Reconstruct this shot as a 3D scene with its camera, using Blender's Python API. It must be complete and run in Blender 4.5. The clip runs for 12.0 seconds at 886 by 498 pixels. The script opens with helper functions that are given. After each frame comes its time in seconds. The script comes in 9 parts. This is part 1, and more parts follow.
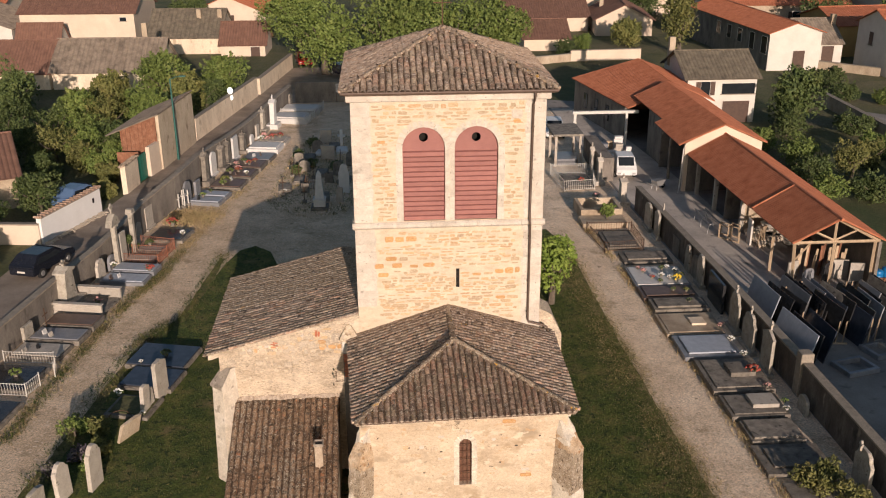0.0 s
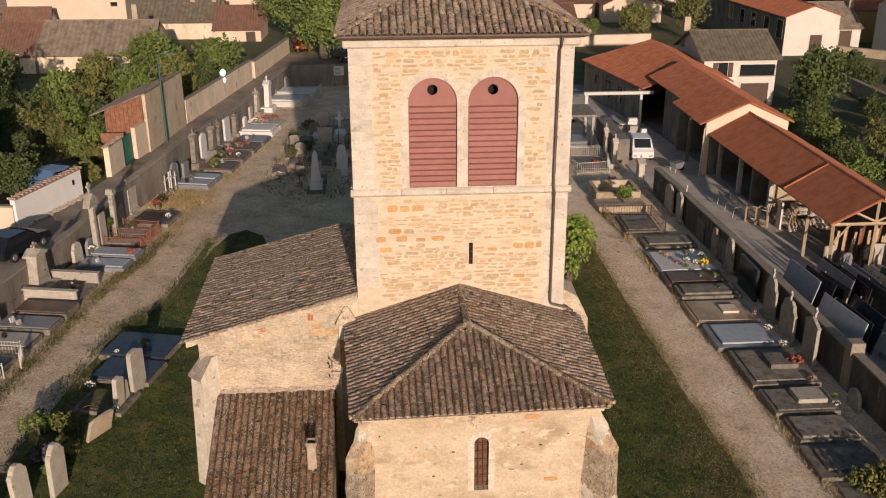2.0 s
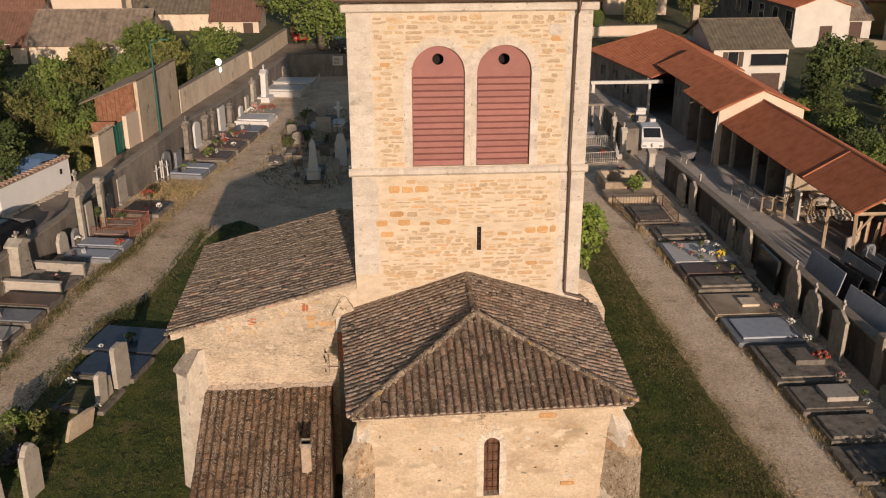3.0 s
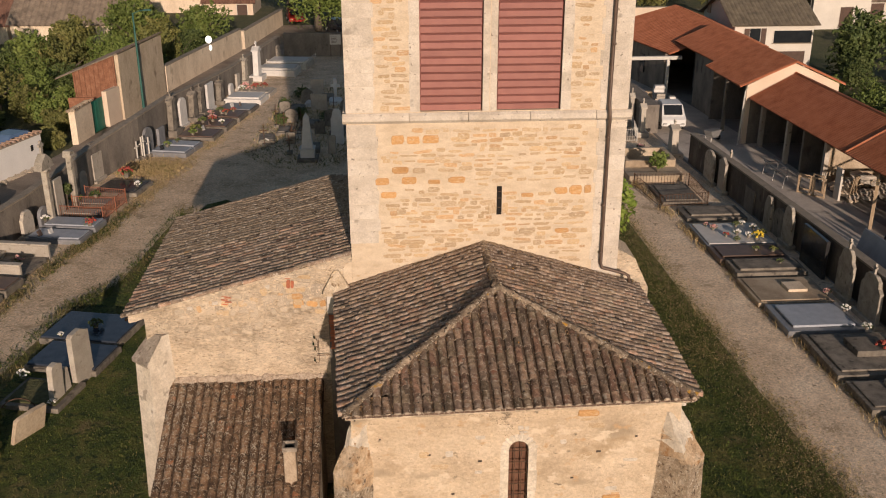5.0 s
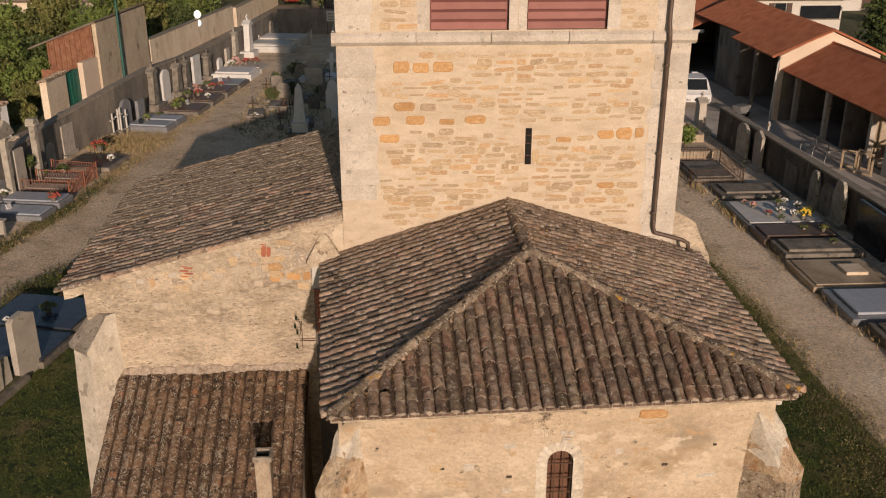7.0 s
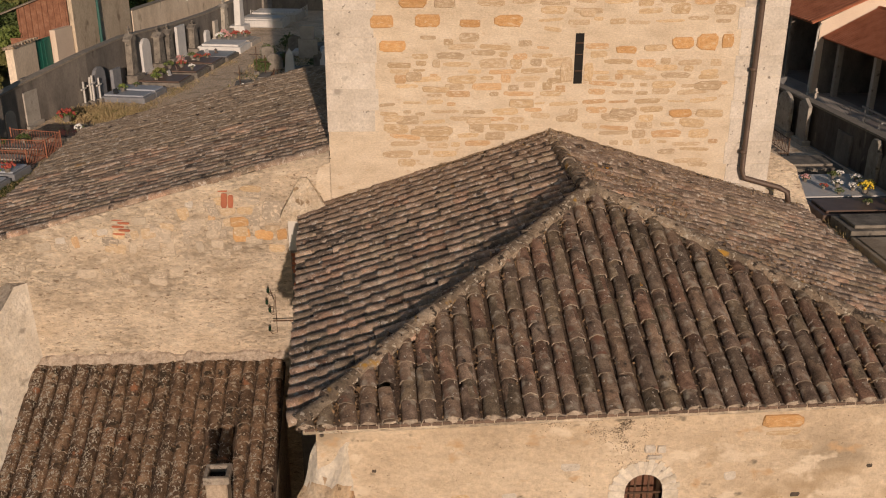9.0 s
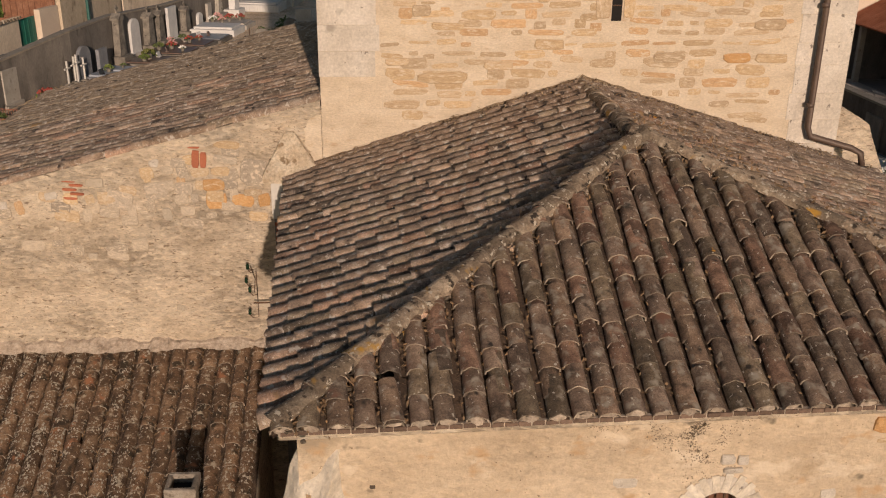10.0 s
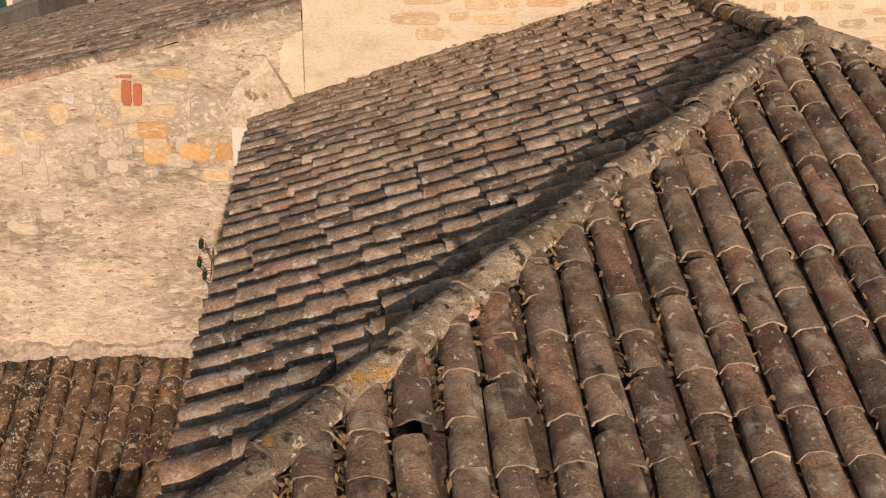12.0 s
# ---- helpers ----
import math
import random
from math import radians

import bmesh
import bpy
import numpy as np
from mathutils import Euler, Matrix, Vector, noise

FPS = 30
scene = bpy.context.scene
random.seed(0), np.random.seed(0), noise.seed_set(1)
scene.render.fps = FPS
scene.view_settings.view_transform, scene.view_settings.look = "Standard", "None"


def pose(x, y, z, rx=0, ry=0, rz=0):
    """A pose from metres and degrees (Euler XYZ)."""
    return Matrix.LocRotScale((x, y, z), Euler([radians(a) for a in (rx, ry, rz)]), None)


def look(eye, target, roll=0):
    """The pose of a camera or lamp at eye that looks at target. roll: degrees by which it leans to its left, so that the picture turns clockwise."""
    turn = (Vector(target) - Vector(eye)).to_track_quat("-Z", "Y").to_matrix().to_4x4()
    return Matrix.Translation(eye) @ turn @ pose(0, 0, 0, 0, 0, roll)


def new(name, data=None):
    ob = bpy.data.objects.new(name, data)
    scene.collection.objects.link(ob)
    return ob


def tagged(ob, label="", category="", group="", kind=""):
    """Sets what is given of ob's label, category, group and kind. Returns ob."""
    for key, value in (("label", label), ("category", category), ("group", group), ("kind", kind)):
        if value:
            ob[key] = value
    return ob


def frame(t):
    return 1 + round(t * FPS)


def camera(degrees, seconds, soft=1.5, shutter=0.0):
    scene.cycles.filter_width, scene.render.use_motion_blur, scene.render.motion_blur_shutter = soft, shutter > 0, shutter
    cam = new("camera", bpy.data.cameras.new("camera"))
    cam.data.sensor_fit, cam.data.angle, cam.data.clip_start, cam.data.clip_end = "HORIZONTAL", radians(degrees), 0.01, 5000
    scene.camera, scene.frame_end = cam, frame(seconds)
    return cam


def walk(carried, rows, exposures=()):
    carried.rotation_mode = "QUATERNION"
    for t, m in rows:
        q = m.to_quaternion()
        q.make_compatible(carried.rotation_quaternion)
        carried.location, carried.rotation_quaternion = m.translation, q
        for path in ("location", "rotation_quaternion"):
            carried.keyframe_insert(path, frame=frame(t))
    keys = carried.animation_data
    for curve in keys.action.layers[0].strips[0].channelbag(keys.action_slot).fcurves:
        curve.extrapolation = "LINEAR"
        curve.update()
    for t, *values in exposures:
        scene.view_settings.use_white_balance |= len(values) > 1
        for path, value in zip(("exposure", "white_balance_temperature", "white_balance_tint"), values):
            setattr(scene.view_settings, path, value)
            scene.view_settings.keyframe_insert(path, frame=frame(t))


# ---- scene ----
cam = camera(50.0, 12.0, soft=1.1)
# seconds, eye x, y, z, tilt, lean, turn
PATH = [
    (0, -2.260, -32.972, 22.773, 68.23, 0.29, -3.76),
    (0.5, -2.302, -32.069, 22.151, 68.24, 0.27, -3.76),
    (1, -2.343, -31.131, 21.510, 68.24, 0.22, -3.76),
    (1.5, -2.380, -30.149, 20.868, 68.23, 0.21, -3.78),
    (2, -2.417, -29.139, 20.230, 68.23, 0.22, -3.79),
    (2.5, -2.447, -28.112, 19.576, 68.21, 0.17, -3.78),
    (3, -2.477, -27.043, 18.908, 68.20, 0.15, -3.79),
    (5, -2.544, -22.781, 16.238, 68.17, 0.06, -3.80),
    (5.5, -2.565, -21.720, 15.588, 68.15, -0.01, -3.79),
    (6, -2.570, -20.654, 14.925, 68.14, -0.02, -3.79),
    (6.5, -2.559, -19.585, 14.274, 68.14, -0.04, -3.75),
    (7, -2.571, -18.512, 13.640, 68.11, -0.14, -3.77),
    (9, -2.600, -14.210, 11.062, 68.10, -0.27, -3.74),
    (9.5, -2.617, -13.194, 10.453, 68.02, -0.44, -3.70),
    (10, -2.644, -12.203, 9.832, 68.02, -0.58, -3.75),
    (10.5, -2.668, -11.211, 9.232, 67.85, -0.74, -3.83),
    (11, -2.692, -10.229, 8.661, 67.59, -0.96, -3.90),
    (11.5, -2.729, -9.376, 8.371, 67.54, -1.05, -4.02),
    (12, -2.750, -9.024, 8.304, 67.77, -1.07, -3.99),
]
walk(cam, [(t, pose(x, y, z, rx, ry, rz)) for t, x, y, z, rx, ry, rz in PATH],
     [(0, 0.05, 6150, 10), (1, 0.0, 6150, 10), (1.5, -0.05, 6230, 10), (2.5, -0.17, 6430, 10), (5.5, -0.29, 6500, 10), (7, -0.41, 6500, 10), (9, -0.51, 6500, 10), (10.5, -0.48, 6500, 10), (11.5, -0.26, 6500, 10), (12, -0.08, 6500, 10)])

# ---- light: low sun from behind the camera, a little to its right ----
SUN_AT = Vector((0.1215, -0.970, 0.210)).normalized()
world = bpy.data.worlds.new("sky")
scene.world = world
world.use_nodes = True
wn = world.node_tree
sky = wn.nodes.new("ShaderNodeTexSky")
sky.sky_type, sky.sun_disc = "NISHITA", False
sky.sun_elevation = math.asin(SUN_AT.z)
sky.sun_rotation = math.atan2(SUN_AT.x, SUN_AT.y)
wn.links.new(sky.outputs[0], wn.nodes["Background"].inputs[0])
wn.nodes["Background"].inputs[1].default_value = 0.079
sun_data = bpy.data.lights.new("sun", "SUN")
sun_data.energy, sun_data.angle, sun_data.color = 5.1, radians(0.6), (1.0, 0.775, 0.615)
sun = new("sun", sun_data)
sun.matrix_world = look(SUN_AT * 60, (0, 0, 0))
scene.view_settings.exposure = 0.0


# ---- small tools ----
def lerp(a, b, f):
    return a + (b - a) * f


def finish(bm, name, material, smooth=False):
    me = bpy.data.meshes.new(name)
    bmesh.ops.recalc_face_normals(bm, faces=bm.faces)
    bm.to_mesh(me)
    bm.free()
    for m in material if isinstance(material, (list, tuple)) else [material]:
        me.materials.append(m)
    if smooth:
        me.polygons.foreach_set("use_smooth", [True] * len(me.polygons))
    return me


def part(name, bm, material, parent=None, label="", smooth=False):
    """One mesh object under a thing or a part."""
    ob = new(name, finish(bm, name, material, smooth))
    ob.parent = parent
    if label:
        tagged(ob, label=label)
    return ob


def piece(name, me, parent, m):
    ob = new(name, me)
    ob.parent = parent
    ob.matrix_basis = m
    return ob


def thing(name, at=(0, 0, 0), turn=0.0, label="", category="", group="", kind=""):
    ob = new(name)
    ob.empty_display_size = 0.2
    ob.matrix_basis = pose(*at, 0, 0, turn)
    return tagged(ob, label, category, group, kind)


def box(bm, x0, y0, z0, x1, y1, z1, bevel=0.0, mat_index=0):
    v = [bm.verts.new((x, y, z)) for z in (z0, z1) for y in (y0, y1) for x in (x0, x1)]
    fs = [bm.faces.new([v[i] for i in f]) for f in ((0, 2, 3, 1), (4, 5, 7, 6), (0, 1, 5, 4), (2, 6, 7, 3), (0, 4, 6, 2), (1, 3, 7, 5))]
    for f in fs:
        f.material_index = mat_index
    if bevel:
        es = list({e for f in fs for e in f.edges})
        bmesh.ops.bevel(bm, geom=es, offset=bevel, segments=1, affect="EDGES")
    return v


def boxed(*a, bevel=0.0):
    bm = bmesh.new()
    box(bm, *a, bevel=bevel)
    return bm


def prism(bm, pts, z0, z1, axis="z"):
    """A polygon drawn in two axes and pulled along the third."""
    def at(p, h):
        return {"z": (p[0], p[1], h), "y": (p[0], h, p[1]), "x": (h, p[0], p[1])}[axis]
    a = [bm.verts.new(at(p, z0)) for p in pts]
    b = [bm.verts.new(at(p, z1)) for p in pts]
    n = len(pts)
    bm.faces.new(a)
    bm.faces.new(b)
    for i in range(n):
        bm.faces.new((a[i], a[(i + 1) % n], b[(i + 1) % n], b[i]))


def prismed(pts, z0, z1, axis="z", bevel=0.0):
    bm = bmesh.new()
    prism(bm, pts, z0, z1, axis)
    if bevel:
        bmesh.ops.bevel(bm, geom=bm.edges[:], offset=bevel, segments=1, affect="EDGES")
    return bm


def tube(bm, pts, r, n=8, r1=None):
    """A round bar through the points, tapering from r to r1."""
    pts = [Vector(p) for p in pts]
    rings = []
    for i, p in enumerate(pts):
        d = (pts[min(i + 1, len(pts) - 1)] - pts[max(i - 1, 0)]).normalized()
        side = d.cross(Vector((0, 0, 1)) if abs(d.z) < 0.9 else Vector((1, 0, 0))).normalized()
        up = side.cross(d)
        rr = r if r1 is None else lerp(r, r1, i / (len(pts) - 1))
        rings.append([bm.verts.new(p + rr * (math.cos(k * math.tau / n) * side + math.sin(k * math.tau / n) * up)) for k in range(n)])
    for a, b in zip(rings, rings[1:]):
        for k in range(n):
            bm.faces.new((a[k], a[(k + 1) % n], b[(k + 1) % n], b[k]))
    bm.faces.new(rings[0][::-1])
    bm.faces.new(rings[-1])


def tubed(pts, r, n=8, r1=None):
    bm = bmesh.new()
    tube(bm, pts, r, n, r1)
    return bm


def lathe(bm, profile, n=12, at=(0, 0, 0)):
    rings = [[bm.verts.new((at[0] + r * math.cos(k * math.tau / n), at[1] + r * math.sin(k * math.tau / n), at[2] + z)) for k in range(n)] for r, z in profile]
    for a, b in zip(rings, rings[1:]):
        for k in range(n):
            bm.faces.new((a[k], a[(k + 1) % n], b[(k + 1) % n], b[k]))
    bm.faces.new(rings[0][::-1])
    bm.faces.new(rings[-1])


def blob(bm, c, r, rough=0.2, sub=2, squash=(1, 1, 1)):
    made = bmesh.ops.create_icosphere(bm, subdivisions=sub, radius=1)["verts"]
    o = Vector((random.uniform(-50, 50), random.uniform(-50, 50), 0))
    for v in made:
        k = r * (1 + rough * noise.noise(v.co * 1.6 + o))
        v.co = Vector(c) + Vector((v.co.x * k * squash[0], v.co.y * k * squash[1], v.co.z * k * squash[2]))


def arch(x0, x1, z0, zs, n=10, rise=None):
    """Outline of an arched opening: sill z0, spring zs."""
    r, c = (x1 - x0) / 2, (x0 + x1) / 2
    h = r if rise is None else rise
    return [(x0, z0), (x1, z0)] + [(c + r * math.cos(a), zs + h * math.sin(a)) for a in [math.pi * k / n for k in range(n + 1)]]


def pierced(outer, holes, y0, y1):
    """A wall panel drawn in x and z with openings through it, from y0 (front) to y1."""
    bm = bmesh.new()
    loops = []
    for pts in [outer, *holes]:
        vs = [bm.verts.new((p[0], y0, p[1])) for p in pts]
        es = [bm.edges.new((vs[i], vs[(i + 1) % len(vs)])) for i in range(len(vs))]
        loops.append(vs)
    bmesh.ops.triangle_fill(bm, use_beauty=True, use_dissolve=False, edges=bm.edges[:])
    front = bm.faces[:]
    twin = {v: bm.verts.new((v.co.x, y1, v.co.z)) for v in bm.verts[:]}
    for f in front:
        bm.faces.new([twin[v] for v in reversed(f.verts)])
    for vs in loops:
        for i in range(len(vs)):
            a, b = vs[i], vs[(i + 1) % len(vs)]
            bm.faces.new((a, b, twin[b], twin[a]))
    return bm


# ---- materials ----
def mat(name, cols, scale=3.0, rough=0.85, bump=0.3, fine=30.0, grain=0.25, vary=0.12, metal=0.0, spots=(), stretch=(1, 1, 1), depth=0.02, streak=0.0, hues=()):
    """Weathered surface: a ramp of colours over broad noise, fine grain, spots with shapes of their own, and each piece a little different."""
    m = bpy.data.materials.new(name)
    m.use_nodes = True
    t = m.node_tree
    N, L = t.nodes.new, t.links.new
    bsdf = t.nodes["Principled BSDF"]
    co, info = N("ShaderNodeTexCoord"), N("ShaderNodeObjectInfo")
    shift = N("ShaderNodeVectorMath")
    shift.operation = "MULTIPLY_ADD"
    shift.inputs[1].default_value = stretch
    L(co.outputs["Object"], shift.inputs[0])
    spread = N("ShaderNodeMath")
    spread.operation = "MULTIPLY"
    spread.inputs[1].default_value = 43.0
    L(info.outputs["Random"], spread.inputs[0])
    L(spread.outputs[0], shift.inputs[2])
    broad, small = N("ShaderNodeTexNoise"), N("ShaderNodeTexNoise")
    broad.inputs["Scale"].default_value, broad.inputs["Detail"].default_value, broad.inputs["Roughness"].default_value = scale, 5, 0.62
    small.inputs["Scale"].default_value, small.inputs["Detail"].default_value, small.inputs["Roughness"].default_value = fine, 4, 0.7
    L(shift.outputs[0], broad.inputs["Vector"])
    L(shift.outputs[0], small.inputs["Vector"])
    ramp = N("ShaderNodeValToRGB")
    e = ramp.color_ramp.elements
    while len(e) < len(cols):
        e.new(0.5)
    for k, c in enumerate(cols):
        e[k].position = 0.30 + 0.40 * k / max(1, len(cols) - 1)
        e[k].color = (*c, 1)
    L(broad.outputs["Fac"], ramp.inputs["Fac"])
    dust = N("ShaderNodeMapRange")
    dust.inputs["From Min"].default_value, dust.inputs["From Max"].default_value = 0.3, 0.7
    dust.inputs["To Min"].default_value, dust.inputs["To Max"].default_value = 1 - grain, 1 + grain
    L(small.outputs["Fac"], dust.inputs["Value"])
    each = N("ShaderNodeMapRange")
    each.inputs["To Min"].default_value, each.inputs["To Max"].default_value = 1 - vary, 1 + vary
    L(info.outputs["Random"], each.inputs["Value"])
    both = N("ShaderNodeMath")
    both.operation = "MULTIPLY"
    L(dust.outputs[0], both.inputs[0])
    L(each.outputs[0], both.inputs[1])
    if streak:
        # level streaks and pits left by the trowel and the weather
        long = N("ShaderNodeVectorMath")
        long.operation = "MULTIPLY"
        long.inputs[1].default_value = (3.6, 3.6, 7.0)
        L(co.outputs["Object"], long.inputs[0])
        sk = N("ShaderNodeTexNoise")
        sk.inputs["Scale"].default_value, sk.inputs["Detail"].default_value, sk.inputs["Roughness"].default_value = 2.0, 7, 0.72
        L(long.outputs[0], sk.inputs["Vector"])
        sm = N("ShaderNodeMapRange")
        sm.inputs["From Min"].default_value, sm.inputs["From Max"].default_value = 0.40, 0.54
        sm.inputs["To Min"].default_value, sm.inputs["To Max"].default_value = streak, 0.0
        L(sk.outputs["Fac"], sm.inputs["Value"])
        bands = N("ShaderNodeTexNoise")
        bands.inputs["Scale"].default_value, bands.inputs["Detail"].default_value = 0.22, 3
        L(long.outputs[0], bands.inputs["Vector"])
        bm_ = N("ShaderNodeMapRange")
        bm_.inputs["From Min"].default_value, bm_.inputs["From Max"].default_value = 0.40, 0.60
        bm_.inputs["To Min"].default_value = 0.15
        L(bands.outputs["Fac"], bm_.inputs["Value"])
        pits = N("ShaderNodeMath")
        pits.operation = "MULTIPLY"
        L(sm.outputs[0], pits.inputs[0])
        L(bm_.outputs[0], pits.inputs[1])
        left = N("ShaderNodeMath")
        left.operation = "SUBTRACT"
        left.inputs[0].default_value = 1.0
        L(pits.outputs[0], left.inputs[1])
        sm = left
        more = N("ShaderNodeMath")
        more.operation = "MULTIPLY"
        L(both.outputs[0], more.inputs[0])
        L(sm.outputs[0], more.inputs[1])
        both = more
    tone = N("ShaderNodeVectorMath")
    tone.operation = "SCALE"
    L(ramp.outputs["Color"], tone.inputs[0])
    L(both.outputs[0], tone.inputs["Scale"])
    colour = tone.outputs[0]
    if hues:
        # single pieces lean to one hue or another
        jump = N("ShaderNodeMath")
        jump.operation = "FRACT"
        far = N("ShaderNodeMath")
        far.operation = "MULTIPLY"
        far.inputs[1].default_value = 17.0
        L(info.outputs["Random"], far.inputs[0])
        L(far.outputs[0], jump.inputs[0])
        pick = N("ShaderNodeValToRGB")
        pick.color_ramp.interpolation = "CONSTANT"
        pe = pick.color_ramp.elements
        while len(pe) < len(hues):
            pe.new(0.5)
        for k, c in enumerate(hues):
            pe[k].position = k / len(hues)
            pe[k].color = (*c, 1)
        L(jump.outputs[0], pick.inputs["Fac"])
        tint = N("ShaderNodeVectorMath")
        tint.operation = "MULTIPLY"
        L(colour, tint.inputs[0])
        L(pick.outputs["Color"], tint.inputs[1])
        colour = tint.outputs[0]
    for c, s, limit, soft in spots:
        sn = N("ShaderNodeTexNoise")
        sn.inputs["Scale"].default_value, sn.inputs["Detail"].default_value, sn.inputs["Roughness"].default_value = s, 3, 0.55
        off = N("ShaderNodeVectorMath")
        off.inputs[1].default_value = (s, 2 * s, 7.3)
        L(shift.outputs[0], off.inputs[0])
        L(off.outputs[0], sn.inputs["Vector"])
        cut = N("ShaderNodeMapRange")
        cut.inputs["From Min"].default_value, cut.inputs["From Max"].default_value = limit, limit + soft
        L(sn.outputs["Fac"], cut.inputs["Value"])
        mix = N("ShaderNodeMix")
        mix.data_type = "RGBA"
        mix.inputs["B"].default_value = (*c, 1)
        L(cut.outputs[0], mix.inputs["Factor"])
        L(colour, mix.inputs["A"])
        colour = mix.outputs["Result"]
    L(colour, bsdf.inputs["Base Color"])
    bsdf.inputs["Roughness"].default_value = rough
    bsdf.inputs["Metallic"].default_value = metal
    if bump:
        b = N("ShaderNodeBump")
        b.inputs["Strength"].default_value, b.inputs["Distance"].default_value = bump, depth
        add = N("ShaderNodeMath")
        add.operation = "ADD"
        L(small.outputs["Fac"], add.inputs[0])
        L(broad.outputs["Fac"], add.inputs[1])
        if streak:
            deep = N("ShaderNodeMath")
            deep.operation = "MULTIPLY_ADD"
            deep.inputs[1].default_value = -1.5
            L(pits.outputs[0], deep.inputs[0])
            L(add.outputs[0], deep.inputs[2])
            add = deep
        L(add.outputs[0], b.inputs["Height"])
        L(b.outputs[0], bsdf.inputs["Normal"])
    return m


ORANGE_LICHEN = ((0.50, 0.24, 0.03), 5, 0.745, 0.03)
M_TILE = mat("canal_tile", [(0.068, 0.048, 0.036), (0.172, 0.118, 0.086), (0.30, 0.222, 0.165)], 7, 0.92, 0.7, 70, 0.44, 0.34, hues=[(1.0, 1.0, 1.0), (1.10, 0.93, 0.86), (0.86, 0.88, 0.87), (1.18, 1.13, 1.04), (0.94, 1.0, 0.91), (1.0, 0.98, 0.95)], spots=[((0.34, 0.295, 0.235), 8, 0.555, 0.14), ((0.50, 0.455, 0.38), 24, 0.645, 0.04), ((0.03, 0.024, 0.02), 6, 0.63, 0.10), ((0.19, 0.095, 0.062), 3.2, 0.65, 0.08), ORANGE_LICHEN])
# tile lips in a paler tone than the tile bodies
M_LIP = mat("pale_tile_edge", [(0.11, 0.086, 0.066), (0.26, 0.21, 0.16), (0.40, 0.34, 0.265)], 9, 0.95, 0.5, 60, 0.35, 0.4)
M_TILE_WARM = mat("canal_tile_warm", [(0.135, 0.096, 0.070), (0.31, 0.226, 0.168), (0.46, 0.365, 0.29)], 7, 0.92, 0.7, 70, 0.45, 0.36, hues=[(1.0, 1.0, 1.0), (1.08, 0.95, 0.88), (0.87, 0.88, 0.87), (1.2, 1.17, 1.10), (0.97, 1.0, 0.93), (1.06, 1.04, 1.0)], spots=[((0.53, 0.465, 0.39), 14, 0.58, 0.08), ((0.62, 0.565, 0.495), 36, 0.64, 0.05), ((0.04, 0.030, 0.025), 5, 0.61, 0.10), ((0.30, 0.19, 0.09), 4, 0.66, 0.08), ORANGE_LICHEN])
# kept darker than the covers, so the gaps' shade is partly in the colour
M_CHANNEL = mat("shaded_channel_tile", [(0.028, 0.019, 0.013), (0.075, 0.049, 0.033), (0.14, 0.094, 0.062)], 5, 0.95, 0.6, 50, 0.45, spots=[((0.21, 0.15, 0.09), 14, 0.60, 0.08)])
M_MORTAR = mat("hip_mortar", [(0.10, 0.076, 0.053), (0.22, 0.17, 0.12), (0.37, 0.305, 0.23)], 11, 0.95, 0.9, 50, 0.4, spots=[((0.48, 0.28, 0.06), 3, 0.62, 0.08), ((0.045, 0.034, 0.025), 14, 0.55, 0.07)], depth=0.05)
M_HIPTILE = mat("hip_tile_clay", [(0.13, 0.094, 0.064), (0.27, 0.205, 0.145), (0.42, 0.34, 0.25)], 6, 0.95, 0.8, 44, 0.40, 0.34, spots=[((0.05, 0.037, 0.027), 12, 0.565, 0.07), ((0.50, 0.28, 0.05), 3.2, 0.63, 0.06), ((0.56, 0.50, 0.40), 20, 0.59, 0.05)], depth=0.04)
M_TOWER = mat("lime_pointed_rubble", [(0.53, 0.43, 0.315), (0.615, 0.51, 0.385), (0.675, 0.575, 0.45)], 2.2, 0.95, 0.6, 26, 0.16, 0.0, spots=[((0.49, 0.365, 0.245), 5, 0.63, 0.12)], stretch=(1, 1, 2.4), depth=0.03, streak=0.07)
M_QUOIN = mat("pale_ashlar", [(0.45, 0.395, 0.33), (0.56, 0.50, 0.43), (0.63, 0.575, 0.505)], 1.8, 0.9, 0.5, 30, 0.18, 0.045, spots=[((0.34, 0.30, 0.255), 3, 0.63, 0.1), ((0.22, 0.19, 0.16), 9, 0.66, 0.05)], streak=0.10)
SMEAR = ((0.60, 0.50, 0.375), 4, 0.54, 0.14)
M_STONE = mat("ochre_rubble", [(0.38, 0.27, 0.165), (0.47, 0.35, 0.225), (0.55, 0.435, 0.305)], 5, 0.95, 0.3, 30, 0.24, 0.14, hues=[(1.0, 1.0, 1.0), (1.08, 0.95, 0.82), (0.97, 0.98, 1.0), (1.1, 1.07, 1.0), (1.0, 0.98, 0.93)], spots=[SMEAR])
M_ORANGE = mat("orange_brick", [(0.42, 0.23, 0.095), (0.52, 0.30, 0.13), (0.56, 0.37, 0.19)], 5, 0.95, 0.25, 30, 0.25, 0.15, spots=[((0.58, 0.45, 0.31), 4, 0.585, 0.12)])
M_RED = mat("red_brick", [(0.42, 0.13, 0.07), (0.48, 0.18, 0.10)], 8, 0.95, 0.5, 40, 0.2, 0.15)
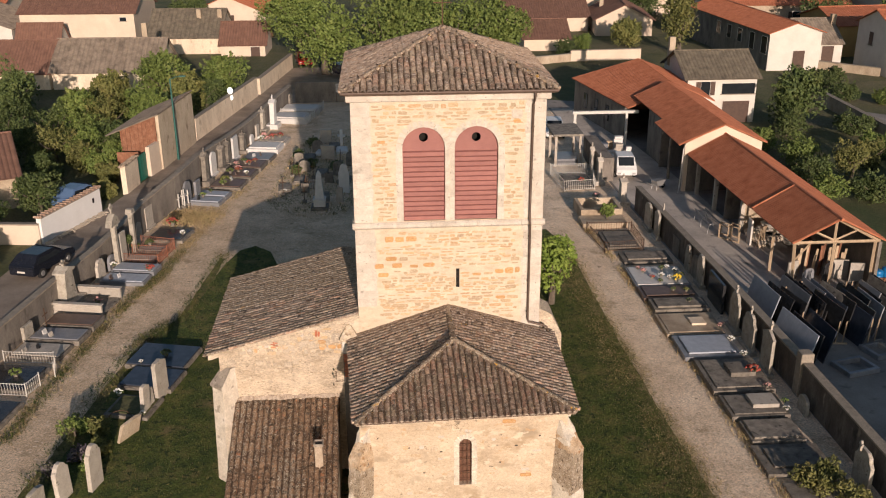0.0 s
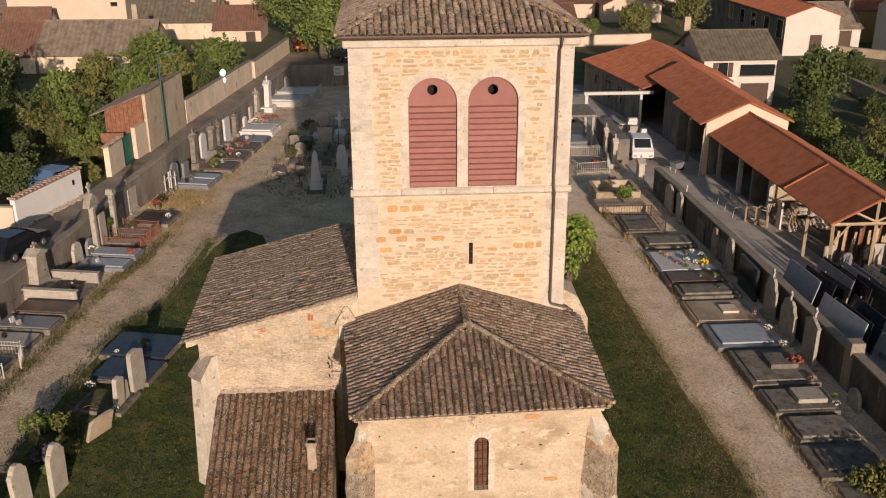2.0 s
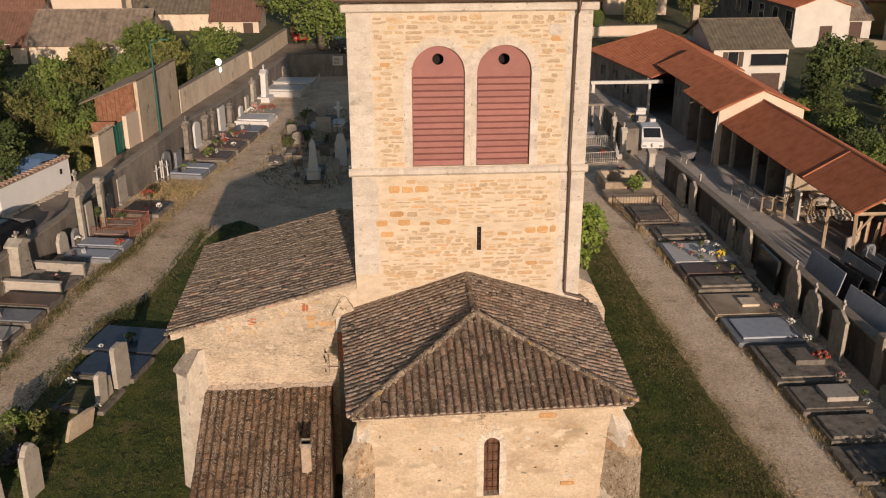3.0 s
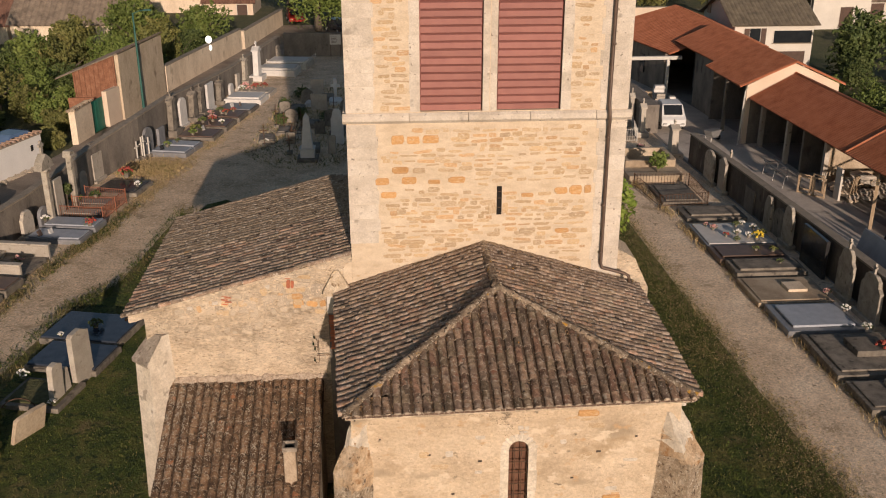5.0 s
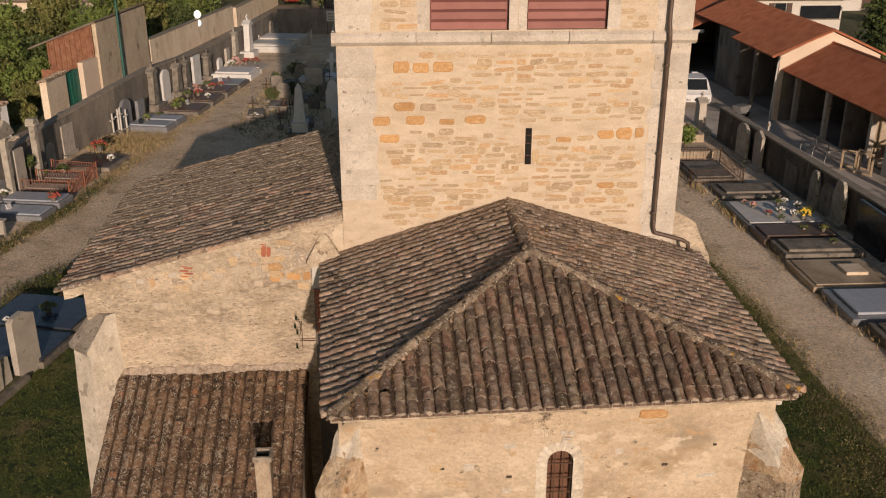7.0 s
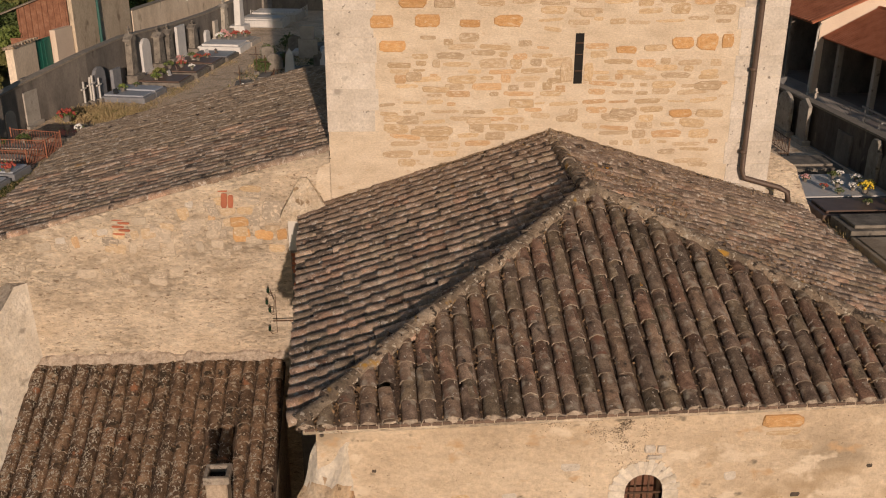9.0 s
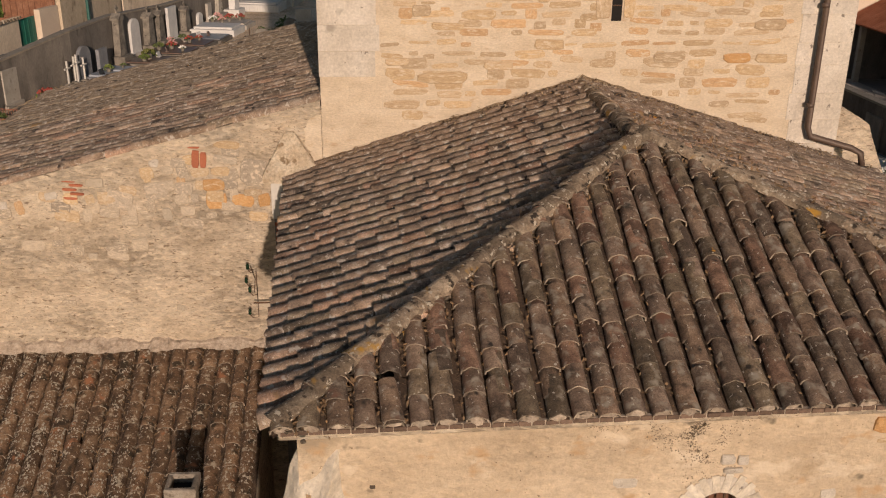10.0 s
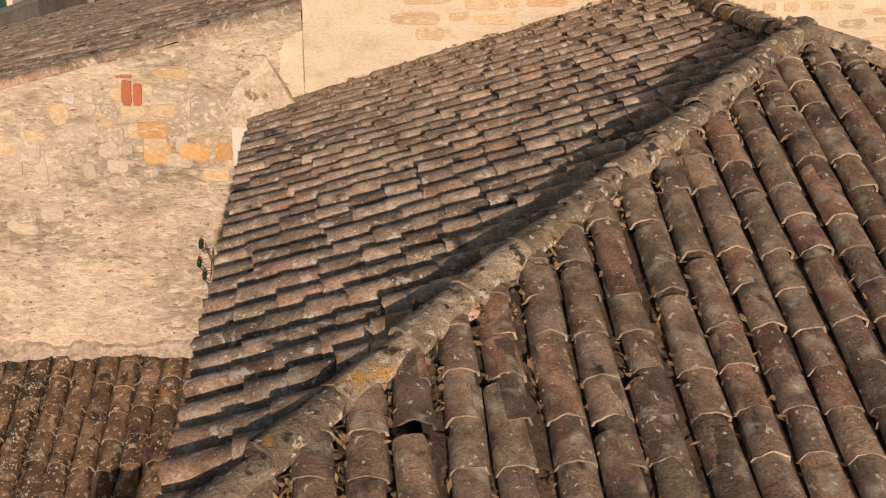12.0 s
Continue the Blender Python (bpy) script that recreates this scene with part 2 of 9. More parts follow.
M_RENDER = mat("old_lime_render", [(0.52, 0.415, 0.30), (0.64, 0.525, 0.395), (0.72, 0.605, 0.465)], 1.1, 0.97, 0.85, 11, 0.26, 0.0, spots=[((0.46, 0.365, 0.265), 2.6, 0.66, 0.12), ((0.74, 0.63, 0.49), 4, 0.58, 0.10), ((0.30, 0.225, 0.155), 9.0, 0.64, 0.05), ((0.38, 0.29, 0.20), 24.0, 0.625, 0.04)], stretch=(1, 1, 2.2), depth=0.085, streak=0.22)
M_RENDER_CLEAN = mat("peach_lime_render", [(0.47, 0.365, 0.255), (0.565, 0.45, 0.325), (0.635, 0.52, 0.39)], 0.9, 0.96, 0.7, 14, 0.18, 0.0, spots=[((0.40, 0.30, 0.195), 1.3, 0.60, 0.14), ((0.36, 0.285, 0.20), 0.8, 0.60, 0.10), ((0.66, 0.55, 0.42), 3.0, 0.58, 0.10), ((0.22, 0.18, 0.13), 3.4, 0.655, 0.07), ((0.50, 0.34, 0.20), 2.4, 0.64, 0.08), ((0.24, 0.18, 0.12), 16.0, 0.69, 0.03)], stretch=(1, 1, 1.4), depth=0.05, streak=0.10)
M_BUTTRESS = mat("orange_weathered_stone", [(0.40, 0.27, 0.16), (0.52, 0.385, 0.255), (0.62, 0.51, 0.38)], 2.4, 0.96, 0.7, 16, 0.25, 0.0, spots=[((0.36, 0.20, 0.09), 2.4, 0.58, 0.08), ((0.22, 0.15, 0.09), 7, 0.62, 0.06)], depth=0.06)
M_BUTTRESS_LICHEN = mat("lichened_dark_stone", [(0.32, 0.24, 0.16), (0.46, 0.365, 0.265), (0.60, 0.51, 0.40)], 4, 0.97, 1.0, 22, 0.35, 0.0, spots=[((0.17, 0.12, 0.08), 10, 0.575, 0.07), ((0.68, 0.61, 0.50), 14, 0.60, 0.05)], depth=0.09)
M_CAPGREY = mat("grey_weathered_cap", [(0.22, 0.185, 0.145), (0.35, 0.30, 0.245), (0.47, 0.415, 0.345)], 3, 0.97, 0.9, 18, 0.3, 0.0, spots=[((0.14, 0.11, 0.08), 7, 0.6, 0.07)], depth=0.06)
M_PALEBUTT = mat("sunlit_lime_stone", [(0.50, 0.435, 0.35), (0.62, 0.55, 0.455), (0.70, 0.635, 0.54)], 2.2, 0.96, 0.6, 16, 0.2, 0.0, spots=[((0.36, 0.31, 0.25), 3.2, 0.63, 0.08)], depth=0.05)
M_GREYSTONE = mat("grey_rubble", [(0.33, 0.275, 0.215), (0.47, 0.395, 0.31)], 6, 0.95, 0.6, 30, 0.25, 0.2, spots=[((0.64, 0.53, 0.405), 6, 0.52, 0.10)])
M_LOUVRE = mat("faded_red_paint", [(0.27, 0.112, 0.098), (0.325, 0.142, 0.122)], 2, 0.7, 0.1, 60, 0.10, 0.08)
# near-black for openings, with their inner shade put into the colour
M_DARK = mat("interior_shade_black", [(0.008, 0.007, 0.006), (0.015, 0.012, 0.01)], 3, 0.95, 0)
M_ZINC = mat("brown_zinc", [(0.085, 0.056, 0.042), (0.13, 0.088, 0.066)], 5, 0.55, 0.1, 30, 0.15, 0.05, metal=0.15)
M_IRON = mat("rusty_iron", [(0.05, 0.03, 0.02), (0.12, 0.06, 0.03)], 9, 0.8, 0.3, 60, 0.3)
M_GREENGLASS = mat("green_ceramic", [(0.008, 0.022, 0.012), (0.012, 0.035, 0.018)], 5, 0.2, 0)
M_GRAVEL = mat("pale_gravel", [(0.55, 0.42, 0.285), (0.73, 0.57, 0.41), (0.85, 0.70, 0.53)], 0.6, 0.97, 0.4, 13, 0.5, 0, spots=[((0.43, 0.315, 0.20), 0.9, 0.61, 0.12), ((0.82, 0.69, 0.54), 6, 0.60, 0.06), ((0.30, 0.215, 0.13), 3.0, 0.65, 0.06)], depth=0.04)
M_GRAVEL_BROWN = mat("brown_gravel", [(0.48, 0.35, 0.22), (0.65, 0.49, 0.33), (0.78, 0.615, 0.44)], 0.6, 0.97, 0.5, 13, 0.55, 0, spots=[((0.39, 0.285, 0.175), 0.9, 0.61, 0.12), ((0.78, 0.64, 0.49), 6, 0.60, 0.06), ((0.26, 0.19, 0.11), 3.0, 0.65, 0.06)], depth=0.04)
M_VERGE = mat("worn_grass_verge", [(0.07, 0.082, 0.018), (0.15, 0.13, 0.045), (0.30, 0.225, 0.115)], 1.6, 0.96, 0.9, 12, 0.55, 0, depth=0.06)
M_GRASS = mat("mown_grass", [(0.032, 0.058, 0.009), (0.078, 0.103, 0.017), (0.18, 0.152, 0.048)], 1.0, 0.95, 1.0, 10, 0.6, 0, spots=[((0.22, 0.16, 0.072), 0.55, 0.57, 0.16), ((0.022, 0.040, 0.008), 3.4, 0.55, 0.1)], depth=0.08)
M_DRYGRASS = mat("dry_grass", [(0.34, 0.245, 0.11), (0.46, 0.345, 0.18), (0.20, 0.18, 0.06)], 2, 0.95, 0.8, 22, 0.4, 0.2)
M_EARTH = mat("field_earth", [(0.05, 0.07, 0.02), (0.10, 0.10, 0.04), (0.15, 0.13, 0.07)], 0.15, 0.97, 0.6, 4, 0.35, 0, depth=0.2)
M_ASPHALT = mat("worn_asphalt", [(0.17, 0.138, 0.108), (0.26, 0.212, 0.168), (0.34, 0.285, 0.23)], 0.5, 0.93, 0.4, 30, 0.2, 0)
M_YARD = mat("dusty_yard_concrete", [(0.17, 0.155, 0.142), (0.26, 0.235, 0.212), (0.33, 0.30, 0.265)], 0.35, 0.93, 0.3, 20, 0.18, 0, spots=[((0.075, 0.07, 0.065), 0.9, 0.6, 0.15)])
M_YARDPALE = mat("sunlit_yard_concrete", [(0.36, 0.32, 0.28), (0.50, 0.445, 0.39), (0.60, 0.54, 0.47)], 0.5, 0.94, 0.3, 18, 0.22, 0, spots=[((0.22, 0.195, 0.17), 0.9, 0.62, 0.12)])
M_LAVENDER = mat("lavender_purple", [(0.06, 0.055, 0.055), (0.11, 0.09, 0.11), (0.10, 0.11, 0.05)], 3, 0.8, 0, 12, 0.25, 0.1)
M_CEMWALL = mat("grey_cement_wall", [(0.12, 0.105, 0.09), (0.20, 0.175, 0.15), (0.27, 0.24, 0.20)], 0.9, 0.95, 0.4, 18, 0.2, 0, spots=[((0.08, 0.07, 0.06), 1.6, 0.6, 0.15)], stretch=(1, 1, 0.5))
M_COPING = mat("wall_coping", [(0.22, 0.19, 0.15), (0.33, 0.28, 0.22)], 3, 0.95, 0.4, 24, 0.25, 0.1)
# besides its stains, darkened all over for the shade on its west face
M_EASTWALL = mat("shade_dark_stained_cement", [(0.060, 0.050, 0.042), (0.115, 0.096, 0.080), (0.19, 0.16, 0.13)], 0.9, 0.95, 0.5, 18, 0.25, 0, spots=[((0.035, 0.03, 0.026), 1.6, 0.58, 0.15), ((0.26, 0.215, 0.17), 3.0, 0.63, 0.1)], stretch=(1, 1, 0.4))
M_CREAM = mat("cream_plaster", [(0.60, 0.48, 0.37), (0.68, 0.56, 0.44)], 0.6, 0.93, 0.15, 16, 0.08, 0.04)
M_WHITE = mat("white_plaster", [(0.54, 0.505, 0.455), (0.63, 0.595, 0.54)], 0.7, 0.9, 0.12, 16, 0.06, 0.03)
M_LIMEWASH = mat("fresh_limewash", [(0.72, 0.71, 0.69), (0.80, 0.79, 0.77)], 0.7, 0.9, 0.12, 16, 0.05, 0.03)
M_CAP = mat("ochre_weathered_cap", [(0.42, 0.32, 0.215), (0.55, 0.45, 0.33), (0.66, 0.57, 0.445)], 5, 0.96, 0.7, 26, 0.3, 0.0, spots=[((0.27, 0.19, 0.115), 8, 0.59, 0.08)], depth=0.05)
M_TANWALL = mat("weathered_tan_plaster", [(0.26, 0.20, 0.14), (0.40, 0.32, 0.23), (0.48, 0.40, 0.30)], 0.8, 0.95, 0.4, 14, 0.18, 0.04, stretch=(1, 1, 0.6))
M_LANEWALL = mat("sunlit_tan_plaster", [(0.56, 0.455, 0.335), (0.68, 0.565, 0.43), (0.75, 0.64, 0.495)], 0.8, 0.95, 0.3, 12, 0.16, 0.04, spots=[((0.42, 0.33, 0.23), 1.3, 0.60, 0.12)], stretch=(1, 1, 0.5))
M_SHACK = mat("stained_shack_plaster", [(0.40, 0.315, 0.22), (0.52, 0.425, 0.31), (0.60, 0.50, 0.375)], 0.8, 0.95, 0.3, 12, 0.2, 0.04, spots=[((0.25, 0.19, 0.13), 1.1, 0.60, 0.10)], stretch=(1, 1, 0.6))
M_HOLESHADE = mat("hole_shade_brown", [(0.05, 0.038, 0.028), (0.10, 0.075, 0.055)], 3, 0.9, 0.3, 30, 0.2, 0.15)
M_TILE_LEAN = mat("mossy_canal_tile", [(0.068, 0.040, 0.024), (0.18, 0.108, 0.062), (0.30, 0.20, 0.125)], 6, 0.94, 0.8, 60, 0.45, 0.38, spots=[((0.045, 0.031, 0.018), 5, 0.56, 0.10), ((0.44, 0.37, 0.275), 9, 0.60, 0.09), ((0.54, 0.475, 0.375), 22, 0.61, 0.06), ((0.36, 0.16, 0.08), 3, 0.65, 0.06)])
M_OLDGLASS = mat("old_leaded_glass", [(0.13, 0.06, 0.038), (0.20, 0.105, 0.07)], 6, 0.35, 0.1, 30, 0.2, 0.1)
M_EAVEBRICK = mat("brown_eave_brick", [(0.105, 0.07, 0.05), (0.18, 0.12, 0.088)], 6, 0.95, 0.4, 40, 0.25, 0.25)
M_PLUG = mat("grey_plug_mortar", [(0.20, 0.155, 0.115), (0.38, 0.31, 0.245), (0.48, 0.41, 0.33)], 9, 0.96, 0.6, 30, 0.3, 0.2)
M_LIMEMORTAR = mat("pale_lime_mortar", [(0.44, 0.365, 0.28), (0.56, 0.48, 0.38)], 5, 0.96, 0.6, 30, 0.2, 0.1)
M_YOLK = mat("orange_lichen", [(0.48, 0.25, 0.03), (0.60, 0.36, 0.06)], 12, 0.95, 0.3, 40, 0.3, 0.2)
M_LITTER = mat("dry_litter", [(0.16, 0.095, 0.05), (0.27, 0.17, 0.09), (0.36, 0.25, 0.15)], 9, 0.95, 0, 30, 0.3, 0.2)
M_CRUST = mat("pale_lichen", [(0.36, 0.31, 0.235), (0.50, 0.45, 0.36), (0.60, 0.55, 0.46)], 9, 0.97, 0.3, 40, 0.3, 0.2)
M_BLACKLICHEN = mat("black_lichen", [(0.20, 0.155, 0.11), (0.34, 0.27, 0.195)], 9, 0.97, 0.3, 40, 0.3, 0.2)
M_CHIMNEY = mat("grey_brown_plaster", [(0.30, 0.235, 0.17), (0.42, 0.34, 0.26)], 4, 0.95, 0.4, 24, 0.25, 0.1)
M_GREYWALL = mat("grey_pebbledash", [(0.22, 0.22, 0.22), (0.30, 0.30, 0.30)], 0.8, 0.95, 0.3, 20, 0.12, 0.04)
M_OCHRE = mat("ochre_plaster", [(0.42, 0.26, 0.09), (0.48, 0.31, 0.12)], 0.8, 0.93, 0.15, 16, 0.08, 0.04)
M_ROOFRED = mat("terracotta_tile", [(0.30, 0.095, 0.042), (0.41, 0.14, 0.066), (0.47, 0.175, 0.09)], 1.6, 0.85, 0.25, 20, 0.18, 0.1)
M_ROOFBROWN = mat("brown_tile", [(0.135, 0.070, 0.048), (0.215, 0.115, 0.08)], 1.5, 0.88, 0.3, 16, 0.2, 0.1)
M_ROOFMOSS = mat("dark_mossy_tile", [(0.09, 0.075, 0.055), (0.15, 0.125, 0.09), (0.21, 0.175, 0.125)], 1.5, 0.93, 0.4, 14, 0.3, 0.1)
M_SLABBLUE = mat("pale_blue_granite", [(0.30, 0.33, 0.38), (0.40, 0.43, 0.48)], 3, 0.45, 0.03, 120, 0.2, 0.12)
M_MOSS = mat("dry_moss_mortar", [(0.21, 0.145, 0.085), (0.35, 0.255, 0.16), (0.50, 0.40, 0.28)], 7, 0.97, 0.9, 40, 0.4, spots=[((0.50, 0.29, 0.07), 6, 0.67, 0.05), ((0.10, 0.068, 0.04), 18, 0.58, 0.05)], depth=0.04)
M_ROOFGREY = mat("grey_old_tile", [(0.15, 0.118, 0.09), (0.25, 0.20, 0.152), (0.33, 0.27, 0.205)], 1.2, 0.92, 0.4, 14, 0.25, 0.1)
M_WOOD = mat("weathered_timber", [(0.38, 0.28, 0.18), (0.52, 0.40, 0.27)], 3, 0.85, 0.3, 30, 0.2, 0.15, stretch=(1, 1, 0.3))
M_REDWOOD = mat("red_brown_boards", [(0.13, 0.055, 0.03), (0.20, 0.088, 0.048), (0.25, 0.13, 0.08)], 3, 0.85, 0.3, 30, 0.3, 0.3)
M_SHUTTER = mat("brown_shutter", [(0.06, 0.035, 0.025), (0.09, 0.05, 0.035)], 3, 0.7, 0.1)
M_GREENDOOR = mat("green_paint", [(0.01, 0.12, 0.085), (0.015, 0.16, 0.11)], 3, 0.5, 0.05)
M_GREENPOLE = mat("pole_green", [(0.02, 0.08, 0.07), (0.03, 0.11, 0.09)], 3, 0.5, 0.05)
M_GRANITE = mat("grey_granite", [(0.18, 0.185, 0.20), (0.265, 0.27, 0.285)], 3, 0.28, 0.03, 120, 0.25, 0.15)
M_GRANITE_BLUE = mat("blue_granite", [(0.03, 0.037, 0.052), (0.05, 0.06, 0.082)], 3, 0.18, 0.02, 120, 0.2, 0.15)
M_GRANITE_DARK = mat("dark_granite", [(0.022, 0.022, 0.024), (0.05, 0.05, 0.052)], 3, 0.2, 0.02, 120, 0.25, 0.2)
M_TOMB = mat("weathered_tomb_stone", [(0.10, 0.089, 0.074), (0.19, 0.168, 0.14), (0.27, 0.24, 0.20)], 2.5, 0.92, 0.4, 30, 0.22, 0.18, spots=[((0.06, 0.055, 0.046), 4, 0.61, 0.1)])
M_TOMB_PALE = mat("pale_tomb_stone", [(0.36, 0.32, 0.27), (0.48, 0.44, 0.38)], 2.5, 0.9, 0.3, 30, 0.18, 0.14, spots=[((0.18, 0.16, 0.13), 4, 0.63, 0.1)])
M_STELE = mat("lichened_limestone", [(0.25, 0.225, 0.185), (0.37, 0.335, 0.28), (0.45, 0.41, 0.345)], 2.5, 0.92, 0.4, 26, 0.22, 0.14, spots=[((0.12, 0.11, 0.085), 4, 0.62, 0.1), ((0.44, 0.41, 0.33), 9, 0.66, 0.05)])
M_MARBLE = mat("white_marble", [(0.55, 0.54, 0.52), (0.68, 0.66, 0.63)], 2.5, 0.5, 0.1, 30, 0.1, 0.1)
M_BROWNSTONE = mat("brown_granite", [(0.10, 0.065, 0.05), (0.16, 0.11, 0.085)], 3, 0.4, 0.05, 90, 0.2, 0.1)
M_WHITEIRON = mat("white_painted_iron", [(0.50, 0.48, 0.44), (0.62, 0.60, 0.55)], 5, 0.6, 0.1, 40, 0.12, 0.05)
M_RUSTFENCE = mat("rust_red_iron", [(0.25, 0.09, 0.05), (0.34, 0.14, 0.08)], 6, 0.8, 0.2, 40, 0.2, 0.05)
M_LEAF = mat("leaf_green", [(0.07, 0.105, 0.018), (0.12, 0.165, 0.032), (0.19, 0.22, 0.055)], 0.9, 0.7, 0, 3, 0.2, 0.12)
M_LAUREL = mat("leaf_lime_green", [(0.11, 0.17, 0.02), (0.17, 0.24, 0.035), (0.24, 0.29, 0.055)], 0.9, 0.7, 0, 3, 0.2, 0.12)
M_LEAF_DARK = mat("leaf_dark", [(0.036, 0.058, 0.014), (0.066, 0.094, 0.022), (0.105, 0.125, 0.035)], 0.9, 0.7, 0, 3, 0.2, 0.12)
M_LEAF_YELLOW = mat("leaf_yellow_green", [(0.078, 0.09, 0.02), (0.13, 0.135, 0.034), (0.20, 0.18, 0.055)], 0.9, 0.7, 0, 3, 0.2, 0.12)
M_BARK = mat("bark", [(0.09, 0.07, 0.05), (0.16, 0.13, 0.10)], 5, 0.95, 0.6, 24, 0.3)
M_CARDARK = mat("dark_car_paint", [(0.012, 0.014, 0.02), (0.016, 0.018, 0.026)], 2, 0.2, 0, 30, 0.05, 0)
M_CARBLUE = mat("blue_car_paint", [(0.10, 0.17, 0.30), (0.12, 0.19, 0.33)], 2, 0.25, 0, 30, 0.05, 0)
M_CARWHITE = mat("white_car_paint", [(0.66, 0.66, 0.65), (0.74, 0.74, 0.73)], 2, 0.3, 0, 30, 0.05, 0)
M_CARRED = mat("red_car_paint", [(0.30, 0.02, 0.015), (0.34, 0.025, 0.02)], 2, 0.3, 0, 30, 0.05, 0)
M_GLASS = mat("dark_window_glass", [(0.015, 0.018, 0.022), (0.022, 0.026, 0.03)], 2, 0.08, 0, 30, 0.02, 0)
M_RUBBER = mat("tyre_rubber", [(0.015, 0.015, 0.015), (0.02, 0.02, 0.02)], 3, 0.9, 0)
M_LAMP = mat("opal_globe", [(0.85, 0.84, 0.80), (0.9, 0.89, 0.85)], 2, 0.3, 0)
M_LAMP.node_tree.nodes["Principled BSDF"].inputs["Emission Color"].default_value = (1.0, 0.95, 0.85, 1)
M_LAMP.node_tree.nodes["Principled BSDF"].inputs["Emission Strength"].default_value = 1.2
M_FLOWER_RED = mat("red_flowers", [(0.22, 0.018, 0.016), (0.34, 0.06, 0.045), (0.24, 0.11, 0.06)], 20, 0.8, 0)
M_FLOWER_PINK = mat("pink_flowers", [(0.46, 0.16, 0.17), (0.58, 0.32, 0.31), (0.22, 0.18, 0.09)], 20, 0.8, 0)
M_FLOWER_YELLOW = mat("yellow_flowers", [(0.62, 0.42, 0.02), (0.70, 0.52, 0.06)], 20, 0.8, 0)
M_FLOWER_WHITE = mat("white_flowers", [(0.68, 0.66, 0.62), (0.76, 0.75, 0.72)], 20, 0.8, 0)
M_PLASTIC_BLUE = mat("blue_plastic", [(0.01, 0.14, 0.36), (0.015, 0.17, 0.42)], 3, 0.4, 0)
M_STEEL = mat("galvanised_steel", [(0.30, 0.30, 0.30), (0.42, 0.42, 0.41)], 5, 0.45, 0.05, 40, 0.1, 0.05, metal=0.6)

# ---- ground ----
WEST = [(-26.9, -16), (-23.0, 4.0), (-22.05, 9.6), (-20.8, 16.6), (-19.75, 21.6), (-19.15, 25.5), (-18.65, 29.0), (-17.3, 34.0), (-16.6, 39.0), (-15.35, 46.0), (-14.25, 52.0), (-12.65, 62.4), (-11.9, 66.6)]
def sheet(name, pts, z, material, label="", category="", step=0.0, wave=0.0):
    bm = bmesh.new()
    bm.faces.new([bm.verts.new((x, y, z)) for x, y in pts])
    bm.normal_update()
    bmesh.ops.triangulate(bm, faces=bm.faces[:])
    ob = part(name, bm, material)
    return tagged(ob, label, category, kind="structure")


sheet("ground", [(-2500, -2500), (2500, -2500), (2500, 2500), (-2500, 2500)], -0.03, M_EARTH, "dry grass and earth plots round the village", "ground")
sheet("pavement_cemetery", [(17.2, -16), (16.9, -2), (16.4, 15), (15.6, 31), (15.0, 67)] + WEST[::-1], 0.0, M_GRAVEL, "pale compacted gravel of the cemetery paths", "gravel path")
GRASS_EAST = [(3.0, -16), (10.9, -16), (10.1, -3), (9.75, 3), (9.5, 10.6), (9.35, 24), (8.6, 27), (3.0, 27)]
GRASS_WEST = [(3.0, -16), (-16.2, -16), (-17.0, -2), (-16.0, 4.8), (-15.2, 11), (-13.6, 15), (-12.3, 22.5), (-11.7, 24.7), (-10.8, 25.4), (-9.7, 24.3), (-8.2, 19.0), (-5.0, 8.0), (3.0, 8.0)]
sheet("pavement_path_west", [(-4.0, -16), (-4.0, 66.6)] + WEST[::-1], 0.006, M_GRAVEL_BROWN, "brown compacted gravel of the path along the lane wall", "gravel path")
sheet("lawn_east", GRASS_EAST, 0.012, M_GRASS, "strip of rough mown grass beside the church", "grass")
sheet("lawn_west", GRASS_WEST, 0.016, M_GRASS, "rough mown grass between church and gravel path", "grass")
sheet("road_street", [(-29.2, -16)] + WEST + [(-6, 69), (14, 69), (14, 84), (-11, 86), (-13.6, 86), (-15.9, 70.4), (-19.4, 52), (-20.6, 43.4), (-21.9, 37.2), (-22.7, 33), (-24.8, 27), (-26.2, 18)], -0.012, M_ASPHALT, "narrow worn asphalt lane outside the cemetery wall", "road")
sheet("pavement_yard", [(16.4, -18), (60, -18), (46, 8), (26.2, 12), (26.2, 36), (26.2, 62), (14.6, 66), (15.4, 31), (16.2, 15), (16.7, -2)], 0.004, M_YARD, "dusty grey concrete of the stonemason yard", "yard")

# lighter sheet paints the sunlit strip brighter than the shaded yard
sheet("pavement_yard_lane", [(16.3, 13.2), (22.0, 14.0), (21.2, 34.0), (20.0, 47.0), (18.5, 61.0), (14.9, 62.0), (15.6, 31.0)], 0.012, M_YARDPALE, "worn concrete lane beside the open shed, lightened as sunlit", "yard")


def verge(name, line, inner, outer, z, label):
    """A ragged strip of worn grass along the edge of a lawn."""
    a, b = [], []
    for (x0, y0), (x1, y1) in zip(line, line[1:]):
        for k in range(14):
            x, y = lerp(x0, x1, k / 14), lerp(y0, y1, k / 14)
            q = Vector((x * 0.9, y * 0.9, 1.0))
            a.append((x + inner * (1 + 0.7 * noise.noise(q) + 0.4 * noise.noise(q * 3.3)), y))
            b.append((x + outer * (1 + 0.7 * noise.noise(q * 3.1 + Vector((0, 0, 5)))), y))
    sheet(name, a + b[::-1], z, M_VERGE, label, "grass")


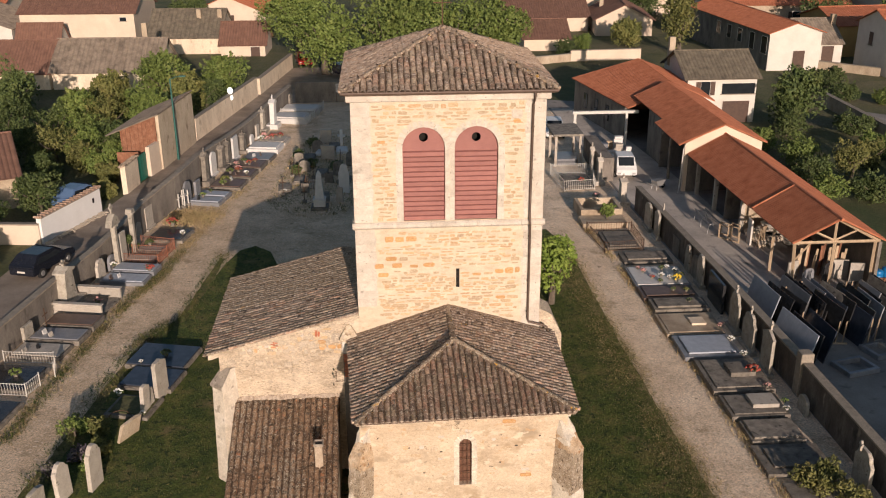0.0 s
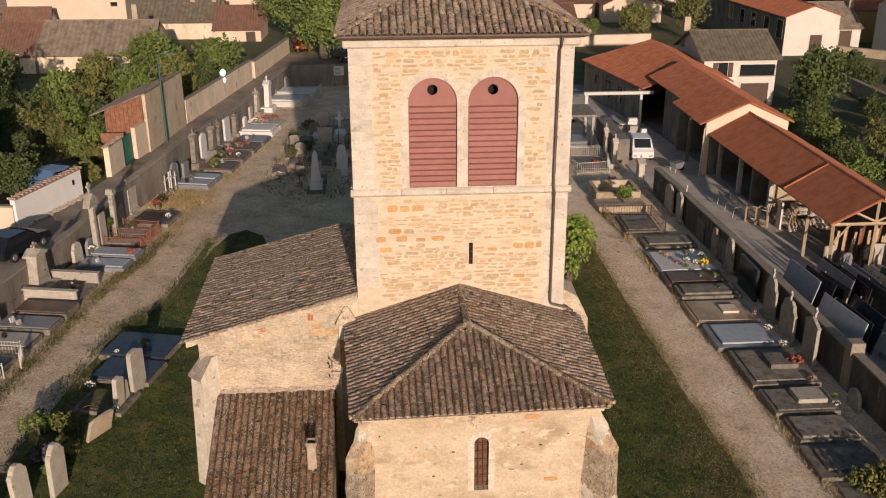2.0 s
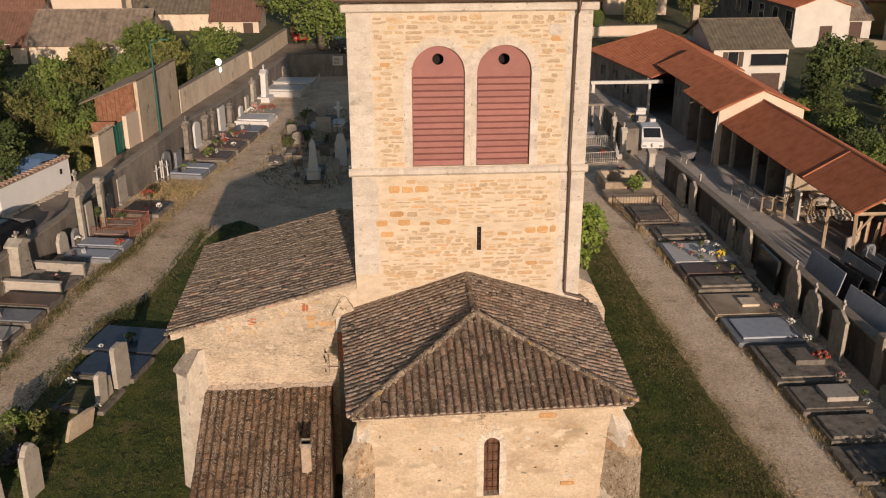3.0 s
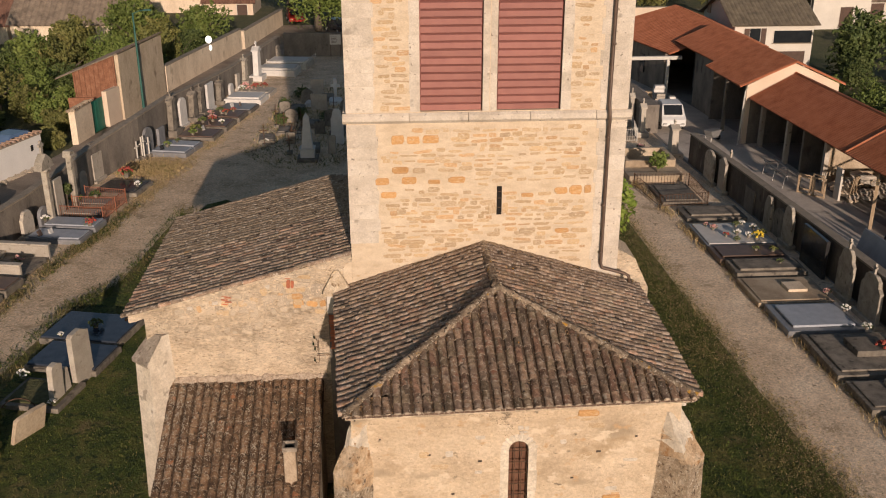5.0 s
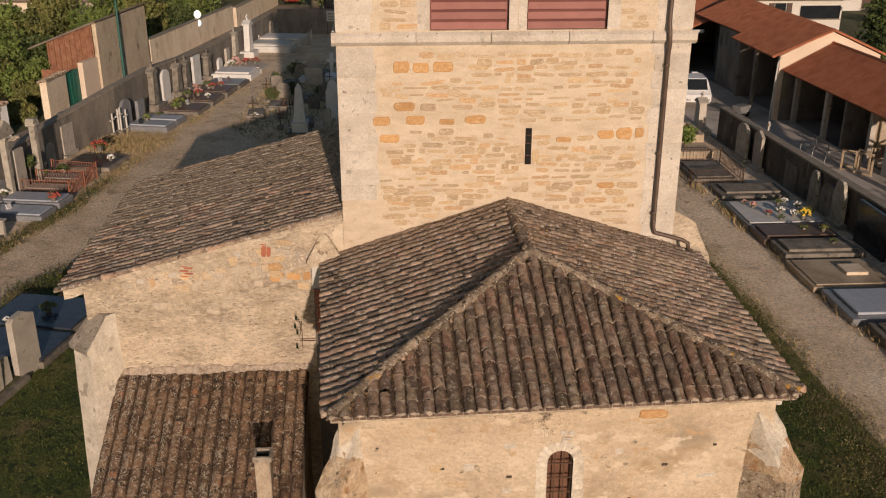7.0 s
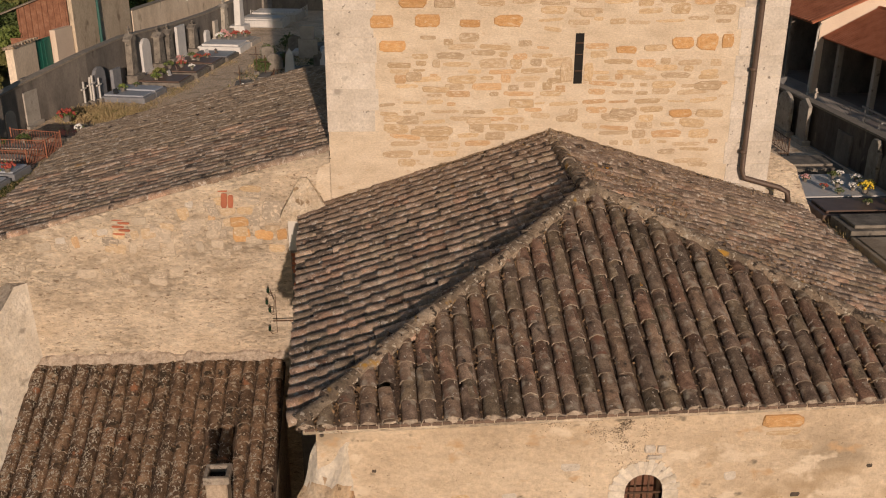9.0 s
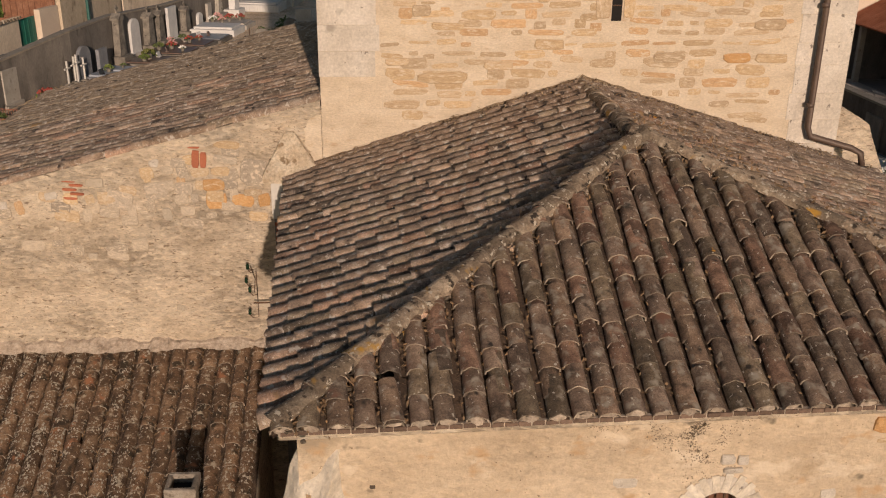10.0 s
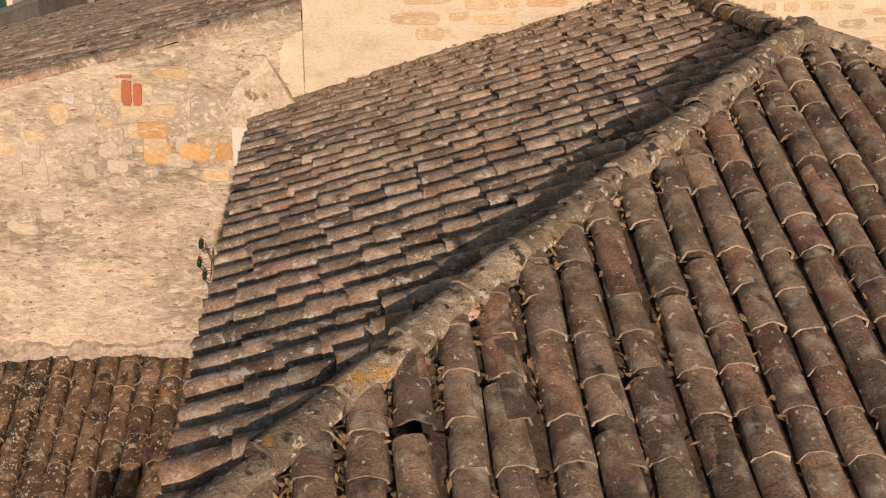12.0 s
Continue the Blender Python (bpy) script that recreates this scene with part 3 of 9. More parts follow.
verge("verge_east", [(10.6, -10), (10.1, -3), (9.75, 3), (9.5, 10.6), (9.35, 24)], -0.4, 0.12, 0.020, "worn olive-brown grass at the edge of the path")
verge("verge_west", [(-17.0, -2), (-16.0, 4.8), (-15.2, 11), (-13.6, 15), (-12.6, 24)], 0.35, -0.12, 0.020, "worn olive-brown grass at the edge of the path")


def inside(p, poly):
    x, y = p
    hit = False
    for (x0, y0), (x1, y1) in zip(poly, poly[1:] + poly[:1]):
        if (y0 > y) != (y1 > y) and x < (x1 - x0) * (y - y0) / (y1 - y0) + x0:
            hit = not hit
    return hit


def blades(name, spots, material, label, h=(0.05, 0.12), w=0.02, lean=0.05):
    """Many single blades joined into one sheet of growth."""
    n = len(spots)
    co, idx = [], []
    for i, (x, y) in enumerate(spots):
        a, k = random.uniform(0, math.tau), random.uniform(*h)
        dx, dy = math.cos(a) * w, math.sin(a) * w
        lx, ly = random.gauss(0, lean), random.gauss(0, lean)
        co += [(x - dx, y - dy, 0.0), (x + dx, y + dy, 0.0), (x + lx, y + ly, k)]
        idx.append((3 * i, 3 * i + 1, 3 * i + 2))
    me = bpy.data.meshes.new(name)
    me.from_pydata(co, [], idx)
    me.materials.append(material)
    return tagged(new(name, me), label, "grass", kind="stuff")


def strew(poly, n, y0, y1):
    out = []
    xs = [p[0] for p in poly]
    while len(out) < n:
        p = (random.uniform(min(xs), max(xs)), random.uniform(y0, y1))
        if inside(p, poly):
            out.append(p)
    return out


def along(line, n, spread):
    out = []
    for _ in range(n):
        f = random.uniform(0, len(line) - 1.001)
        (x0, y0), (x1, y1) = line[int(f)], line[int(f) + 1]
        k = f - int(f)
        if noise.noise(Vector((lerp(x0, x1, k) * 0.7, lerp(y0, y1, k) * 0.7, 3.0))) > random.uniform(-0.5, 0.3):
            out.append((lerp(x0, x1, k) + random.gauss(0, spread), lerp(y0, y1, k) + random.gauss(0, spread)))
    return out


blades("grass_blades_east", strew(GRASS_EAST, 52000, -8, 26), M_GRASS, "short green lawn grass", (0.03, 0.12), 0.016, 0.06)
blades("grass_blades_west", strew(GRASS_WEST, 52000, -8, 26), M_GRASS, "short green lawn grass", (0.03, 0.12), 0.016, 0.06)
blades("dry_grass_verge_east", along([(13.0, -8), (12.9, -2), (12.7, 6), (12.3, 14), (12.0, 20), (11.2, 28)], 5000, 0.16), M_DRYGRASS, "dry straw-coloured weeds along the tomb kerbs", (0.08, 0.28), 0.015, 0.1)
blades("dry_grass_verge_lawn", along([(10.1, -6), (9.7, 2), (9.3, 10), (9.1, 22)], 26000, 0.5), M_DRYGRASS, "dry straw-coloured weeds at the lawn edge", (0.015, 0.06), 0.02, 0.06)
blades("worn_grass_edge", along([(9.5, -6), (9.2, 2), (8.9, 10), (8.7, 22)], 34000, 0.55), M_VERGE, "worn olive grass towards the path", (0.02, 0.06), 0.016, 0.06)
blades("green_grass_edge", along([(10.0, -6), (9.65, 2), (9.3, 10), (9.1, 22)], 9000, 0.28), M_GRASS, "green tufts spilling onto the gravel", (0.03, 0.10), 0.022, 0.08)
blades("dry_grass_verge_west", along([(-18.9, 3), (-18.4, 8), (-17.7, 13), (-17.0, 17.5), (-16.0, 21), (-15.4, 25), (-14.9, 28.5), (-14.0, 33), (-13.2, 37), (-11.5, 45)], 11000, 0.30), M_DRYGRASS, "dry weeds between tombs and path", (0.03, 0.14), 0.02, 0.10)
blades("green_verge_west", along([(-18.9, 3), (-18.4, 8), (-17.7, 13), (-17.0, 17.5), (-16.0, 21), (-15.4, 25)], 6000, 0.22), M_GRASS, "green weeds between tombs and path", (0.03, 0.16), 0.022, 0.10)
blades("weeds_path_west", along([(-17.1, -2), (-16.1, 4.8), (-15.3, 11.9), (-13.5, 15.1), (-12.6, 24)], 5000, 0.3), M_GRASS, "green weeds spilling onto the gravel", (0.05, 0.18), 0.025, 0.1)

OLD_PLOT = [(-11.2, 34.5), (-9.6, 31.6), (-7.6, 30.4), (-5.2, 31.2), (-3.6, 33.5), (-3.0, 51.5), (-6.2, 53.2), (-9.2, 51.6), (-10.2, 46.0), (-10.6, 40.0)]
blades("weeds_old_graves", [p for p in strew(OLD_PLOT, 6000, 30, 54) if noise.noise(Vector((p[0] * 0.6, p[1] * 0.6, 7.0))) > random.uniform(-0.45, 0.35)], M_GRASS, "dark weeds between old graves", (0.04, 0.18), 0.03, 0.12)
blades("dry_weeds_old_graves", strew(OLD_PLOT, 2500, 30, 54), M_DRYGRASS, "dry stalks between old graves", (0.05, 0.25), 0.025, 0.12)
blades("dry_grass_patch", [(random.gauss(-16.0, 0.9), random.gauss(31.3, 0.9)) for _ in range(4200)], M_DRYGRASS, "patch of straw-coloured weeds by the graves", (0.06, 0.28), 0.02, 0.14)
blades("dry_grass_east", strew(GRASS_EAST, 3500, -6, 26), M_DRYGRASS, "dry stalks scattered in the lawn", (0.015, 0.05), 0.014, 0.05)
blades("dry_grass_west", strew(GRASS_WEST, 3500, -6, 26), M_DRYGRASS, "dry stalks scattered in the lawn", (0.015, 0.05), 0.014, 0.05)


def pebbles(name, spots, label):
    co, idx = [], []
    for i, (x, y) in enumerate(spots):
        r, a = random.uniform(0.009, 0.032), random.uniform(0, math.tau)
        k = len(co)
        co += [(x + r * math.cos(a + j * math.tau / 5), y + r * random.uniform(0.6, 1) * math.sin(a + j * math.tau / 5), 0.0) for j in range(5)] + [(x, y, r * random.uniform(0.08, 0.2))]
        idx += [(k + j, k + (j + 1) % 5, k + 5) for j in range(5)]
    me = bpy.data.meshes.new(name)
    me.from_pydata(co, [], idx)
    me.materials.append(M_GRAVEL)
    return tagged(new(name, me), label, "gravel", kind="stuff")


PATH_EAST = [(10.4, -6), (12.6, -6), (12.3, 6), (11.8, 18), (11.0, 30), (9.2, 30), (9.5, 18), (9.9, 4)]
PATH_WEST = [(-17.4, -4), (-20.2, -4), (-18.4, 8), (-16.8, 15), (-15.4, 26), (-12.4, 26), (-13.4, 15), (-16.2, 5)]
pebbles("pebbles_east", strew(PATH_EAST, 20000, -6, 30), "loose pebbles on the gravel path")
pebbles("pebbles_west", strew(PATH_WEST, 14000, -4, 26), "loose pebbles on the gravel path")

# ---- church ----
church = thing("church", label="medieval stone church with square bell tower and canal-tile roofs", category="church")


def canal_mesh(name, r0, r1, length, material, seg=8, thick=0.013):
    """A half-round cover tile, wide end at the bottom of the slope; axis along y."""
    bm = bmesh.new()
    def ring(r, y, k=0.0):
        return [bm.verts.new((r * math.cos(a) + 0.004 * random.uniform(-1, 1), y + k * random.uniform(-1, 1), 0.90 * r * max(math.sin(a), 0) ** 0.8 + 0.003 * random.uniform(-1, 1))) for a in [math.pi * (i / seg) for i in range(seg + 1)]]
    lo, hi = ring(r0, 0, 0.008), ring(r1, length)
    lip_o = [bm.verts.new(v.co) for v in lo]
    lip_i = [bm.verts.new((v.co.x * (1 - thick / r0), v.co.y, v.co.z * (1 - thick / r0))) for v in lo]
    back = [bm.verts.new((v.co.x, length * 0.5, v.co.z)) for v in lip_i]
    for i in range(seg):
        f = bm.faces.new((lo[i], hi[i], hi[i + 1], lo[i + 1]))
        f.smooth = True
        f = bm.faces.new((lip_o[i], lip_o[i + 1], lip_i[i + 1], lip_i[i]))
        f.material_index = 1
        bm.faces.new((lip_i[i], lip_i[i + 1], back[i + 1], back[i]))
    me = bpy.data.meshes.new(name)
    bm.to_mesh(me)
    bm.free()
    me.materials.append(material)
    me.materials.append(M_LIP)
    return me


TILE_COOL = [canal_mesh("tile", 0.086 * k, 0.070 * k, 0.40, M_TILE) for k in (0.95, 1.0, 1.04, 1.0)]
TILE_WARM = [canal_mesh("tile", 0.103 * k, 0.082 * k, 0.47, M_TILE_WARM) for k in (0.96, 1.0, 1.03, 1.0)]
RIDGE = [canal_mesh("ridge_tile", 0.104 * k, 0.082 * k, 0.46, M_HIPTILE, 8, 0.022) for k in (0.97, 1.0, 1.03)]
HIP = [canal_mesh("hip_tile", 0.106 * k, 0.080 * k, 0.50, M_HIPTILE, 8, 0.022) for k in (0.95, 1.0, 1.05)]


def slope(name, parent, origin, along_eave, up_slope, width, top, tiles, pitch=0.221, show=0.335, keep=300, near=None, label="", stagger=0.0, slipped=None):
    """One roof plane of canal tiles. origin: left end of the eave, as seen from outside; top(u): how far the plane reaches up at u along the eave."""
    o, U, V = Vector(origin), Vector(along_eave).normalized(), Vector(up_slope).normalized()
    Nn = U.cross(V).normalized()
    frame_m = Matrix((U, V, Nn)).transposed().to_4x4()
    cols = max(1, round(width / pitch))
    p = width / cols
    deck = bmesh.new()
    # deck board under the tiles, and the hollow channel tiles between the covers
    us = [width * i / 24 for i in range(25)]
    lowv = [deck.verts.new(o + U * u - Nn * 0.05) for u in us]
    topv = [deck.verts.new(o + U * u + V * max(top(u), 0.01) - Nn * 0.05) for u in us]
    und = [deck.verts.new(v.co - Nn * 0.05) for v in lowv]
    untop = [deck.verts.new(v.co - Nn * 0.05) for v in topv]
    for i in range(24):
        deck.faces.new((lowv[i], lowv[i + 1], topv[i + 1], topv[i]))
        deck.faces.new((und[i], untop[i], untop[i + 1], und[i + 1]))
        deck.faces.new((lowv[i], und[i], und[i + 1], lowv[i + 1]))
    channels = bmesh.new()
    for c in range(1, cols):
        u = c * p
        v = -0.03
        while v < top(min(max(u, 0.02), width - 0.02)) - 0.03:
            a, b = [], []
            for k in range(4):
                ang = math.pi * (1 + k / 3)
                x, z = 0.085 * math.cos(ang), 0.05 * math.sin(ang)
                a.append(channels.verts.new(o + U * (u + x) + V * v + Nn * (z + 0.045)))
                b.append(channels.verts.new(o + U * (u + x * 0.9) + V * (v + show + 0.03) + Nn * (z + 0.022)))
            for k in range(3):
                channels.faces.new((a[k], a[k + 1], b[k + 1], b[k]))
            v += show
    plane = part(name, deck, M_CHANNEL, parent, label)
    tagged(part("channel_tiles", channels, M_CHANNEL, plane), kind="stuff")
    places = []
    for c in range(cols):
        u = (c + 0.5) * p
        drift = random.uniform(-0.012, 0.012)
        v, j = -0.05 + random.uniform(-0.015, 0.015), 0
        reach = top(u) + (0.0 if c in (0, cols - 1) else 0.03)
        while v < reach - 0.10:
            cut = 1.0
            m = Matrix.Translation(o + U * (u + drift + random.gauss(0, 0.007)) + V * v + Nn * (0.012 + random.uniform(0, 0.012))) @ frame_m
            m = m @ pose(0, 0, 0, random.gauss(0, 0.8), random.gauss(0, 2.0), random.gauss(0, 1.6))
            m = m @ Matrix.Diagonal((random.uniform(0.95, 1.06), min(random.uniform(0.98, 1.05), (reach - v + 0.06) / 0.44), random.uniform(0.92, 1.08), 1))
            at = o + U * u + V * v
            if slipped is not None and abs((at - slipped).dot(V)) < 0.114 and abs((at - slipped).dot(U)) < 0.5 * p:
                # this one has slid down over its neighbour and left a dark gap above
                m = Matrix.Translation(-V * 0.24 + Nn * 0.04) @ m @ pose(0, 0, 0, 0, 3, 4)
            places.append((m, at))
            v += show + random.uniform(-0.02, 0.02) + (random.uniform(-stagger, stagger) if j == 0 else 0)
            j += 1
    if near is not None:
        places.sort(key=near)
    for m, _ in places[:keep]:
        piece("tile", random.choice(tiles), plane, m)
    rest = places[keep:]
    if rest:
        co, idx = [], []
        src = tiles[1]
        pts = [v.co.copy() for v in src.vertices]
        faces = [tuple(f.vertices) for f in src.polygons]
        for m, _ in rest:
            k = len(co)
            co += [m @ q for q in pts]
            idx += [tuple(k + i for i in f) for f in faces]
        me = bpy.data.meshes.new("tiles_beyond")
        me.from_pydata(co, [], idx)
        me.materials.append(src.materials[0])
        ob = new("tiles_beyond", me)
        ob.parent = plane
        tagged(ob, kind="stuff")
    return plane


def ridge_row(parent, p0, p1, step=0.40, lift=0.01, mortar=True, tiles=HIP):
    """Round ridge or hip tiles bedded in mortar from p0 (low) to p1 (high)."""
    p0, p1 = Vector(p0), Vector(p1)
    d = p1 - p0
    V = d.normalized()
    U = V.cross(Vector((0, 0, 1))).normalized()
    Nn = U.cross(V)
    fm = Matrix((U, V, Nn)).transposed().to_4x4()
    n = max(1, int(d.length / step))
    for i in range(n):
        m = Matrix.Translation(p0 + V * (i * d.length / n) + Nn * (lift + random.uniform(-0.008, 0.012)) + U * random.gauss(0, 0.006)) @ fm @ pose(0, 0, 0, random.gauss(0, 0.8), random.gauss(0, 2), random.gauss(0, 1.5))
        piece("hip_tile", random.choice(tiles), parent, m @ Matrix.Diagonal((random.uniform(0.92, 1.08), d.length / n / step * 1.02, random.uniform(0.9, 1.08), 1)))
    if mortar:
        bm = bmesh.new()
        rows = []
        k = int(d.length / 0.06)
        for i in range(k + 1):
            c = p0 + d * (i / k)
            q = noise.noise(Vector((i * 0.35, p0.x, p0.y)))
            r = noise.noise(Vector((i * 0.35, p0.y, 9.0)))
            rows.append([bm.verts.new(c + U * s * (w + 0.05 * n2) + Nn * h) for s, w, h, n2 in ((-1, 0.100, -0.08, 0.6 * q), (-1, 0.075, 0.0, 0.3 * q), (1, 0.075, 0.0, 0.3 * r), (1, 0.092, -0.07, 0.8 * r))])
        for a, b in zip(rows, rows[1:]):
            for j in range(3):
                bm.faces.new((a[j], a[j + 1], b[j + 1], b[j]))
        part("mortar_bed", bm, M_MORTAR, parent, "crumbling lime mortar under the hip tiles")


# --- bell tower ---
TX0, TX1, TY1 = -3.40, 3.55, 6.95
bm = boxed(TX0, 0, 0, TX1, TY1, 10.45)
tower = part("tower", bm, M_TOWER, church, "square tower of lime-pointed rubble")
SLIT = [(0.33, 8.01), (0.46, 8.01), (0.46, 8.77), (0.33, 8.77)]
OPEN_L, OPEN_R = arch(-1.60, -0.07, 10.72, 13.50, 14), arch(0.28, 1.86, 10.72, 13.48, 14)
bm = pierced([(TX0, 10.45), (TX1, 10.45), (TX1, 15.45), (TX0, 15.45)], [OPEN_L, OPEN_R], 0.0, 0.55)
belfry = part("belfry_wall", bm, M_TOWER, tower, "belfry wall with two arched openings")
bm = bmesh.new()
box(bm, TX0, 0.56, 10.45, TX0 + 0.55, TY1, 15.45)
box(bm, TX1 - 0.55, 0.56, 10.45, TX1, TY1, 15.45)
box(bm, TX0 + 0.56, TY1 - 0.55, 10.45, TX1 - 0.56, TY1, 15.45)
part("belfry_side_wall", bm, M_TOWER, tower)
# near-black sheet stands for the shade inside the belfry
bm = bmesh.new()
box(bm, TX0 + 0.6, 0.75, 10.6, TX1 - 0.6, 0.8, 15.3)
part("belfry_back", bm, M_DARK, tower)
# black plate on the unbroken wall paints the shade in the slit
bm = bmesh.new()
prism(bm, SLIT, -0.006, 0.004, "y")
part("slit_window", bm, M_DARK, tower, "narrow dark slit window with a bar")
for z in (8.2, 8.45, 8.62):
    part("slit_bar", boxed(0.335, -0.02, z, 0.455, -0.007, z + 0.012), M_IRON, tower)
# string course between the storeys: long blocks
x = TX0 - 0.10
while x < TX1 + 0.09:
    w = min(random.uniform(0.9, 1.7), TX1 + 0.10 - x)
    bm = bmesh.new()
    prism(bm, [(-0.10, 10.52), (-0.02, 10.44), (0.3, 10.44), (0.3, 10.66), (-0.04, 10.70), (-0.10, 10.64)], x + 0.006, x + w - 0.006, "x")
    part("string_course_block", bm, M_QUOIN, tower)
    x += w
for xs in (TX0 - 0.10, TX1 + 0.002):
    part("string_course_block", boxed(xs, 0.31, 10.45, xs + 0.098, TY1, 10.68, bevel=0.01), M_QUOIN, tower)
# cornice under the eaves
for k, (a, b, c, d2) in enumerate(((TX0 - 0.16, -0.16, TX1 + 0.16, -0.002), (TX0 - 0.16, 0.0, TX0 - 0.002, TY1), (TX1 + 0.002, 0.0, TX1 + 0.16, TY1))):
    bm = boxed(a, b, 15.22, c, d2, 15.47, bevel=0.04)
    part("cornice", bm, M_QUOIN, tower, "moulded pale stone cornice")
# corner stones
def quoins(x0, x1, z0, z1, parent, y=0.0, flip=False):
    z, k = z0, 0
    while z < z1 - 0.1:
        h = min(random.uniform(0.28, 0.40), z1 - z)
        w = (x1 - x0) * (1.0 if k % 2 else 0.93) * random.uniform(0.96, 1.02)
        a, b = (x0, x0 + w) if not flip else (x1 - w, x1)
        part("quoin", boxed(a, y - 0.006, z + 0.0015, b, y + 0.12, z + h - 0.0015, bevel=0.003), M_QUOIN, parent)
        z += h
        k += 1
quoins(TX0 - 0.012, TX0 + 0.78, 7.3, 10.44, tower)
quoins(TX1 - 0.75, TX1 + 0.012, 5.6, 10.44, tower, flip=True)
quoins(TX0 - 0.012, TX0 + 0.72, 10.71, 15.2, tower)
quoins(TX1 - 0.75, TX1 + 0.012, 10.71, 15.2, tower, flip=True)
# dressed stones round the openings
def surround(pts, parent, y=0.0, wide=0.26, first=1, material=None, proud=0.012):
    n = len(pts)
    for i in range(first, n - 1):
        a, b = Vector(pts[i]), Vector(pts[i + 1])
        steps = max(1, round((b - a).length / 0.5))
        for s in range(steps):
            p, q = a.lerp(b, s / steps), a.lerp(b, (s + 1) / steps)
            o = Vector(((q - p).y, -(q - p).x)).normalized()
            # the pillar between two openings is narrow
            o *= 0.165 if y == 0.0 and -0.08 < p.x < 0.29 and -0.08 < q.x < 0.29 and p.y < 13.6 else wide * random.uniform(0.9, 1.05)
            g = (q - p).normalized() * 0.001
            part("dressed_stone", prismed([tuple(p + g), tuple(q - g), tuple(q - g + o), tuple(p + g + o)], y - proud, y + 0.10, "y"), material or M_QUOIN, parent)
surround([(1.86, 10.72)] + OPEN_R[2:] + [(0.28, 10.72)], belfry, first=0, wide=0.25, proud=0.009)
surround([(-0.07, 10.72)] + OPEN_L[2:] + [(-1.60, 10.72)], belfry, first=0, wide=0.25)
part("spandrel", prismed([(-0.075, 13.42), (0.285, 13.42), (0.27, 13.72), (0.19, 14.0), (0.105, 14.2), (0.02, 14.0), (-0.06, 13.72)], -0.004, 0.10, "y"), M_QUOIN, belfry)
# louvred shutters
def louvre(x0, x1, zs, zt):
    sh = thing("louvre_shutter")
    sh.parent = church
    tagged(sh, label="faded red louvred belfry shutter with round hole")
    c, r = (x0 + x1) / 2, (x1 - x0) / 2
    hole = [(c + 0.165 * math.cos(a), zs + 0.36 + 0.165 * math.sin(a)) for a in [math.tau * k / 18 for k in range(18)]]
    top = [(x0, zs - 0.14), (x1, zs - 0.14)] + [(c + r * math.cos(a), zs + r * math.sin(a)) for a in [math.pi * k / 14 for k in range(15)]]
    part("arched_panel", pierced(top, [hole], 0.14, 0.20), M_LOUVRE, sh)
    for xs in (x0, x1 - 0.035):
        part("stile", boxed(xs, 0.15, 10.72, xs + 0.035, 0.22, zs - 0.14), M_LOUVRE, sh)
    z, n = 10.73, 14
    dz = (zs - 0.14 - z) / n
    for k in range(n):
        bm = bmesh.new()
        prism(bm, [(0.09, z + k * dz), (0.28, z + k * dz), (0.28, z + k * dz + dz * 0.97), (0.22, z + k * dz + dz * 0.97), (0.09, z + k * dz + dz * 0.72)], x0 + 0.03, x1 - 0.03, "x")
        part("slat", bm, M_LOUVRE, sh)
    return sh
louvre(-1.60, -0.07, 13.50, 14.25)
louvre(0.28, 1.86, 13.48, 14.27)

# tower roof: a low pyramid
EZ, OV = 15.62, 0.36
AP = Vector((0.08, 3.45, 17.2))
RX0, RX1, RY0, RY1 = TX0 - OV + 0.05, TX1 + OV, -OV, TY1 + OV
tower_roof = part("tower_roof", prismed([(RX0 + 0.1, RY0 + 0.1), (RX1 - 0.1, RY0 + 0.1), (RX1 - 0.1, RY1 - 0.1), (RX0 + 0.1, RY1 - 0.1)], 15.475, 15.54), M_CHANNEL, church, "pyramid roof of mottled canal tiles")
def pyramid_face(a, b, keep):
    a, b = Vector(a), Vector(b)
    U = (b - a).normalized()
    w = (b - a).length
    ua = (AP - a).dot(U)
    foot = a + U * ua
    V = AP - foot
    ln = V.length
    return slope("roof_plane", tower_roof, a, U, V, w, lambda u: ln * (u / ua if u < ua else (w - u) / (w - ua)), TILE_WARM, keep=keep, pitch=0.225, show=0.36)
pyramid_face((RX0, RY0, EZ), (RX1, RY0, EZ), 300)
pyramid_face((RX1, RY0, EZ), (RX1, RY1, EZ), 60)
pyramid_face((RX0, RY1, EZ), (RX0, RY0, EZ), 60)
pyramid_face((RX1, RY1, EZ), (RX0, RY1, EZ), 0)
for c in ((RX0, RY0), (RX1, RY0), (RX0, RY1), (RX1, RY1)):
    ridge_row(tower_roof, (*c, EZ), AP, 0.42, 0.03)
bm = bmesh.new()
tube(bm, [(AP.x, AP.y, 17.1), (AP.x, AP.y, 18.6)], 0.025, 6)
tube(bm, [(AP.x - 0.35, AP.y, 18.15), (AP.x + 0.35, AP.y, 18.15)], 0.02, 6)
part("roof_cross", bm, M_IRON, tower_roof, "thin iron cross on the roof peak")

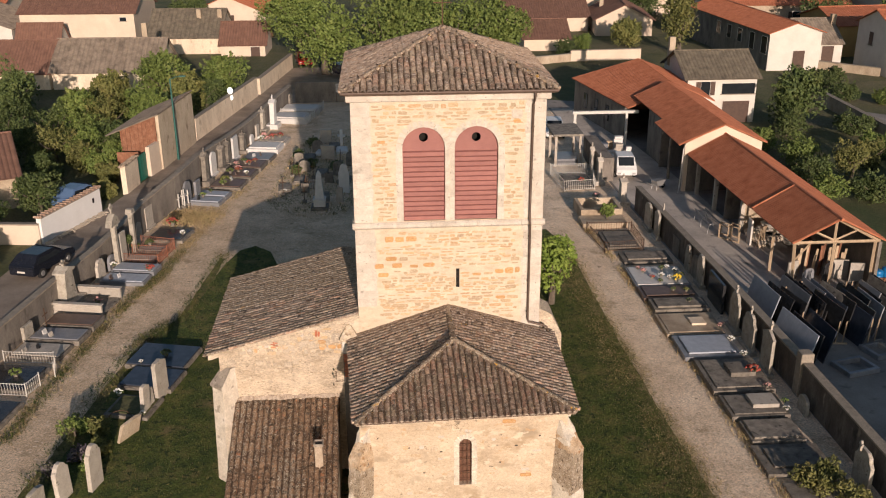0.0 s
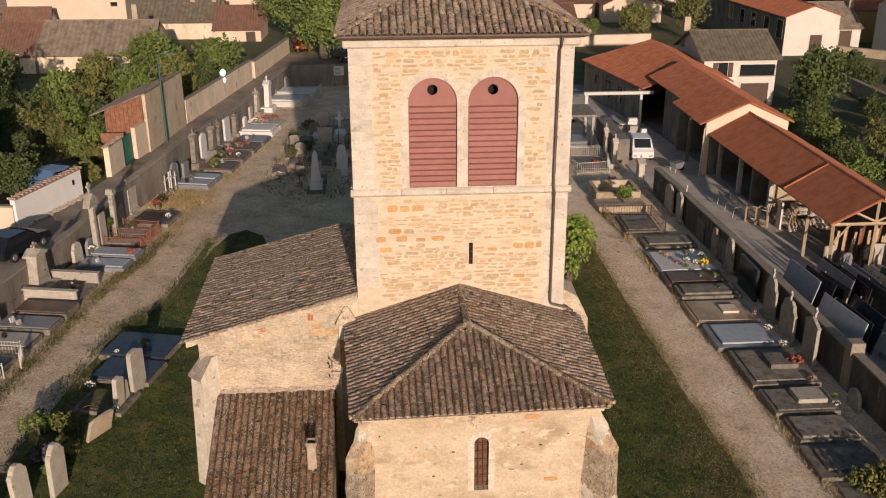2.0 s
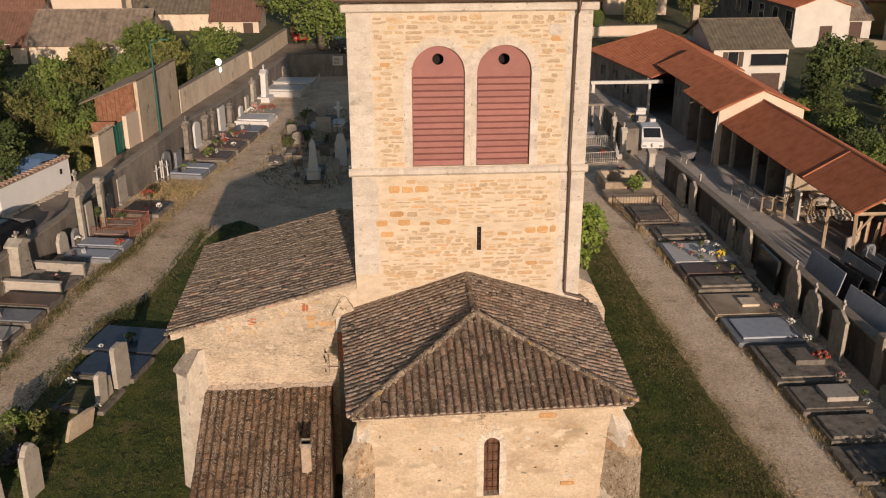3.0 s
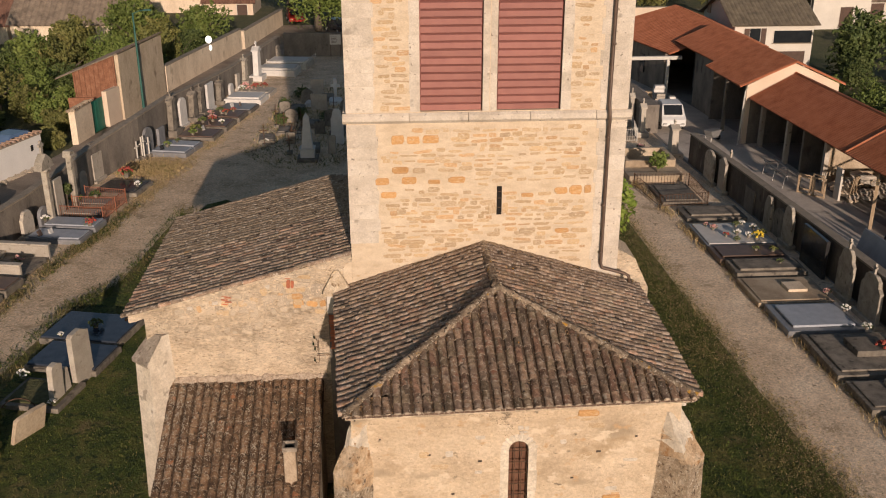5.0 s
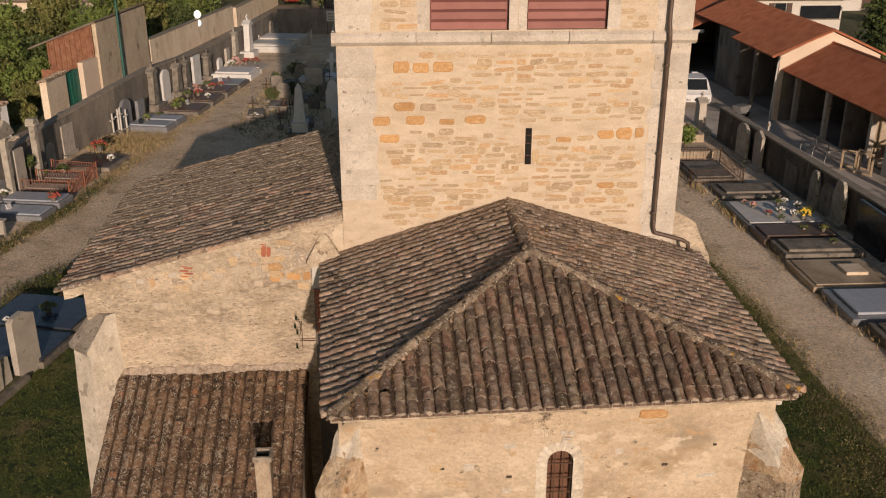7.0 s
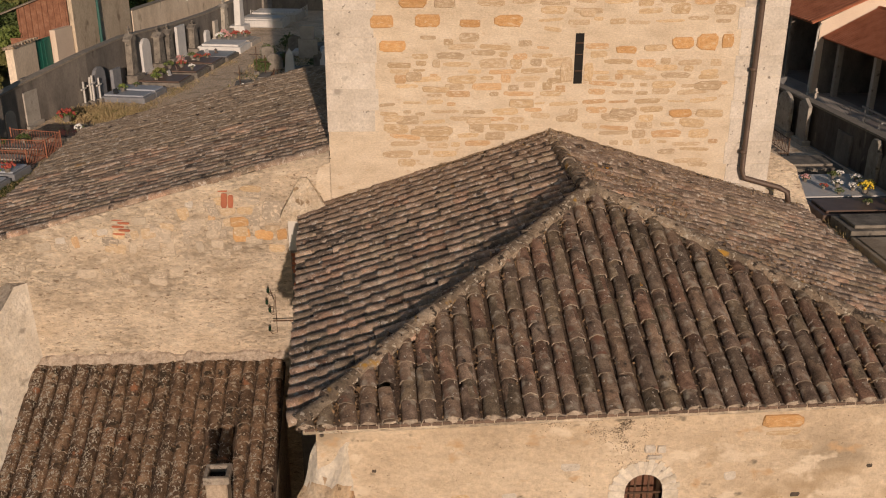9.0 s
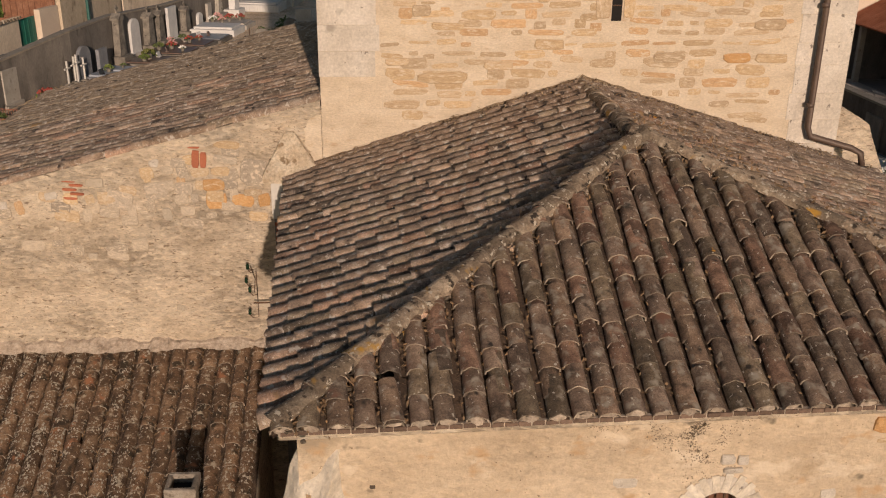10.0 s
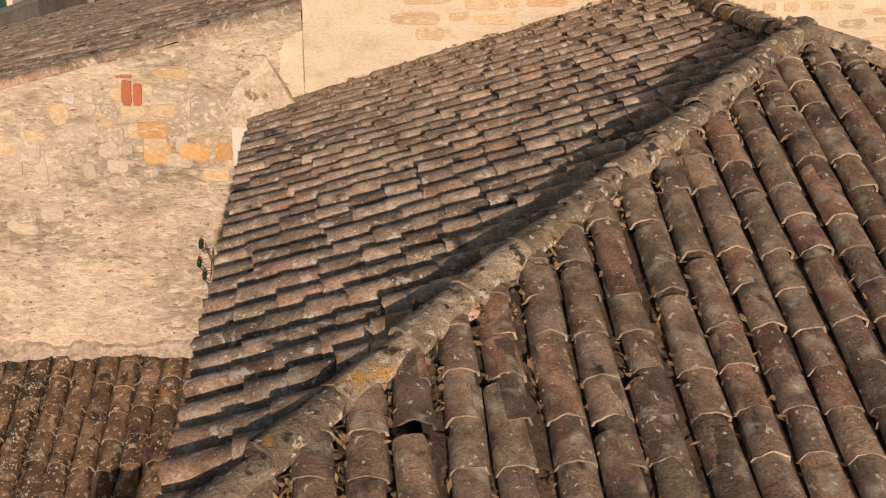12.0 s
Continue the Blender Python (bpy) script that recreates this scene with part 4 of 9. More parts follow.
# gutter and rain pipe
bm = bmesh.new()
tube(bm, [(RX0, RY0 - 0.03, EZ - 0.03), (RX1, RY0 - 0.03, EZ - 0.04)], 0.06, 8)
part("gutter", bm, M_ZINC, church, "brown zinc half-round gutter")
bm = bmesh.new()
tube(bm, [(3.12, -0.36, 15.55), (3.10, -0.20, 15.2), (3.08, -0.10, 15.05), (3.06, -0.10, 10.9), (3.06, -0.18, 10.7), (3.08, -0.18, 10.45), (3.09, -0.09, 10.25), (3.10, -0.09, 6.62), (3.14, -0.12, 6.5), (3.72, -0.16, 6.34), (3.84, -0.2, 6.28), (3.86, -0.25, 6.12)], 0.045, 8)
for z in (14.2, 12.3, 10.0, 8.2, 6.9):
    lathe(bm, [(0.056, 0), (0.056, 0.05)], 8, (3.08, -0.10, z))
part("rain_pipe", bm, M_ZINC, church, "brown zinc rain pipe with collars", smooth=True)

# rubble stones showing through the pointing
STONES = []
for k in range(10):
    bm = bmesh.new()
    n = 8
    outer = []
    for sx, sz in ((1, 1), (-1, 1), (-1, -1), (1, -1)):
        a, b = random.uniform(0.05, 0.22), random.uniform(0.12, 0.38)
        two = [(sx * 0.5 * random.uniform(0.94, 1.0), sz * (0.5 - b)), (sx * (0.5 - a), sz * 0.5 * random.uniform(0.86, 1.0))]
        outer += two if sx * sz > 0 else two[::-1]
    lo = [bm.verts.new((x, 0.3, z)) for x, z in outer]
    mid = [bm.verts.new((x * 0.98, -0.55, z * 0.96)) for x, z in outer]
    hi = [bm.verts.new((x * 0.92, -1.0 + random.uniform(-0.3, 0.3), z * 0.82)) for x, z in outer]
    bm.faces.new(hi)
    for i in range(n):
        j = (i + 1) % n
        bm.faces.new((lo[i], lo[j], mid[j], mid[i]))
        bm.faces.new((mid[i], mid[j], hi[j], hi[i]))
    STONES.append(bm)
def stone_set(material):
    out = []
    for bm in STONES:
        me = bpy.data.meshes.new("stone")
        c = bm.copy()
        bmesh.ops.recalc_face_normals(c, faces=c.faces)
        c.to_mesh(me)
        c.free()
        me.materials.append(material)
        out.append(me)
    return out
ST_OCHRE, ST_ORANGE, ST_RED, ST_GREY, ST_PALE = (stone_set(m) for m in (M_STONE, M_ORANGE, M_RED, M_GREYSTONE, M_QUOIN))
def stone(kind, parent, x, z, w, h, y=0.0, proud=0.014, tilt=0.0):
    piece("stone", random.choice(kind), parent, pose(x, y, z, 0, tilt, 0) @ Matrix.Diagonal((w, proud, h, 1)))
def courses(parent, x0, x1, z0, z1, keep, row=0.14, free=lambda x, z: True, y=0.0, wide=(0.12, 0.50), kinds=((ST_OCHRE, 1.0),)):
    made, z = 0, z0
    while z < z1:
        h = random.uniform(0.08, 0.16)
        x = x0 + random.uniform(0, 0.3)
        while x < x1:
            w = random.uniform(*wide)
            if free(x + w / 2, z) and x + w < x1 and random.random() < keep:
                kind = random.choices([k for k, _ in kinds], [v for _, v in kinds])[0]
                stone(kind, parent, x + w / 2, z + random.gauss(0, 0.02), w, h * random.uniform(0.45, 1.12), y, random.uniform(0.002, 0.006), random.gauss(0, 2.6))
                made += 1
            x += w + random.uniform(0.03, 0.12)
        z += row + random.uniform(-0.015, 0.02)
    return made

# --- chancel: hipped roof against the tower ---
CX0, CX1, CY, CZ = -3.35, 3.68, -5.62, 5.62
WIN = arch(0.0, 0.425, 3.05, 4.68, 10)
bm = pierced([(CX0, 0), (CX1, 0), (CX1, CZ + 0.2), (CX0, CZ + 0.2)], [WIN], CY, CY + 0.7)
chancel = part("chancel_wall", bm, M_RENDER_CLEAN, church, "east wall in worn cream lime render")
bm = bmesh.new()
box(bm, CX0, CY + 0.702, 0, CX0 + 0.7, -0.01, CZ)
box(bm, CX1 - 0.7, CY + 0.702, 0, CX1, -0.01, CZ)
part("chancel_side_wall", bm, M_RENDER_CLEAN, church)
bm = bmesh.new()
box(bm, -0.3, CY + 0.22, 2.8, 0.8, CY + 0.24, 5.0)
part("window_glass", bm, M_OLDGLASS, chancel, "dark leaded window glass")
bm = bmesh.new()
for x in (0.135, 0.285):
    box(bm, x - 0.010, CY + 0.06, 3.05, x + 0.010, CY + 0.075, 4.84)
for k in range(6):
    box(bm, -0.02, CY + 0.045, 3.20 + k * 0.28, 0.445, CY + 0.06, 3.222 + k * 0.28)
part("window_grille", bm, M_IRON, chancel, "rusty iron window grille")
part("mortar_ring", pierced([(-0.16, 3.05)] + [(x, z) for x, z in reversed(arch(-0.16, 0.585, 3.05, 4.68, 10)[2:])] + [(0.585, 3.05)], [[(x, z + (0.002 if k < 2 else 0)) for k, (x, z) in enumerate(WIN)]], CY - 0.007, CY - 0.001), M_QUOIN, chancel)
surround([(0.425, 3.05)] + WIN[2:] + [(0.0, 3.05)], chancel, CY, 0.19, 0, M_PALEBUTT)
bm = bmesh.new()
for _ in range(4200):
    k = random.random()
    if k < 0.62:
        x, z = random.gauss(-0.12, 0.20), 5.70 - abs(random.gauss(0, 0.16))
    elif k < 0.80:
        x, z = random.gauss(0.02, 0.12), random.uniform(4.95, 5.6)
    else:
        x, z = random.gauss(-0.75, 0.13), 5.70 - abs(random.gauss(0, 0.08))
    if z > 5.70 or noise.noise(Vector((x * 6.0, z * 6.0, 1.0))) < random.uniform(-0.3, 0.5):
        continue
    w, a = random.uniform(0.003, 0.010), random.uniform(0, 6.28)
    bm.faces.new([bm.verts.new((x + w * random.uniform(0.5, 1.2) * math.cos(a + j * 1.257), CY - 0.003, z + w * random.uniform(0.5, 1.2) * math.sin(a + j * 1.257))) for j in range(5)])
tagged(part("black_lichen", bm, M_BLACKLICHEN, chancel, "black lichen stain under the eave"), kind="stuff")
# eave line: thin brick course over a pale stone strip
ER0, ER1, EY, EZC = -3.51, 3.97, -5.95, 5.93
A, B = Vector((ER0, EY - 0.12, EZC)), Vector((ER1, EY + 0.12, EZC))
for a, b, c, d2 in ((CX0 - 0.10, CY, CX0 - 0.002, -0.02), (CX1 + 0.002, CY, CX1 + 0.10, -0.02)):
    part("eave_stone", boxed(a, b, CZ - 0.02, c, d2, CZ + 0.08, bevel=0.015), M_QUOIN, church, "pale stone strip under the eaves")
part("wall_plate", boxed(CX0 - 0.1, CY + 0.71, CZ + 0.085, CX1 + 0.1, -0.02, CZ + 0.13), M_MORTAR, church)
SKEW = math.degrees(math.atan2(B.y - A.y, B.x - A.x))
eave = part("eave_stone", boxed(0.07, -0.025, -0.102, 7.40, 0.50, -0.050, bevel=0.01), M_RENDER, church, "pale stone strip under the eave bricks")
eave.matrix_basis = pose(A.x, A.y, A.z, 0, 0, SKEW)
part("mortar_bed", boxed(0.08, -0.046, -0.048, 7.42, 0.40, -0.006, bevel=0.006), M_PLUG, eave)
# flat eave bricks bedded in pale mortar, with a mortar plug under every tile row
BRICK = finish(boxed(-0.049, -0.06, 0, 0.049, 0.06, 0.037, bevel=0.003), "eave_brick", M_EAVEBRICK)
for k in range(69):
    piece("eave_brick", BRICK, eave, pose(0.14 + k * 0.1055 + random.gauss(0, 0.002), 0.004 + random.gauss(0, 0.003), -0.044 + random.gauss(0, 0.0015), 0, random.gauss(0, 0.7), random.gauss(0, 1.0)))
PLUG = []
for k in range(3):
    bm = bmesh.new()
    blob(bm, (0, 0, 0), 1, 0.5, 2, (0.070, 0.028, 0.050))
    PLUG.append(finish(bm, "mortar_plug", M_PLUG))
for k in range(36):
    piece("mortar_plug", random.choice(PLUG), eave, pose(0.104 + k * 0.2079, -0.025 + random.uniform(-0.012, 0.012), 0.008, 0, 0, random.gauss(0, 8)) @ Matrix.Diagonal((random.uniform(0.8, 1.1), 1, random.uniform(0.7, 1.1), 1)))
chancel_roof = part("chancel_roof", boxed(CX0 - 0.08, CY + 0.71, CZ + 0.19, CX1 + 0.08, -0.02, CZ + 0.22), M_CHANNEL, church, "hipped roof of dark lichened canal tiles")
PK, RT = Vector((0.0, -2.98, 7.28)), Vector((0.0, -0.01, 7.20))
C0, C1 = Vector((-3.84, 0.0, 5.98)), Vector((4.10, 0.0, 5.94))
def plane_of(a, b, peak, tiles, topline, keep=300, near=None, stagger=0.0, slipped=None, pitch=0.221):
    """A roof plane over the eave a to b; topline: its other corners, in order from b's side back to a's."""
    U = (b - a).normalized()
    V = (peak - a) - U * (peak - a).dot(U)
    Vn = V.normalized()
    pts = [((p - a).dot(U), (p - a).dot(Vn)) for p in (b, *topline, a)]
    w = (b - a).length
    def top(u):
        best = 0.0
        for (u0, v0), (u1, v1) in zip(pts, pts[1:]):
            lo, hi = min(u0, u1), max(u0, u1)
            if lo - 1e-6 <= u <= hi + 1e-6 and hi > lo:
                best = max(best, lerp(v0, v1, (u - u0) / (u1 - u0)))
        return best
    return slope("roof_plane", chancel_roof, a, U, V, w, top, tiles, show=0.228, keep=keep, near=near, stagger=stagger, slipped=slipped, pitch=pitch)
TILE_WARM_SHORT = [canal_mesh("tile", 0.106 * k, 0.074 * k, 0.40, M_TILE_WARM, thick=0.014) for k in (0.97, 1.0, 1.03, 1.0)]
# tile colours balance the planes' brightness in the sun: front darker, sides lighter
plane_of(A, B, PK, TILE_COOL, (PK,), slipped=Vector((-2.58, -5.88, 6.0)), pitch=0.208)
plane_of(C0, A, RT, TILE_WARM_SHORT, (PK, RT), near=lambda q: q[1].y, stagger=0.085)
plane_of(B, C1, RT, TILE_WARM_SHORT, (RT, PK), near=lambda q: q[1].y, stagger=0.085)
ridge_row(chancel_roof, A + Vector((0.03, 0.02, 0.0)), PK, lift=0.034)
ridge_row(chancel_roof, B + Vector((-0.03, 0.02, 0.0)), PK, lift=0.034)
ridge_row(chancel_roof, PK + Vector((0, 0.06, -0.03)), RT + Vector((0, 0, -0.01)), 0.30, 0.01, tiles=RIDGE)
bm = bmesh.new()
blob(bm, PK + Vector((0, 0.0, 0.035)), 0.13, 0.4, 2, (1.0, 1.3, 0.75))
part("peak_mortar", bm, M_MORTAR, chancel_roof, "lump of mortar where ridge and hips meet", smooth=True)
# crumbs of mortar and broken tile beside the hips
def crumbs(name, places, size, material, label):
    bm = bmesh.new()
    for p in places:
        blob(bm, p, random.uniform(*size), 0.6, 1, (1, 1, 0.5))
    return tagged(part(name, bm, material, chancel_roof, label), kind="stuff")
def beside_hip(n, corner, sign, spread, lift):
    out = []
    for _ in range(n):
        f = random.random()
        c = corner.lerp(PK, f)
        d = abs(random.gauss(0.17, spread))
        out.append(c + Vector((sign * d, -0.55 * d, lift - 0.30 * d)))
    return out
crumbs("crumbled_mortar", beside_hip(150, A, 1, 0.05, 0.03), (0.008, 0.03), M_MORTAR, "loose mortar crumbs beside the hip")
crumbs("crumbled_mortar", beside_hip(110, B, -1, 0.05, 0.03), (0.008, 0.03), M_MORTAR, "loose mortar crumbs beside the hip")
# dry moss and leaf bits lodged along the hips and against the tower
def litter(name, places, material, label):
    bm = bmesh.new()
    for p in places:
        d = Vector((random.gauss(0, 1), random.gauss(0, 1), random.gauss(0, 0.6))).normalized() * random.uniform(0.012, 0.035)
        q = d.cross(Vector((random.gauss(0, 0.5), random.gauss(0, 0.5), 1))).normalized() * random.uniform(0.006, 0.016)
        bm.faces.new([bm.verts.new(p - d), bm.verts.new(p + q), bm.verts.new(p + d), bm.verts.new(p - q)])
    return tagged(part(name, bm, material, chancel_roof, label), kind="stuff")
for corner, sign in ((A, 1), (B, -1)):
    litter("leaf_litter", beside_hip(700, corner, sign, 0.06, 0.07), M_LITTER, "dry leaf litter beside the hip")
bits = []
for end in (C0, C1):
    for _ in range(520):
        c = RT.lerp(end, random.random())
        d = abs(random.gauss(0, 0.20))
        bits.append(c + Vector((0, -0.06 - d, 0.115 + random.uniform(-0.02, 0.02) - 0.1 * d)))
litter("dry_moss", bits, M_MOSS, "dry moss bits along the foot of the tower")
# brown litter caught in the joints of the sunny roof plane
bits = []
for _ in range(2600):
    f, g = random.random(), random.random() ** 0.8
    p = B.lerp(C1, f).lerp(PK.lerp(RT, f), g)
    if noise.noise(p * 1.3) > random.uniform(-0.4, 0.3):
        bits.append(p + Vector((0.02, 0, random.uniform(0.05, 0.10))))
litter("leaf_litter", bits, M_LITTER, "brown litter caught between the tiles")
# orange lichen crusts on the hip near its foot
bits = []
for c, n, spread in ((Vector((-3.36, -6.02, 5.985)), 55, 0.028), (Vector((-3.02, -5.63, 6.195)), 60, 0.055), (Vector((-2.86, -5.52, 6.25)), 16, 0.05)):
    for _ in range(n):
        d = random.gauss(0, spread)
        bits.append(c + Vector((d + random.gauss(0, 0.018), d * 0.88 - abs(random.gauss(0, 0.02)), d * 0.38)))
crumbs("orange_lichen", bits, (0.008, 0.022), M_YOLK, "vivid orange lichen crust on the hip tiles")
# dirt lodged between the tile rows of the front plane
bits = []
for _ in range(2400):
    k = random.randint(1, 35)
    u = k / 36 + random.gauss(0, 0.0018)
    half = 1 - abs(2 * u - 1.04)
    g = random.random() * half
    if random.random() < 0.25 + 0.75 * (g / half) ** 2:
        p = A.lerp(B, u) + (PK - A.lerp(B, 0.47)) * g
        bits.append(p + Vector((0, -0.02, 0.015 + random.uniform(0, 0.025))))
litter("leaf_litter", bits, M_LITTER, "dry dirt and needles between the tile rows")
# broken tile ends packed against the hips
for corner, sign in ((A, 1), (B, -1)):
    for _ in range(6):
        f, d = random.random(), random.uniform(0.17, 0.26)
        c = corner.lerp(PK, f) + Vector((sign * d, -0.6 * d, 0.045 - 0.20 * d))
        piece("broken_tile", random.choice(TILE_COOL), chancel_roof, Matrix.Translation(c) @ pose(0, 0, 0, random.gauss(18, 8), random.gauss(0, 10), random.gauss(0, 40)) @ Matrix.Diagonal((random.uniform(0.35, 0.65), random.uniform(0.2, 0.4), random.uniform(0.3, 0.6), 1)))
# mortar fillet with dry moss where the roof meets the tower
def fillet(p0, p1, parent, material, size=0.16, label="", wild=0.35):
    bm = bmesh.new()
    p0, p1 = Vector(p0), Vector(p1)
    n = int((p1 - p0).length / 0.07)
    rows = []
    for i in range(n + 1):
        c = p0.lerp(p1, i / n)
        s = size * (1 + wild * random.uniform(-0.3, 0.3) + wild * noise.noise(Vector((i * 0.22, 1.7, 4.0))))
        rows.append([bm.verts.new(c + Vector((0, 0.02, s))), bm.verts.new(c + Vector((0, -0.03, s * 0.8))), bm.verts.new(c + Vector((0, -s * 0.7, s * 0.45))), bm.verts.new(c + Vector((0, -s * 1.5, -0.01)))])
    for a, b in zip(rows, rows[1:]):
        for j in range(3):
            bm.faces.new((a[j], a[j + 1], b[j + 1], b[j]))
    return part("mortar_fillet", bm, material, parent, label)
fillet(C0 + Vector((0.1, 0, 0.06)), RT + Vector((0, 0, 0.03)), chancel_roof, M_MOSS, 0.07, "mossy mortar fillet against the tower")
fillet(RT + Vector((0, 0, 0.03)), C1 + Vector((-0.4, 0, 0.10)), chancel_roof, M_MOSS, 0.10)
# corner buttresses of the chancel, sloping outwards, with rough stone facing
def buttress(parent, corner, turn, wide, reach, ztop, zcap, rough=0.045, material=None):
    """A diagonal corner buttress with a sloping weathered head."""
    bm = bmesh.new()
    w = wide / 2
    prism(bm, [(0.3, zcap), (-0.02, zcap - 0.03), (-reach * 0.55, ztop + 0.28), (-reach * 0.76, ztop), (-reach, 0.0), (0.3, 0.0)], -w, w, "x")
    bmesh.ops.subdivide_edges(bm, edges=bm.edges[:], cuts=9, use_grid_fill=True)
    turned = Matrix.Rotation(radians(turn), 3, "Z")
    for v in bm.verts:
        if v.co.z > ztop:
            v.co.x *= lerp(1.0, 0.72, (v.co.z - ztop) / (zcap - ztop))
        v.co = turned @ v.co + Vector((*corner, 0))
        v.co += Vector((noise.noise(v.co * 3.4), noise.noise(v.co * 3.1 + Vector((7, 0, 0))), noise.noise(v.co * 3.7 + Vector((0, 7, 0))))) * rough
    bmesh.ops.triangulate(bm, faces=bm.faces[:])
    for _ in range(3):
        bmesh.ops.subdivide_edges(bm, edges=[e for e in bm.edges if e.calc_length() > 0.22], cuts=1)
        bmesh.ops.triangulate(bm, faces=[f for f in bm.faces if len(f.verts) > 3])
    for v in bm.verts:
        v.co += Vector((noise.noise(v.co * 5.0), noise.noise(v.co * 5.0 + Vector((3, 0, 0))), 0)) * 0.025
    for f in bm.faces:
        c = f.calc_center_median()
        k = c.z + 0.5 * noise.noise(c * 1.8) + 0.25 * noise.noise(c * 6.0)
        f.material_index = 2 if k > ztop + 0.45 else 0 if k > ztop - 0.1 else 1 if k > 3.0 else 2
    return part("buttress", bm, [M_BUTTRESS, M_BUTTRESS_LICHEN, M_PALEBUTT], parent, "rough orange-brown stone diagonal corner buttress with lichen")
buttress(church, (-3.16, -5.48), -42, 0.54, 0.80, 4.35, 5.45, 0.045)
buttress(church, (3.56, -5.50), 42, 0.64, 0.86, 4.45, 5.5, 0.045)

# --- north chapel with single-pitch roof ---
NX0, NY1 = -8.85, 6.9
bm = pierced([(NX0, 0), (TX0 - 0.002, 0), (TX0 - 0.002, 6.90), (NX0, 5.42)], [], 0.0, 0.6)
chapel = part("chapel_wall", bm, M_RENDER, church, "patched chapel gable wall of rubble and lime render")
bm = boxed(NX0, 0.602, 0, NX0 + 0.6, NY1, 5.30)
part("chapel_side_wall", bm, M_RENDER, church)
part("chapel_rear_wall", pierced([(NX0 + 0.61, 0), (TX0 - 0.002, 0), (TX0 - 0.002, 6.80), (NX0 + 0.61, 5.45)], [], NY1 - 0.6, NY1), M_RENDER, church)
chapel_roof = part("chapel_roof", prismed([(NX0 - 0.25, 5.30), (TX0 - 0.01, 6.80), (TX0 - 0.01, 6.85), (NX0 - 0.25, 5.35)], 0.02, NY1 + 0.3, "y"), M_CHANNEL, church, "single-pitch roof of grey-brown canal tiles")
ca = Vector((-9.36, 7.5, 5.40))
cdir = Vector((5.95, 0, 1.585))
run = cdir.length
def chapel_top(u):
    # the rear edge is cut back on the skew
    return run if u > 1.0 else run * (0.86 + 0.14 * u)
slope("roof_plane", chapel_roof, ca, (0, -1, 0), cdir, 7.53, chapel_top, TILE_WARM, keep=300, near=lambda q: q[1].y)
bm = bmesh.new()
prism(bm, [(-9.25, 5.26), (TX0 - 0.01, 6.85), (TX0 - 0.01, 7.005), (-9.25, 5.445)], -0.035, 0.0, "y")
bmesh.ops.subdivide_edges(bm, edges=[e for e in bm.edges if abs(e.verts[0].co.x - e.verts[1].co.x) > 2], cuts=60, use_grid_fill=True)
for v in bm.verts:
    if v.co.z < 5.445 + (v.co.x + 9.25) * 0.2669 - 0.1:
        v.co.z += 0.09 * noise.noise(Vector((v.co.x * 3.0, 1.0, 2.0))) - 0.02
part("verge_mortar", bm, M_RENDER, chapel_roof, "pale mortar band under the verge tiles")
fillet((TX0 - 0.02, 0.0, 7.0), (TX0 - 0.02, 6.9, 7.0), chapel_roof, M_MORTAR, 0.05)
bm = bmesh.new()
edge = [(-3.62 - 0.16 * noise.noise(Vector((k * 0.9, 3.0, 0))), 5.95 + 0.06 * k) for k in range(16)]
edge = [(x, z) for x, z in edge if z < 6.80 + 0.266 * (x + 3.4)]
prism(bm, edge + [(-3.41, 6.84), (-3.41, 5.95)], -0.008, 0.02, "y")
part("render_patch", bm, M_TOWER, church, "smooth lime plaster over the joint")
# diagonal corner buttress of the chapel
bm = bmesh.new()
prism(bm, [(0.3, 4.9), (-0.15, 4.9), (-0.74, 4.32), (-0.74, 4.22), (-0.66, 4.18), (-0.82, 0.0), (0.3, 0.0)], -0.31, 0.31, "x")
bmesh.ops.subdivide_edges(bm, edges=bm.edges[:], cuts=4, use_grid_fill=True)
for v in bm.verts:
    if v.co.z > 4.2:
        v.co.x *= 1.12 - 0.55 * max(0.0, v.co.z - 4.32)
    v.co = Matrix.Rotation(radians(-42), 3, "Z") @ v.co + Vector((-8.50, 0.12, 0))
    v.co += Vector((noise.noise(v.co * 2.2), noise.noise(v.co * 2.0 + Vector((7, 0, 0))), 0)) * 0.02
bm.normal_update()
for f in bm.faces:
    if f.calc_center_median().z > 4.1 and f.normal.z > -0.2:
        f.material_index = 1
part("buttress", bm, [M_PALEBUTT, M_CAPGREY], church, "pale diagonal chapel buttress with grey sloping cap")
# small corbelled pier between chapel wall and chancel roof
bm = bmesh.new()
prism(bm, [(-0.29, 5.97), (-0.31, 6.06), (-0.19, 6.24), (-0.05, 6.60), (0.02, 6.60), (0.02, 5.97)], -4.17, -3.42, "x")
bmesh.ops.subdivide_edges(bm, edges=bm.edges[:], cuts=4, use_grid_fill=True)
for v in bm.verts:
    v.co.x = lerp(v.co.x, -3.84, 0.85 * min(1.0, max(0.0, v.co.z - 6.06) / 0.54))
    v.co += Vector((noise.noise(v.co * 5.1), noise.noise(v.co * 4.7 + Vector((7, 0, 0))), noise.noise(v.co * 5.3 + Vector((0, 7, 0))))) * 0.04
part("pier_cap", bm, M_CAP, church, "weathered ochre stone cap tapering up the wall")
part("pier", boxed(-4.08, -0.24, 5.46, -3.40, 0.02, 5.96), M_WHITE, church, "small pier with worn whitewash")
# the lower pier takes a dark grey for the shade in the narrow gap
part("pier_foot", boxed(-4.06, -0.23, 0, -3.40, 0.02, 5.458), M_CEMWALL, church, "lower part of the pier, darkened for shade")
z = 4.42
